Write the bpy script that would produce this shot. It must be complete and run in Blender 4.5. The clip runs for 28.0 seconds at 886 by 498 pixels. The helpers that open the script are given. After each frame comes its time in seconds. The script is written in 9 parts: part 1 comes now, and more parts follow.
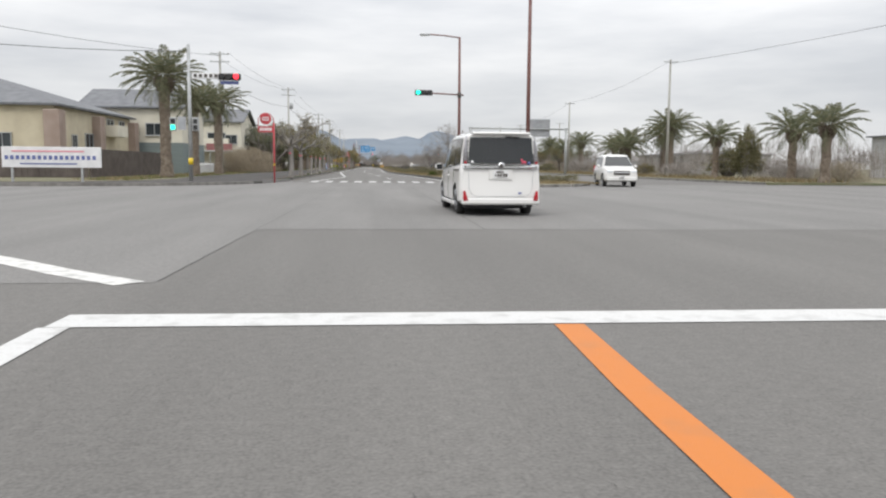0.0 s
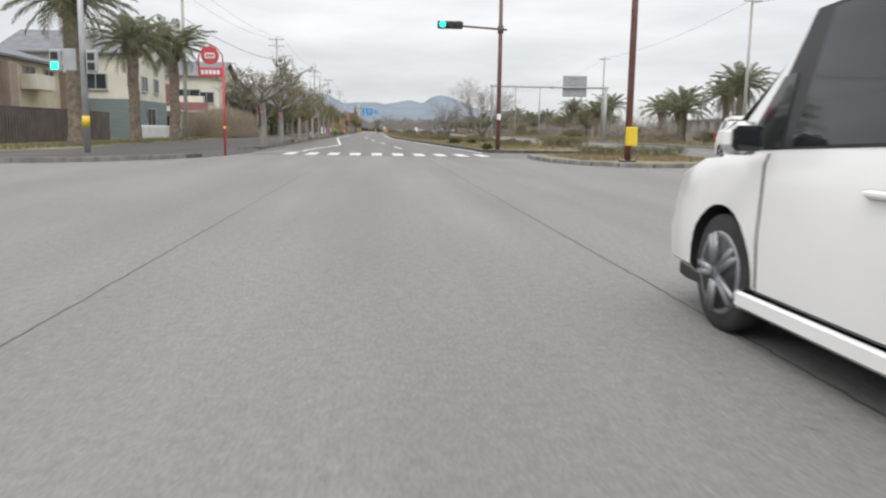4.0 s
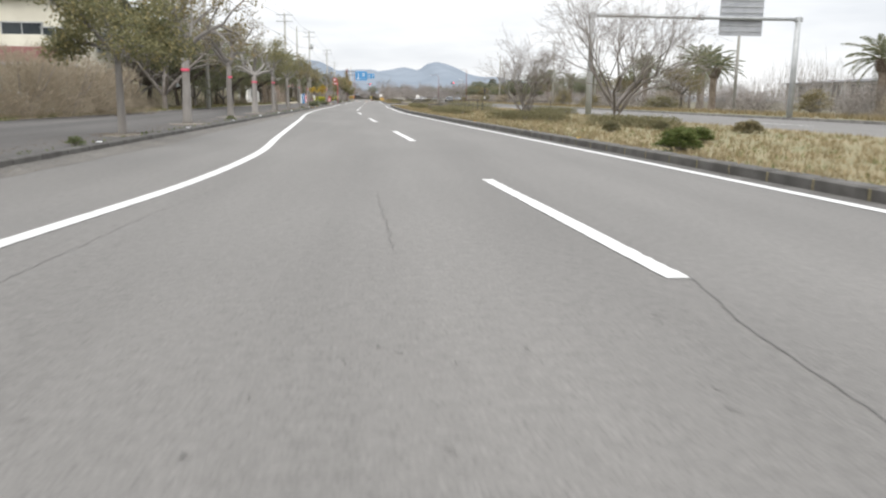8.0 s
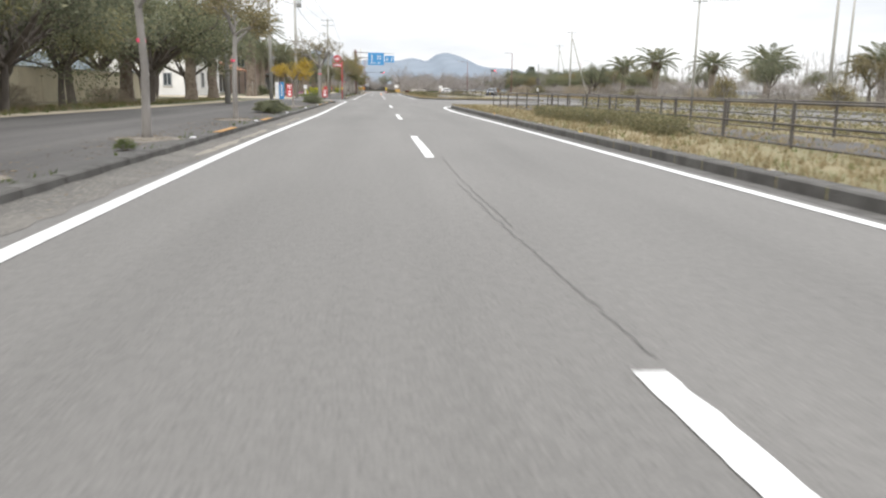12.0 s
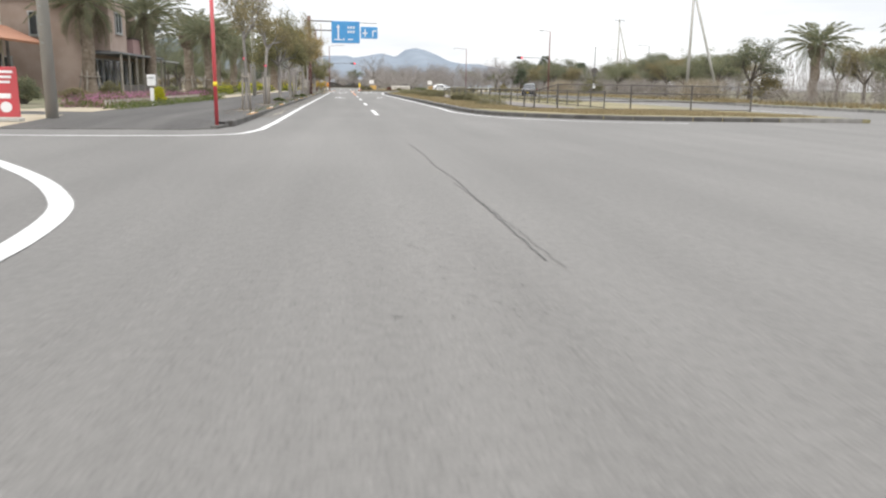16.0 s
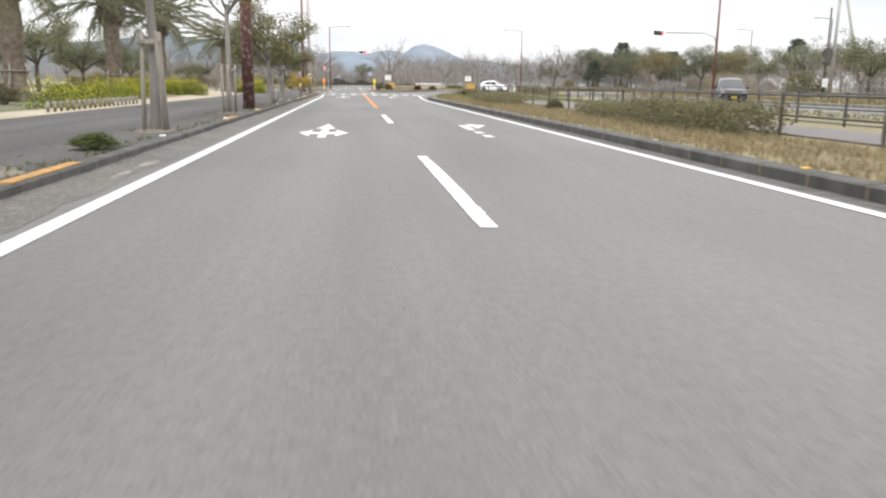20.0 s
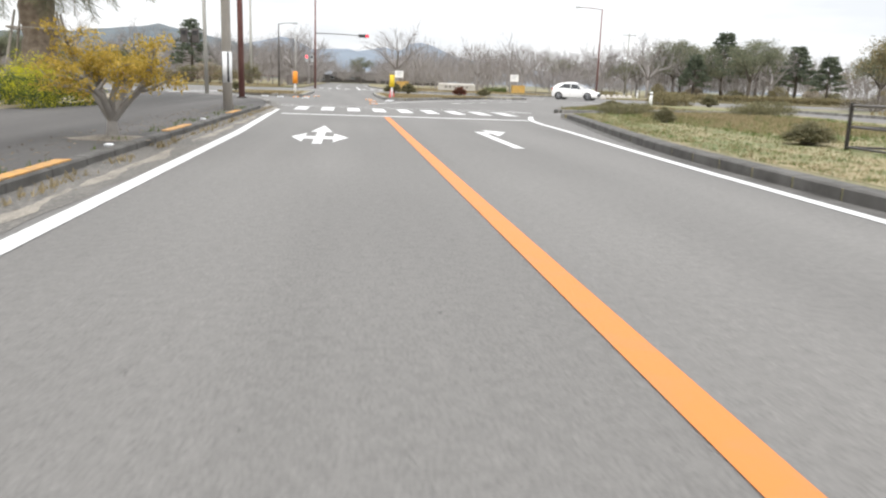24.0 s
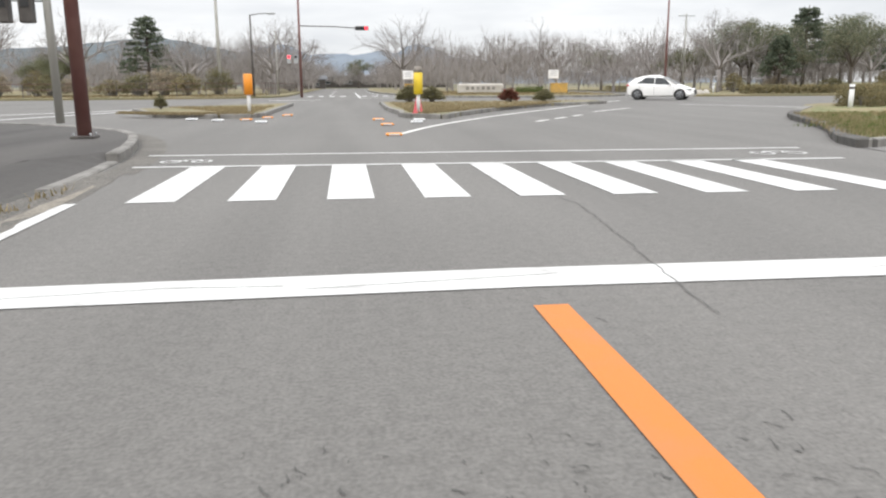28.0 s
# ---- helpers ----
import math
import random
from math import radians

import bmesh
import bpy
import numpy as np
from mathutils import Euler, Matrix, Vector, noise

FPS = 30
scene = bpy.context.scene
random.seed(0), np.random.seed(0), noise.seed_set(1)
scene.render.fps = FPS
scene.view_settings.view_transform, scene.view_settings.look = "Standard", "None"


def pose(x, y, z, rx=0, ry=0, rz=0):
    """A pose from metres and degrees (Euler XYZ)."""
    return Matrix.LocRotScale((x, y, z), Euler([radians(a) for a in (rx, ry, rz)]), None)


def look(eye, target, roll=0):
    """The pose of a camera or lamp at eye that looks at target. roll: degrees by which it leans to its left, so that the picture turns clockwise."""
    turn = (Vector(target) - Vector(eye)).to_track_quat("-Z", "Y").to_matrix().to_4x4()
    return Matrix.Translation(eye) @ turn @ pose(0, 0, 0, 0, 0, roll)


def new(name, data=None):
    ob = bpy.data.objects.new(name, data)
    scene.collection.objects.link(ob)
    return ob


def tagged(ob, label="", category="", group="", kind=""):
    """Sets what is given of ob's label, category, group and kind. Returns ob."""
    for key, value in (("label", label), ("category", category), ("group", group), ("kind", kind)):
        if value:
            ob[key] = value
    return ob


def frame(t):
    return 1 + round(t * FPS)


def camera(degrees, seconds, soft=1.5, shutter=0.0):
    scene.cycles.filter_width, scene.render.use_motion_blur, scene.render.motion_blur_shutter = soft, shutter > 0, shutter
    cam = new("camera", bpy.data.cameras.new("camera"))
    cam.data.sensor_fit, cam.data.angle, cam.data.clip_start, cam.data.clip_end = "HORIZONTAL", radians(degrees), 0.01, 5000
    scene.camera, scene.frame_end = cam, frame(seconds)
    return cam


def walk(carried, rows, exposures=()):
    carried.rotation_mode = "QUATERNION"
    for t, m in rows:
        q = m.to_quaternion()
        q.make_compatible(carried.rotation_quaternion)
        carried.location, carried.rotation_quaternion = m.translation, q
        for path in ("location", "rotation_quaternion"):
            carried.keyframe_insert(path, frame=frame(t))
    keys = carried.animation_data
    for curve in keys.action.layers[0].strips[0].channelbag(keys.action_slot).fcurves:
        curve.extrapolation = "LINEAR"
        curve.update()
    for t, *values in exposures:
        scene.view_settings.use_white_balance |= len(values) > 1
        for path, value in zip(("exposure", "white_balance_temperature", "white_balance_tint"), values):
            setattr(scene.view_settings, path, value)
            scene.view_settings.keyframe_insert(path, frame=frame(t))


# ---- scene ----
cam = camera(59.69, 28.0, 2.2, 0.15)
# t, x, y, z, rx, ry, rz
PATH = [
    (0.0, 1.456, 0.000, 1.042, 83.852, -0.461, -5.134),
    (0.5, 1.459, 0.244, 1.042, 84.086, -0.379, -5.148),
    (1.0, 1.479, 0.976, 1.042, 84.892, -0.250, -5.988),
    (1.5, 1.531, 2.267, 1.042, 84.501, 0.027, -5.889),
    (2.0, 1.501, 4.018, 1.042, 84.373, -0.010, -5.628),
    (2.5, 1.472, 6.326, 1.042, 83.948, -0.213, -5.376),
    (3.0, 1.425, 9.163, 1.042, 83.964, -0.566, -5.134),
    (3.5, 1.364, 12.151, 1.042, 82.291, -0.867, -4.972),
    (5.5, 1.504, 28.748, 1.042, 80.432, -0.484, -4.856),
    (6.0, 1.386, 33.511, 1.042, 80.033, -0.545, -5.056),
    (6.5, 1.312, 38.412, 1.042, 79.820, -0.706, -5.024),
    (7.0, 1.273, 43.679, 1.042, 80.005, -0.876, -4.962),
    (7.5, 1.146, 49.478, 1.042, 79.056, -0.735, -5.240),
    (8.0, 1.037, 54.805, 1.042, 78.967, -0.629, -5.291),
    (8.5, 0.905, 60.688, 1.042, 79.143, -0.435, -5.018),
    (9.0, 0.736, 67.098, 1.042, 79.148, -0.283, -4.617),
    (9.5, 0.468, 73.355, 1.042, 79.062, -0.026, -4.356),
    (10.0, 0.263, 79.774, 1.042, 78.970, 0.144, -4.098),
    (10.5, 0.006, 86.443, 1.042, 78.822, 0.364, -4.044),
    (11.0, -0.274, 93.648, 1.042, 78.515, 0.459, -4.194),
    (11.5, -0.513, 100.225, 1.042, 78.834, 0.074, -4.418),
    (12.0, -0.830, 107.144, 1.042, 78.362, -0.870, -4.772),
    (12.5, -1.064, 114.150, 1.042, 78.482, -0.881, -5.257),
    (14.5, -1.252, 144.601, 1.042, 78.313, -0.978, -6.555),
    (15.0, -1.248, 151.516, 1.042, 78.311, -1.263, -6.814),
    (15.5, -1.280, 158.268, 1.042, 78.344, -0.927, -7.107),
    (16.0, -1.153, 164.686, 1.042, 78.120, -0.775, -7.088),
    (16.5, -1.056, 171.467, 1.042, 78.378, -0.584, -7.018),
    (17.0, -0.992, 178.584, 1.042, 77.844, 0.042, -6.847),
    (17.5, -1.039, 185.053, 1.042, 78.021, -1.199, -6.655),
    (18.0, -1.018, 191.187, 1.042, 78.244, -1.351, -6.607),
    (18.5, -1.037, 197.355, 1.042, 78.004, -1.057, -6.715),
    (19.0, -1.014, 203.421, 1.042, 78.145, -1.103, -6.708),
    (19.5, -0.982, 209.285, 1.042, 78.030, -0.793, -6.636),
    (20.0, -0.999, 215.408, 1.042, 77.896, -0.669, -6.537),
    (20.5, -1.033, 221.897, 1.042, 78.040, -0.941, -6.409),
    (21.0, -1.036, 227.200, 1.042, 78.046, -1.009, -6.260),
    (21.5, -1.100, 232.792, 1.042, 78.099, -0.930, -6.233),
    (23.5, -1.165, 253.029, 1.042, 77.830, -1.325, -6.823),
    (24.0, -1.187, 256.907, 1.042, 77.864, -2.003, -6.979),
    (24.5, -1.131, 261.076, 1.042, 77.753, -1.923, -6.940),
    (25.0, -1.101, 264.994, 1.042, 77.701, -1.233, -7.046),
    (25.5, -1.032, 268.050, 1.042, 77.631, -0.740, -7.051),
    (26.0, -1.008, 270.473, 1.042, 77.598, -0.257, -7.087),
    (26.5, -0.981, 272.623, 1.042, 77.796, -0.066, -7.064),
    (27.0, -0.950, 274.196, 1.042, 78.028, 0.381, -7.008),
    (27.5, -0.953, 275.411, 1.042, 78.044, 0.329, -7.054),
    (28.0, -0.947, 276.380, 1.042, 77.925, 0.315, -7.117),
]
EXPOSURES = [(0.0, 0.05), (3.0, 0.1), (6.0, 0.22), (7.0, 0.28), (8.0, 0.48), (12.0, 0.56), (21.0, 0.6), (25.0, 0.54), (26.5, 0.45), (28.0, 0.38)]
walk(cam, [(r[0], pose(*r[1:])) for r in PATH], EXPOSURES)

# ---- sky and light: bright overcast, brighter towards the zenith ----
world = bpy.data.worlds.new("sky")
scene.world = world
world.use_nodes = True
wt = world.node_tree
wt.nodes.clear()


def wnode(kind, **props):
    n = wt.nodes.new(kind)
    for k, v in props.items():
        n.inputs[k.replace("_", " ")].default_value = v
    return n


SUN_ELEV, SUN_ROT = radians(48), radians(200)
sky = wt.nodes.new("ShaderNodeTexSky")
sky.sky_type, sky.sun_disc, sky.sun_elevation, sky.sun_rotation = "NISHITA", False, SUN_ELEV, SUN_ROT
coord = wt.nodes.new("ShaderNodeTexCoord")
stretch = wt.nodes.new("ShaderNodeMapping")
stretch.inputs["Scale"].default_value = (1.6, 1.6, 9.0)
wt.links.new(coord.outputs["Generated"], stretch.inputs["Vector"])
puffs = wnode("ShaderNodeTexNoise", Scale=1.5, Detail=7.0, Roughness=0.55)
wt.links.new(stretch.outputs[0], puffs.inputs["Vector"])
puff_ramp = wt.nodes.new("ShaderNodeValToRGB")
puff_ramp.color_ramp.elements[0].position, puff_ramp.color_ramp.elements[1].position = 0.36, 0.68
puff_ramp.color_ramp.elements[0].color = (0.665, 0.68, 0.71, 1)
puff_ramp.color_ramp.elements[1].color = (0.94, 0.94, 0.945, 1)
wt.links.new(puffs.outputs[0], puff_ramp.inputs[0])
split = wt.nodes.new("ShaderNodeSeparateXYZ")
wt.links.new(coord.outputs["Generated"], split.inputs[0])
rise = wt.nodes.new("ShaderNodeMapRange")
for k, v in (("From Min", 0.1), ("From Max", 0.95), ("To Min", 1.0), ("To Max", 2.6)):
    rise.inputs[k].default_value = v
wt.links.new(split.outputs["Z"], rise.inputs["Value"])
cloud = wt.nodes.new("ShaderNodeVectorMath")
cloud.operation = "SCALE"
wt.links.new(puff_ramp.outputs[0], cloud.inputs[0])
wt.links.new(rise.outputs[0], cloud.inputs["Scale"])
clear = wnode("ShaderNodeBackground", Strength=0.1)
wt.links.new(sky.outputs[0], clear.inputs["Color"])
overcast = wnode("ShaderNodeBackground", Strength=0.95)
wt.links.new(cloud.outputs[0], overcast.inputs["Color"])
layer = wt.nodes.new("ShaderNodeMixShader")
layer.inputs[0].default_value = 0.93
wt.links.new(clear.outputs[0], layer.inputs[1])
wt.links.new(overcast.outputs[0], layer.inputs[2])
wout = wt.nodes.new("ShaderNodeOutputWorld")
wt.links.new(layer.outputs[0], wout.inputs[0])

sun = new("sun", bpy.data.lights.new("sun", "SUN"))
sun.data.energy, sun.data.angle, sun.data.color = 0.8, radians(20), (1.0, 0.96, 0.9)
sun.matrix_world = look((0, 0, 50), (50 * math.sin(SUN_ROT) * -1, 50 * math.cos(SUN_ROT) * -1, 50 - 50 * math.tan(SUN_ELEV)))

# ---- materials ----


def mat(name, col, rough=0.7, col2=None, scale=4.0, bump=0.0, bump_scale=40.0, metal=0.0, fine=None, fine_scale=60.0,
        detail=4.0, vary=0.0, lo=0.35, hi=0.65, stretch=None, emit=None, estr=0.0, spec=0.5, alpha=None, coat=0.0, trans=0.0):
    """Principled paint with a broad stain, a fine grain and relief, at object scale in metres."""
    m = bpy.data.materials.new(name)
    m.use_nodes = True
    nt = m.node_tree
    b = nt.nodes["Principled BSDF"]
    b.inputs["Roughness"].default_value, b.inputs["Metallic"].default_value = rough, metal
    b.inputs["Specular IOR Level"].default_value = spec
    b.inputs["Coat Weight"].default_value = coat
    b.inputs["Transmission Weight"].default_value = trans
    if emit:
        b.inputs["Emission Color"].default_value, b.inputs["Emission Strength"].default_value = (*emit, 1), estr
    geo = nt.nodes.new("ShaderNodeNewGeometry")
    src = geo.outputs["Position"]
    if stretch:
        mp = nt.nodes.new("ShaderNodeMapping")
        mp.inputs["Scale"].default_value = stretch
        nt.links.new(src, mp.inputs["Vector"])
        src = mp.outputs[0]

    def noise_mix(a, c2, sc, det, p0, p1):
        n = nt.nodes.new("ShaderNodeTexNoise")
        n.inputs["Scale"].default_value, n.inputs["Detail"].default_value = sc, det
        nt.links.new(src, n.inputs["Vector"])
        r = nt.nodes.new("ShaderNodeMapRange")
        r.inputs["From Min"].default_value, r.inputs["From Max"].default_value = p0, p1
        nt.links.new(n.outputs[0], r.inputs["Value"])
        mx = nt.nodes.new("ShaderNodeMix")
        mx.data_type = "RGBA"
        nt.links.new(r.outputs[0], mx.inputs["Factor"])
        if isinstance(a, tuple):
            mx.inputs["A"].default_value = (*a, 1)
        else:
            nt.links.new(a, mx.inputs["A"])
        mx.inputs["B"].default_value = (*c2, 1)
        return mx.outputs["Result"]

    out = col
    if col2:
        out = noise_mix(col, col2, scale, detail, lo, hi)
    if fine:
        out = noise_mix(out, fine, fine_scale, 2.0, 0.5, 0.75)
    if vary:
        info = nt.nodes.new("ShaderNodeObjectInfo")
        r = nt.nodes.new("ShaderNodeMapRange")
        r.inputs["To Min"].default_value, r.inputs["To Max"].default_value = 1 - vary, 1 + vary
        nt.links.new(info.outputs["Random"], r.inputs["Value"])
        hs = nt.nodes.new("ShaderNodeHueSaturation")
        nt.links.new(r.outputs[0], hs.inputs["Value"])
        if isinstance(out, tuple):
            hs.inputs["Color"].default_value = (*out, 1)
        else:
            nt.links.new(out, hs.inputs["Color"])
        out = hs.outputs[0]
    if isinstance(out, tuple):
        b.inputs["Base Color"].default_value = (*out, 1)
    else:
        nt.links.new(out, b.inputs["Base Color"])
    if bump:
        n = nt.nodes.new("ShaderNodeTexNoise")
        n.inputs["Scale"].default_value, n.inputs["Detail"].default_value = bump_scale, 4.0
        nt.links.new(src, n.inputs["Vector"])
        bp = nt.nodes.new("ShaderNodeBump")
        bp.inputs["Strength"].default_value, bp.inputs["Distance"].default_value = bump, 0.02
        nt.links.new(n.outputs[0], bp.inputs["Height"])
        nt.links.new(bp.outputs[0], b.inputs["Normal"])
    return m


def leaf_mat(name, a, b2, c=None, rough=0.75):
    """Foliage: every leaf clump takes a tone of its own."""
    m = bpy.data.materials.new(name)
    m.use_nodes = True
    nt = m.node_tree
    b = nt.nodes["Principled BSDF"]
    b.inputs["Roughness"].default_value = rough
    geo = nt.nodes.new("ShaderNodeNewGeometry")
    ramp = nt.nodes.new("ShaderNodeValToRGB")
    ramp.color_ramp.elements[0].color, ramp.color_ramp.elements[1].color = (*a, 1), (*b2, 1)
    if c:
        e = ramp.color_ramp.elements.new(0.85)
        e.color = (*b2, 1)
        ramp.color_ramp.elements[-1].color = (*c, 1)
    nt.links.new(geo.outputs["Random Per Island"], ramp.inputs[0])
    nt.links.new(ramp.outputs[0], b.inputs["Base Color"])
    b.inputs["Specular IOR Level"].default_value = 0.25
    back = nt.nodes.new("ShaderNodeBsdfTranslucent")
    nt.links.new(ramp.outputs[0], back.inputs["Color"])
    both = nt.nodes.new("ShaderNodeMixShader")
    both.inputs[0].default_value = 0.42
    nt.links.new(b.outputs[0], both.inputs[1])
    nt.links.new(back.outputs[0], both.inputs[2])
    nt.links.new(both.outputs[0], nt.nodes["Material Output"].inputs["Surface"])
    return m


def asphalt(name, base, speck=0.2, track=0.1):
    """Worn asphalt: streaks along the road, darker patches, and stones that show in the binder."""
    m = bpy.data.materials.new(name)
    m.use_nodes = True
    nt = m.node_tree
    b = nt.nodes["Principled BSDF"]
    b.inputs["Roughness"].default_value, b.inputs["Specular IOR Level"].default_value = 0.85, 0.35
    pos = nt.nodes.new("ShaderNodeNewGeometry").outputs["Position"]

    def field(scale, detail, stretch, amount, lo=0.3, hi=0.7):
        mp = nt.nodes.new("ShaderNodeMapping")
        mp.inputs["Scale"].default_value = stretch
        nt.links.new(pos, mp.inputs["Vector"])
        n = nt.nodes.new("ShaderNodeTexNoise")
        n.inputs["Scale"].default_value, n.inputs["Detail"].default_value = scale, detail
        nt.links.new(mp.outputs[0], n.inputs["Vector"])
        r = nt.nodes.new("ShaderNodeMapRange")
        r.inputs["From Min"].default_value, r.inputs["From Max"].default_value = lo, hi
        r.inputs["To Min"].default_value, r.inputs["To Max"].default_value = 1 - amount, 1 + amount
        nt.links.new(n.outputs[0], r.inputs["Value"])
        return r.outputs[0], n.outputs[0]

    def times(a, c):
        q = nt.nodes.new("ShaderNodeMath")
        q.operation = "MULTIPLY"
        nt.links.new(a, q.inputs[0])
        nt.links.new(c, q.inputs[1])
        return q.outputs[0]

    streak, _ = field(0.9, 5.0, (1.0, 0.06, 1.0), track)
    blotch, _ = field(0.35, 6.0, (1.0, 0.5, 1.0), 0.06)
    grit, grain = field(55.0, 3.0, (1.0, 1.0, 1.0), speck)
    coarse, _ = field(14.0, 4.0, (1.0, 1.0, 1.0), 0.1)
    value = times(times(streak, blotch), times(grit, coarse))
    hs = nt.nodes.new("ShaderNodeHueSaturation")
    hs.inputs["Color"].default_value = (*base, 1)
    nt.links.new(value, hs.inputs["Value"])
    nt.links.new(hs.outputs[0], b.inputs["Base Color"])
    bp = nt.nodes.new("ShaderNodeBump")
    bp.inputs["Strength"].default_value, bp.inputs["Distance"].default_value = 0.6, 0.01
    nt.links.new(grain, bp.inputs["Height"])
    nt.links.new(bp.outputs[0], b.inputs["Normal"])
    return m


M = {}
M["asphalt"] = asphalt("asphalt", (0.15, 0.144, 0.135))
M["asphalt_old"] = asphalt("asphalt_old", (0.188, 0.182, 0.174))
M["asphalt_walk"] = asphalt("asphalt_walk", (0.074, 0.069, 0.065), 0.25, 0.3)
M["paint_white"] = mat("paint_white", (0.58, 0.578, 0.566), 0.65, (0.36, 0.355, 0.342), 5.0, 0.2, 120, lo=0.52, hi=0.78, detail=9, fine=(0.5, 0.495, 0.48), fine_scale=45)
M["paint_worn"] = mat("paint_worn", (0.66, 0.65, 0.62), 0.7, (0.3, 0.3, 0.29), 7.0, 0.2, 120, lo=0.45, hi=0.75, detail=8)
M["paint_orange"] = mat("paint_orange", (0.54, 0.17, 0.022), 0.6, (0.42, 0.165, 0.05), 4.0, 0.2, 120, lo=0.5, hi=0.85, detail=8)
M["paint_kerb"] = mat("paint_kerb", (0.5, 0.25, 0.05), 0.75, (0.2, 0.14, 0.08), 9.0, 0.2, 90, lo=0.4, hi=0.7, detail=6)
M["kerb"] = mat("kerb_concrete", (0.26, 0.25, 0.232), 0.9, (0.15, 0.142, 0.13), 2.5, 0.4, 50, detail=7, vary=0.07)
M["gutter"] = mat("gutter_concrete", (0.105, 0.099, 0.09), 0.95, (0.15, 0.14, 0.124), 1.1, 0.6, 60, fine=(0.24, 0.22, 0.19), fine_scale=30, detail=9, lo=0.45, hi=0.7)
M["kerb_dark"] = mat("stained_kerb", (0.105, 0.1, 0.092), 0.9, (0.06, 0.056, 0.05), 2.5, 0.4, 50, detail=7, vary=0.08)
M["soil"] = mat("bare_soil", (0.2, 0.175, 0.142), 0.95, (0.115, 0.1, 0.08), 3.0, 0.8, 30, fine=(0.34, 0.3, 0.24), fine_scale=25)
M["grass"] = mat("grass_ground", (0.21, 0.172, 0.094), 0.95, (0.14, 0.136, 0.066), 0.35, 0.8, 30, fine=(0.3, 0.245, 0.15), fine_scale=14, detail=8)
M["verge"] = mat("verge_ground", (0.19, 0.165, 0.11), 0.95, (0.09, 0.11, 0.045), 0.35, 0.8, 25, fine=(0.25, 0.21, 0.15), fine_scale=10, detail=8)
M["grit"] = mat("road_grit", (0.27, 0.243, 0.203), 0.95, (0.16, 0.146, 0.125), 2.5, 0.6, 70, fine=(0.36, 0.325, 0.27), fine_scale=40, detail=9)
M["sand"] = mat("sand_path", (0.42, 0.36, 0.27), 0.95, (0.34, 0.29, 0.21), 0.9, 0.4, 60, detail=6)
M["path_brown"] = mat("brown_path", (0.125, 0.112, 0.106), 0.9, (0.155, 0.138, 0.13), 0.9, 0.3, 60)
M["bark"] = mat("bark", (0.19, 0.175, 0.16), 0.9, (0.28, 0.262, 0.242), 3.0, 1.0, 25, detail=6, stretch=(1, 1, 0.35))
M["bark_pale"] = mat("bark_pale", (0.31, 0.293, 0.272), 0.9, (0.2, 0.187, 0.172), 3.0, 1.0, 25, detail=6, stretch=(1, 1, 0.35))
M["bark_dark"] = mat("bark_dark", (0.075, 0.062, 0.052), 0.95, (0.14, 0.12, 0.1), 3.5, 1.0, 20, detail=6, stretch=(1, 1, 0.35))
M["palm_bark"] = mat("palm_bark", (0.13, 0.1, 0.075), 0.95, (0.23, 0.19, 0.15), 5.0, 1.0, 22, detail=6)
M["palm_leaf"] = leaf_mat("palm_leaf", (0.125, 0.137, 0.085), (0.22, 0.226, 0.14), (0.33, 0.28, 0.18))
M["leaf_green"] = leaf_mat("leaf_green", (0.11, 0.125, 0.075), (0.235, 0.24, 0.145), (0.32, 0.29, 0.17))
M["leaf_dark"] = leaf_mat("leaf_dark", (0.105, 0.12, 0.08), (0.215, 0.222, 0.145), (0.29, 0.27, 0.17))
M["leaf_olive"] = leaf_mat("leaf_olive", (0.125, 0.133, 0.07), (0.26, 0.24, 0.125), (0.4, 0.32, 0.15))
M["lawn"] = mat("green_lawn", (0.1, 0.125, 0.042), 0.95, (0.245, 0.2, 0.11), 0.55, 1.0, 22, fine=(0.3, 0.27, 0.15), fine_scale=9, detail=10, lo=0.42, hi=0.6)
M["wall_red"] = mat("dusky_red_panel", (0.27, 0.115, 0.11), 0.8, (0.23, 0.1, 0.095), 1.5)
M["leaf_yellow"] = leaf_mat("leaf_yellow", (0.26, 0.2, 0.04), (0.52, 0.36, 0.07), (0.62, 0.45, 0.12))
M["leaf_gold"] = leaf_mat("leaf_gold", (0.17, 0.14, 0.055), (0.36, 0.26, 0.1), (0.5, 0.36, 0.15))
M["leaf_autumn"] = leaf_mat("leaf_autumn", (0.145, 0.135, 0.075), (0.27, 0.228, 0.125), (0.38, 0.285, 0.15))
M["pine_leaf"] = leaf_mat("pine_leaf", (0.08, 0.1, 0.075), (0.165, 0.19, 0.13), (0.21, 0.23, 0.15))
M["hedge_leaf"] = leaf_mat("hedge_leaf", (0.118, 0.118, 0.064), (0.23, 0.212, 0.12), (0.33, 0.262, 0.15))
M["grass_blade"] = leaf_mat("grass_blade", (0.185, 0.152, 0.082), (0.32, 0.255, 0.15), (0.4, 0.325, 0.2))
M["grass_green"] = leaf_mat("grass_green", (0.07, 0.1, 0.03), (0.14, 0.17, 0.05), (0.22, 0.2, 0.08))
M["twig"] = mat("twig", (0.22, 0.195, 0.175), 0.9, (0.31, 0.28, 0.255), 3.0)
M["twig_far"] = mat("twig_far", (0.22, 0.2, 0.19), 0.9, (0.29, 0.265, 0.25), 1.0)
M["rapeseed"] = leaf_mat("yellow_flower", (0.3, 0.35, 0.03), (0.62, 0.55, 0.04), (0.75, 0.65, 0.06))
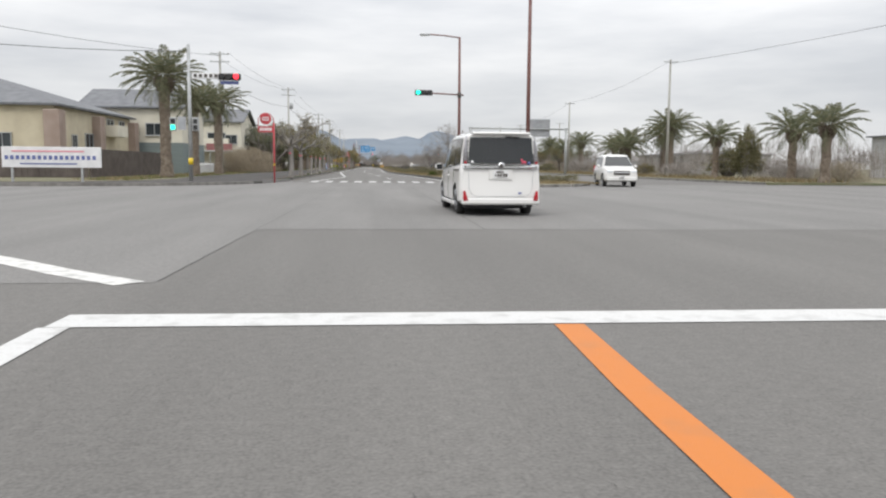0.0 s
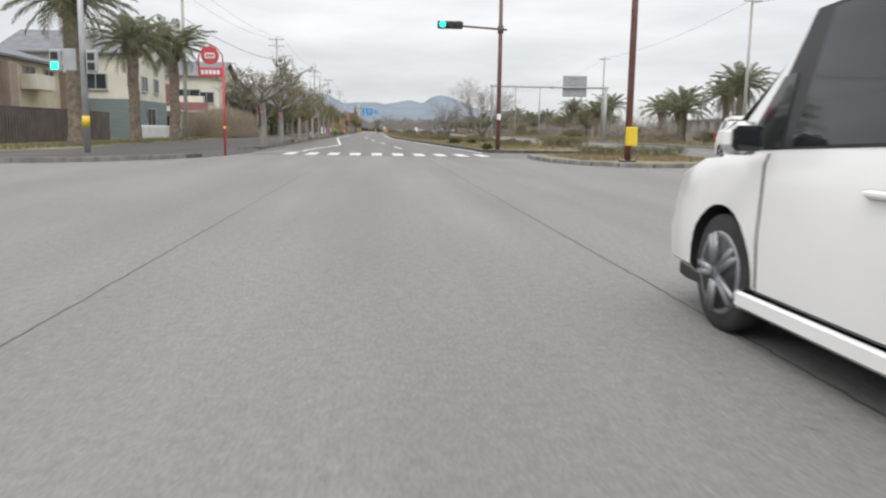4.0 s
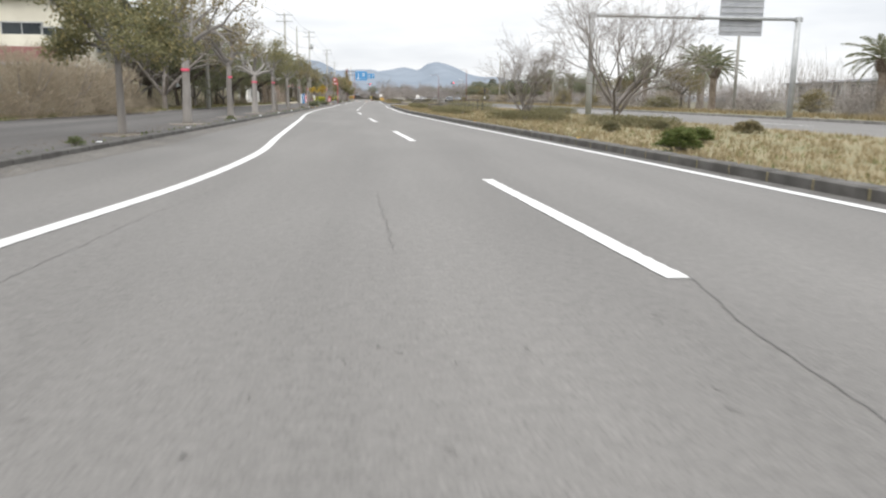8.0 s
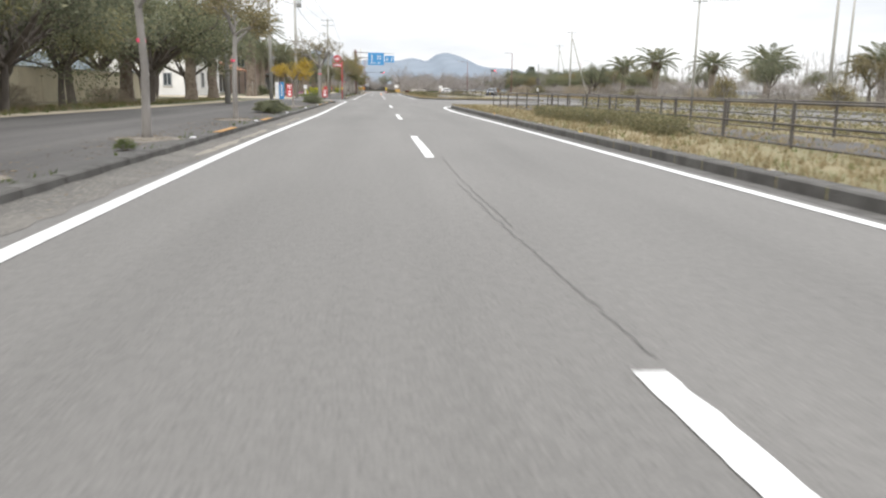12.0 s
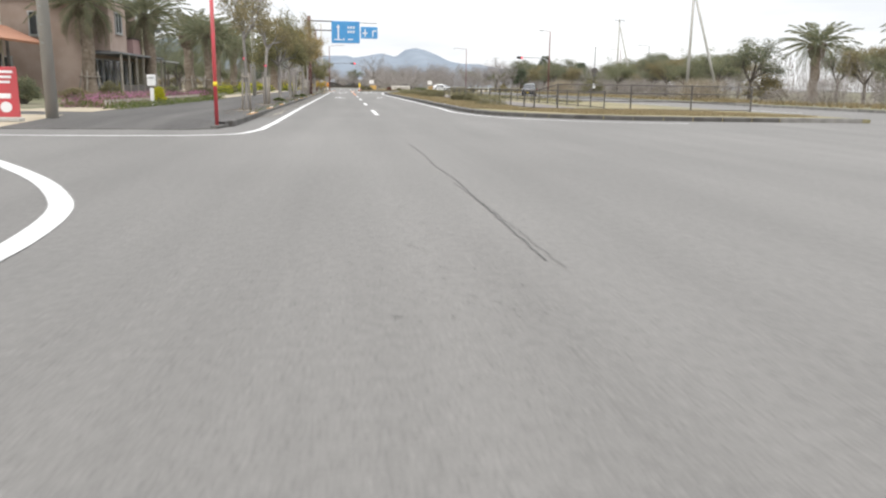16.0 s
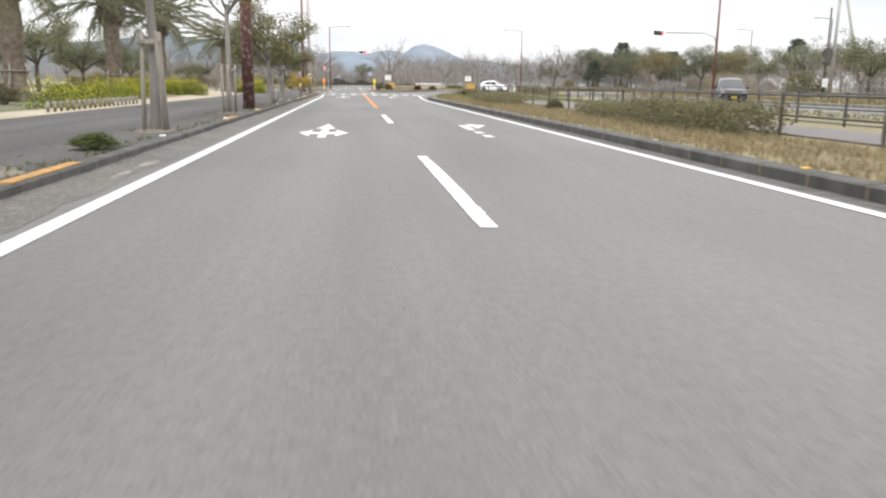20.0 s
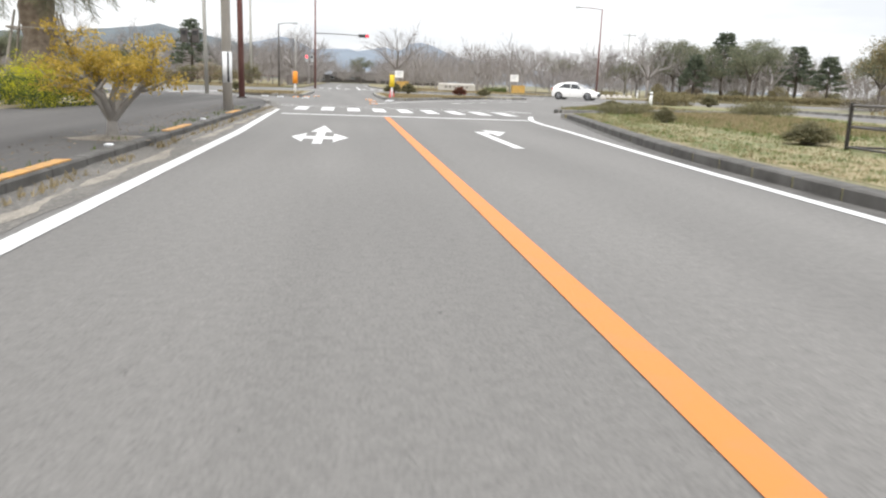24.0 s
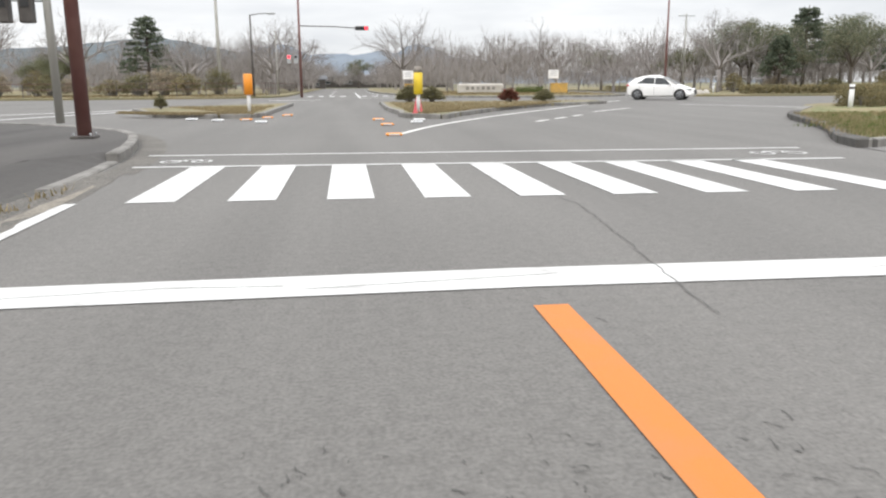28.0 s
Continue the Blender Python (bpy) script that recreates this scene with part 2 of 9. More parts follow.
M["pink_flower"] = leaf_mat("pink_flower", (0.25, 0.1, 0.18), (0.5, 0.22, 0.36), (0.12, 0.16, 0.06))
M["concrete"] = mat("pole_concrete", (0.42, 0.41, 0.38), 0.85, (0.32, 0.31, 0.28), 1.5, 0.2, 60, detail=6, stretch=(1, 1, 0.3))
M["steel_brown"] = mat("brown_painted_steel", (0.15, 0.062, 0.055), 0.5, (0.2, 0.1, 0.085), 2.0, 0.05, 40)
M["steel_grey"] = mat("galvanised_steel", (0.45, 0.46, 0.46), 0.45, (0.36, 0.37, 0.37), 2.5, 0.05, 40, metal=0.3)
M["steel_dark"] = mat("dark_brown_steel", (0.06, 0.052, 0.048), 0.55, (0.1, 0.09, 0.08), 3.0, 0.05, 40)
M["rust"] = mat("rusty_painted_post", (0.13, 0.06, 0.05), 0.8, (0.35, 0.28, 0.26), 6.0, 0.4, 40, lo=0.5, hi=0.7, detail=7)
M["red"] = mat("red_paint", (0.52, 0.06, 0.075), 0.55, (0.42, 0.07, 0.075), 3.0)
M["white"] = mat("white_plastic", (0.8, 0.8, 0.8), 0.5, (0.68, 0.68, 0.68), 2.0)
M["pink_tape"] = mat("pink_tape", (0.85, 0.1, 0.18), 0.5, (0.7, 0.09, 0.15), 6.0)
M["sign_blue"] = mat("sign_blue", (0.05, 0.24, 0.5), 0.45, (0.06, 0.27, 0.53), 2.0)
M["sign_back"] = mat("sign_back", (0.42, 0.43, 0.45), 0.55, (0.34, 0.35, 0.37), 2.0, metal=0.3)
M["yellow"] = mat("yellow_paint", (0.8, 0.58, 0.02), 0.5, (0.7, 0.5, 0.04), 3.0)
M["orange"] = mat("orange_paint", (0.85, 0.3, 0.02), 0.5, (0.75, 0.27, 0.03), 3.0)
M["black"] = mat("black_plastic", (0.02, 0.02, 0.022), 0.5, (0.03, 0.03, 0.03), 3.0)
M["tyre"] = mat("tyre_rubber", (0.022, 0.022, 0.022), 0.8, (0.035, 0.034, 0.033), 6.0, 0.2, 50)
M["alloy"] = mat("alloy_wheel", (0.35, 0.36, 0.37), 0.35, (0.25, 0.25, 0.26), 5.0, metal=0.7)
M["car_white"] = mat("white_car_paint", (0.82, 0.812, 0.79), 0.25, (0.77, 0.76, 0.74), 1.0, coat=0.6)
M["car_black"] = mat("black_car_paint", (0.012, 0.014, 0.02), 0.22, (0.02, 0.022, 0.03), 1.0, coat=0.6)
M["car_glass"] = mat("tinted_car_glass", (0.012, 0.015, 0.016), 0.06, (0.02, 0.022, 0.024), 1.0, coat=0.3)
M["chrome"] = mat("chrome", (0.7, 0.71, 0.72), 0.12, metal=1.0)
M["lamp_red"] = mat("red_lens", (0.45, 0.02, 0.03), 0.25, coat=0.4)
M["lamp_clear"] = mat("clear_lens", (0.7, 0.72, 0.74), 0.15, coat=0.5)
M["sig_red"] = mat("lit_red_lens", (0.8, 0.02, 0.03), 0.4, emit=(1.0, 0.03, 0.05), estr=2.2)
M["sig_green"] = mat("lit_green_lens", (0.02, 0.7, 0.45), 0.4, emit=(0.02, 0.9, 0.6), estr=2.0)
M["ochre"] = mat("ochre_paint", (0.56, 0.33, 0.07), 0.7, (0.42, 0.27, 0.09), 4.0)
M["bark_mid"] = mat("bark_mid", (0.13, 0.114, 0.1), 0.9, (0.21, 0.188, 0.168), 3.0, 0.8, 25, detail=6, stretch=(1, 1, 0.35))
M["wall_white"] = mat("white_render", (0.74, 0.73, 0.7), 0.9, (0.64, 0.63, 0.6), 0.8, 0.2, 30, detail=6)
M["wall_slate"] = mat("slate_green_siding", (0.2, 0.24, 0.24), 0.85, (0.17, 0.205, 0.205), 1.2, 0.3, 12, stretch=(0.2, 0.2, 8))
M["wall_beige"] = mat("beige_render", (0.62, 0.56, 0.42), 0.9, (0.52, 0.46, 0.34), 0.8, 0.2, 30, detail=6)
M["wall_cream"] = mat("cream_render", (0.7, 0.67, 0.57), 0.9, (0.6, 0.57, 0.48), 0.7, 0.2, 30, detail=6)
M["wall_brown"] = mat("brown_tile_wall", (0.32, 0.245, 0.205), 0.85, (0.38, 0.3, 0.255), 1.2, 0.2, 20, detail=6)
M["wall_grey"] = mat("grey_render", (0.45, 0.45, 0.45), 0.9, (0.36, 0.36, 0.355), 0.8, 0.2, 30)
M["wall_pink"] = mat("dusky_siding", (0.36, 0.24, 0.23), 0.9, (0.3, 0.2, 0.19), 0.8, 0.2, 30)
M["roof_grey"] = mat("grey_roof_tile", (0.13, 0.135, 0.145), 0.8, (0.18, 0.185, 0.195), 1.5, 0.4, 12)
M["roof_orange"] = mat("terracotta_roof", (0.42, 0.2, 0.12), 0.85, (0.34, 0.17, 0.11), 1.5, 0.4, 12)
M["glass"] = mat("window_glass", (0.03, 0.037, 0.042), 0.08, (0.05, 0.06, 0.065), 0.8)
M["wood"] = mat("weathered_wood", (0.33, 0.3, 0.26), 0.9, (0.22, 0.195, 0.165), 4.0, 0.5, 30, detail=6, stretch=(3, 3, 0.4))
M["stone"] = mat("pale_stone", (0.5, 0.47, 0.43), 0.85, (0.4, 0.37, 0.33), 1.2, 0.4, 20, detail=7)
M["wire"] = mat("cable", (0.05, 0.05, 0.052), 0.7)
# the pale blue-grey of distance haze is mixed into these slope colours
M["mountain"] = mat("haze_tinted_slope", (0.185, 0.215, 0.25), 1.0, (0.22, 0.25, 0.285), 0.008, detail=8, spec=0.0)
M["mountain_far"] = mat("haze_tinted_far_slope", (0.24, 0.27, 0.3), 1.0, (0.28, 0.31, 0.34), 0.006, detail=8, spec=0.0)
M["fence_brown"] = mat("dark_fence_boards", (0.095, 0.078, 0.07), 0.85, (0.14, 0.118, 0.105), 1.5, 0.5, 18)
# the nearer hill's colour holds a weaker tint of the same haze
M["hill_near"] = mat("haze_tinted_near_hill", (0.115, 0.135, 0.148), 1.0, (0.15, 0.17, 0.178), 0.02, detail=8, spec=0.0)
M["crack"] = mat("tarred_crack", (0.06, 0.058, 0.055), 0.9, (0.1, 0.097, 0.092), 6.0)
M["litter"] = leaf_mat("leaf_litter", (0.1, 0.075, 0.05), (0.24, 0.18, 0.11), (0.36, 0.3, 0.2))
M["scrub"] = leaf_mat("dry_scrub", (0.24, 0.2, 0.145), (0.38, 0.325, 0.245), (0.46, 0.4, 0.3))
M["lamp_smoke"] = mat("smoked_lens", (0.28, 0.27, 0.28), 0.2, coat=0.4)
M["red_flower"] = leaf_mat("red_bush", (0.07, 0.07, 0.03), (0.22, 0.07, 0.06), (0.5, 0.08, 0.09))
M["text_blue"] = mat("faded_blue_print", (0.12, 0.15, 0.35), 0.6)
M["text_pink"] = mat("faded_pink_print", (0.75, 0.3, 0.35), 0.6)

# ---- mesh helpers ----


def mesh_of(name, verts, faces, material, smooth=False):
    me = bpy.data.meshes.new(name)
    me.from_pydata(verts, [], faces)
    me.materials.append(M[material])
    if smooth:
        me.shade_smooth()
    return me


def part(name, me, parent=None, label="", m=None):
    """Links a mesh as one object, under a thing where one is given."""
    ob = new(name, me)
    if parent is not None:
        ob.parent = parent
    if m is not None:
        ob.matrix_basis = m
    if label:
        ob["label"] = label
    return ob


def thing(name, label, category, m=None, group="", kind=""):
    ob = new(name)
    ob.empty_display_size = 0.3
    if m is not None:
        ob.matrix_basis = m
    return tagged(ob, label, category, group, kind)


def box_data(sx, sy, sz, c=(0, 0, 0), b=0.0):
    """Verts and faces of a box with chamfered vertical and top edges."""
    x, y, z = sx / 2, sy / 2, sz / 2
    if b <= 0:
        v = [(c[0] + i * x, c[1] + j * y, c[2] + k * z) for k in (-1, 1) for j in (-1, 1) for i in (-1, 1)]
        return v, [(0, 2, 3, 1), (4, 5, 7, 6), (0, 1, 5, 4), (2, 6, 7, 3), (0, 4, 6, 2), (1, 3, 7, 5)]
    ring = [(x - b, y), (-x + b, y), (-x, y - b), (-x, -y + b), (-x + b, -y), (x - b, -y), (x, -y + b), (x, y - b)]
    inner = [(px - math.copysign(min(b, x * 0.9), px), py - math.copysign(min(b, y * 0.9), py)) for px, py in ring]
    v, f = [], []
    for rr, zz in ((inner, -z), (ring, -z + b), (ring, z - b), (inner, z)):
        v += [(c[0] + px, c[1] + py, c[2] + zz) for px, py in rr]
    for k in range(3):
        for i in range(8):
            j = (i + 1) % 8
            f.append((k * 8 + i, k * 8 + j, k * 8 + 8 + j, k * 8 + 8 + i))
    f += [tuple(range(7, -1, -1)), tuple(range(24, 32))]
    return v, f


def box(name, sx, sy, sz, material, c=(0, 0, 0), b=0.0):
    v, f = box_data(sx, sy, sz, c, b)
    return mesh_of(name, v, f, material)


def join_data(items):
    v, f = [], []
    for vv, ff in items:
        o = len(v)
        v += vv
        f += [tuple(i + o for i in q) for q in ff]
    return v, f


def tube_data(path, radii, n=8, cap=True):
    """A tapered tube along a path."""
    v, f = [], []
    path = [Vector(p) for p in path]
    if not isinstance(radii, (list, tuple)):
        radii = [radii] * len(path)
    for k, p in enumerate(path):
        d = (path[min(k + 1, len(path) - 1)] - path[max(k - 1, 0)]).normalized()
        a = d.cross(Vector((0.31, 0.95, 0.05)) if abs(d.z) > 0.9 else Vector((0, 0, 1))).normalized()
        bb = d.cross(a)
        for i in range(n):
            t = 2 * math.pi * i / n
            v.append(tuple(p + radii[k] * (math.cos(t) * a + math.sin(t) * bb)))
    for k in range(len(path) - 1):
        for i in range(n):
            j = (i + 1) % n
            f.append((k * n + i, k * n + j, k * n + n + j, k * n + n + i))
    if cap:
        f += [tuple(range(n - 1, -1, -1)), tuple(range((len(path) - 1) * n, len(path) * n))]
    return v, f


def tube(name, path, radii, material, n=8, smooth=True):
    v, f = tube_data(path, radii, n)
    return mesh_of(name, v, f, material, smooth)


def slab(name, poly, z0, z1, material):
    """A flat raised piece with the outline poly (counter-clockwise)."""
    n = len(poly)
    v = [(x, y, z0) for x, y in poly] + [(x, y, z1) for x, y in poly]
    f = [tuple(range(n, 2 * n))] + [(i, (i + 1) % n, n + (i + 1) % n, n + i) for i in range(n)]
    return mesh_of(name, v, f, material)


def sheet(name, poly, z, material):
    return mesh_of(name, [(x, y, z) for x, y in poly], [tuple(range(len(poly)))], material)


def rx(y):
    """The lane line's x along the road: a slight bend near 114 m."""
    return float(np.interp(y, (0, 60, 80, 100, 114, 180), (6.39, 2.82, 1.78, 0.71, 0.0, 0.0)))


def strip(name, line, width, z, material):
    """A painted or laid strip of a width along a polyline."""
    v, f = [], []
    for k, (x, y) in enumerate(line):
        a, b2 = line[max(k - 1, 0)], line[min(k + 1, len(line) - 1)]
        d = Vector((b2[0] - a[0], b2[1] - a[1])).normalized()
        v += [(x - d.y * width / 2, y + d.x * width / 2, z), (x + d.y * width / 2, y - d.x * width / 2, z)]
    for k in range(len(line) - 1):
        f.append((2 * k, 2 * k + 1, 2 * k + 3, 2 * k + 2))
    return mesh_of(name, v, f, material)


def curve_pts(pts, n=6):
    """A smooth line through points, which may lie at uneven steps."""
    q = [Vector(p) for p in pts]
    step = [max(1e-6, (b - a).length) for a, b in zip(q, q[1:])]
    slopes = [(q[1] - q[0]) / step[0]]
    for i in range(1, len(q) - 1):
        a, b = step[i - 1], step[i]
        slopes.append(((q[i] - q[i - 1]) / a * b + (q[i + 1] - q[i]) / b * a) / (a + b))
    slopes.append((q[-1] - q[-2]) / step[-1])
    out = []
    for i in range(len(q) - 1):
        for k in range(n):
            t = k / n
            p = q[i] * (2 * t ** 3 - 3 * t * t + 1) + q[i + 1] * (3 * t * t - 2 * t ** 3) + (slopes[i] * (t ** 3 - 2 * t * t + t) + slopes[i + 1] * (t ** 3 - t * t)) * step[i]
            out.append((p.x, p.y))
    out.append(tuple(pts[-1]))
    return out
# ---- the ground, roads and pavements ----
tagged(part("ground", sheet("ground", [(-4000, -1500), (4000, -1500), (4000, 4500), (-4000, 4500)], -0.06, "verge")), "dry grassy ground reaching the hills", "ground", kind="structure")
tagged(part("road", sheet("road", [(-90, -70), (110, -70), (110, 470), (-90, 470)], 0.0, "asphalt")), "worn grey asphalt road with fine cracks", "road", kind="structure")
tagged(part("road_junction", sheet("road_junction", [(-60, 6.9), (-0.45, 6.9), (-0.4, 12.6), (60, 12.6), (60, 43.5), (8, 45), (2.8, 46.5), (-2.5, 46.5), (-60, 34)], 0.003, "asphalt_old")), "paler old asphalt of the junction", "road", kind="structure")

KERB_L1 = curve_pts([(-60, 35.0), (-20, 35.5), (-11, 36.2), (-7.2, 38.4), (-5.0, 42.0), (-4.1, 47.0), (-3.95, 55.0)]) + [(-3.95, y) for y in range(60, 168, 4)] + curve_pts([(-3.95, 168), (-4.1, 170.6), (-4.9, 172.4), (-7, 174.5), (-12, 178), (-30, 184)])
KERB_L2 = curve_pts([(-30, 182.6), (-12, 182.9), (-6, 183.0), (-4.4, 183.2), (-3.9, 184.9)]) + [(-3.9, y) for y in range(190, 282, 4)] + curve_pts([(-3.9, 282), (-3.95, 286), (-4.35, 289.5), (-5.4, 293), (-8.5, 296.5), (-14, 298.5), (-60, 302)])
KERB_M1 = curve_pts([(12.5, 53.6), (8.5, 53.2), (6.9, 53.4), (6.55, 55)]) + [(float(np.interp(y, (50, 65, 80, 95, 110, 130, 155), (7.11, 6.29, 5.37, 4.5, 3.77, 3.55, 3.5))), y) for y in range(58, 152, 4)] + curve_pts([(3.5, 151), (3.55, 153.5), (3.95, 156), (4.6, 158.2), (5.5, 159.8), (6.9, 160.8), (9, 161.4), (14.5, 161.6)])
KERB_M2 = curve_pts([(16.5, 189.6), (11, 189.8), (7.6, 190.6), (4.6, 193.6), (3.95, 196.5), (3.85, 200)]) + [(3.85, y) for y in range(204, 264, 4)] + curve_pts([(3.85, 264), (4.15, 269), (4.85, 274), (5.6, 278.5), (6.5, 284), (7.4, 288.6), (9.4, 292.2), (12, 298), (16.5, 304.5)])

LEFT1 = [p for p in KERB_L1 if p[1] < 43.0 and p[0] < -4] + [(-4.75, 43.2), (-5.3, 44.4), (-5.1, 51.0), (-4.25, 53.2)] + [p for p in KERB_L1 if 53.3 < p[1] < 165] + [(-3.95, 166), (-7, 169), (-12, 173.5), (-30, 180), (-90, 181), (-90, 35)]
LEFT2 = [(-30, 188.0), (-12, 188.0), (-8.9, 187.6), (-6, 186.8), (-4.9, 185.4), (-4.5, 184.7), (-4.06, 184.25), (-3.93, 184.95)] + [p for p in KERB_L2 if 187.5 < p[1] < 282] + [(-3.95, 282.2), (-4.9, 283.4), (-4.95, 286.6), (-4.3, 287.9)] + [p for p in KERB_L2 if p[1] > 288.5] + [(-90, 302), (-90, 190.5)]
MED1 = KERB_M1 + [(15.0, 161.6), (15.0, 53.6)]
CUT_S = [(6.35, 283.4), (8.5, 286.0), (12, 288.6), (19.9, 292.5)]
CUT_N = [(7.3, 288.0), (9.5, 288.9), (13.8, 292.5), (20.9, 295.5)]
MED2 = [p for p in KERB_M2 if p[1] < 283.3] + CUT_S + curve_pts([(19.4, 288), (18.4, 282), (16.8, 268)]) + [(16.8, 189.6)]
MED3 = [p for p in KERB_M2 if p[1] > 288.2] + curve_pts([(17.8, 306.6), (20.2, 308.4), (22.3, 307.6), (23.0, 304.5), (21.6, 297)]) + CUT_N[::-1]
LEFT0 = [(-1.25, -70)] + curve_pts([(-1.15, 1), (-1.17, 2.4), (-1.3, 3.8), (-1.75, 4.9), (-2.6, 5.6), (-3.8, 6.0), (-5.5, 6.3)]) + [(-60, 9)] + [(-90, 9), (-90, -70)]


def raised(name, outline, material, label, category):
    return tagged(part(name, slab(name, outline[::-1] if area(outline) < 0 else outline, -0.05, 0.13, material)), label, category, kind="structure")


def area(p):
    return sum(p[i][0] * p[(i + 1) % len(p)][1] - p[(i + 1) % len(p)][0] * p[i][1] for i in range(len(p)))


raised("pavement_west", LEFT1, "asphalt_walk", "dark asphalt footway with stained patches", "pavement")
raised("pavement_northwest", LEFT2, "asphalt_walk", "dark asphalt footway with stained patches", "pavement")
raised("pavement_southwest", LEFT0, "asphalt_walk", "dark asphalt footway corner", "pavement")
raised("median_south", MED1, "grass", "raised median with dry winter grass", "median")
raised("median_north", MED2, "grass", "raised median with dry winter grass", "median")
raised("median_end", MED3, "grass", "grassy end of the median beyond the crossing path", "median")
TIP = curve_pts([(7.7, 46.9), (7.5, 44.5), (8.2, 40.4), (9.6, 38.9), (11.5, 39.6), (13.5, 43), (14.5, 47.0)]) + [(14.5, 47.0)]
raised("median_tip", TIP, "grass", "small kerbed grass island at the junction", "median")
ISL1 = [(-3.7, 316.8), (-3.75, 303), (-4.1, 301.6), (-5.2, 301.9), (-7.2, 303.6), (-9.2, 309.0), (-7.5, 312.5)]
ISL2 = curve_pts([(0.85, 317.5), (0.9, 304), (1.3, 300.4), (1.95, 300.0), (2.7, 301.5), (4.3, 305.0), (8, 311.5), (12.6, 316.6), (12.2, 318), (8, 318.4), (0.85, 318)])
raised("island_west", ISL1, "grass", "small kerbed grass traffic island", "island")
raised("island_east", ISL2, "grass", "small kerbed grass traffic island with low bushes", "island")
PARK = curve_pts([(4.6, 470), (4.5, 345), (5.2, 339), (8, 335.5), (13, 333.8), (18.5, 334.5), (21.5, 338), (22.5, 345), (22.5, 470)])
raised("park_lawn", PARK, "grass", "pale winter lawn of a park", "lawn")
raised("park_west", [(-6, 470), (-6, 346), (-7, 341), (-10, 338), (-60, 335), (-90, 335), (-90, 470)], "grass", "pale winter lawn of a park", "lawn")
raised("land_east", [(26.2, 47), (26.2, 306), (28, 310), (110, 316), (110, 47)], "verge", "scrubby verge beyond the carriageway", "verge")
raised("land_northeast", [(30.6, 470), (30.6, 346), (28.5, 340), (25, 335.3), (24.6, 333.6), (26.2, 332.4), (40, 331.4), (110, 326), (110, 470)], "grass", "pale winter lawn of a park", "lawn")
raised("land_southeast", [(20.5, -70), (20.5, 8), (23, 11), (110, 13), (110, -70)], "asphalt_walk", "dark asphalt footway", "pavement")

# verges and lawns on the pavement slabs
def lay(name, poly, z, material, label, category="verge"):
    tagged(part(name, sheet(name, poly[::-1] if area(poly) < 0 else poly, z, material)), label, category, kind="structure")


lay("verge_west", curve_pts([(-16, 38.5), (-12.5, 40.5), (-10.6, 46), (-11.2, 56), (-11.5, 70), (-11.4, 100), (-11.3, 120), (-10.2, 140), (-9.6, 160), (-9.8, 169)]) + [(-16, 173.5), (-30, 178), (-90, 180), (-90, 38)], 0.137, "verge", "worn earth and winter grass beside the footway")
lay("verge_edge", curve_pts([(-11.5, 70), (-11.4, 100), (-11.3, 120), (-10.2, 140), (-9.6, 160)]) + curve_pts([(-10.5, 160), (-11.2, 140), (-12.5, 120), (-12.5, 100), (-12.4, 70)]), 0.142, "sand", "pale trodden earth along the footway", "verge")
lay("verge_northwest", [(-8.9, 190), (-8.8, 282), (-10, 290), (-15, 295), (-90, 299), (-90, 193)], 0.137, "sand", "sandy ground beside the footway", "path")
lay("lawn_northwest", [(-11.5, 192), (-10.6, 214), (-10.4, 240), (-10.8, 262), (-16, 272), (-90, 280), (-90, 196)], 0.143, "verge", "flower beds and thin grass beside the sandy path", "verge")
lay("crossing_path", CUT_S[:1] + CUT_S[1:] + CUT_N[::-1], 0.01, "asphalt_old", "grey asphalt path across the median", "path")
lay("median_path", [(6.75, 112), (8.75, 112), (8.75, 156), (15.0, 156.6), (15.0, 158.6), (6.75, 158.6)], 0.137, "asphalt_walk", "asphalt path along the median", "path")
lay("median_path_north", [(7.5, 197.6), (9.8, 197.2), (9.8, 264), (7.5, 264)], 0.137, "path_brown", "brown asphalt path along the median", "path")

# gutters at the road's edges
for nm, line in (("gutter_west", [(x, y) for x, y in KERB_L1 if 50 < y < 167 and x > -4.3]), ("gutter_northwest", [(x, y) for x, y in KERB_L2 if 186.5 < y < 287 and x > -4.3])):
    # grit has drifted against the kerb, so the gutter rises towards it and ends raggedly
    rr = np.random.default_rng(len(nm))
    ys = np.arange(line[0][1], line[-1][1], 0.35)
    xs = np.interp(ys, [p[1] for p in line], [p[0] for p in line])
    v, f = [], []
    for k, (x, y) in enumerate(zip(xs, ys)):
        end = min(1.0, (k + 0.2) / 12, (len(ys) - k) / 12)
        far = 0.34 * (1 - end) + end * 0.52 + 0.12 * math.sin(y * 0.37) * math.sin(y * 0.11) + rr.uniform(-0.05, 0.05)
        v += [(x + 0.005, y, 0.05 * end + 0.004 + rr.uniform(-0.004, 0.01) * end), (x + 0.16, y, 0.004 + 0.02 * end + rr.uniform(-0.004, 0.004)), (x + 0.33, y, 0.0035 + 0.006 * end), (x + far, y, 0.003)]
    for k in range(len(ys) - 1):
        f += [(4 * k + j, 4 * k + j + 1, 4 * k + j + 5, 4 * k + j + 4) for j in range(3)]
    tagged(part(nm, mesh_of(nm, v, f, "gutter", True)), "stained concrete gutter with drifted grit", "gutter", kind="structure")


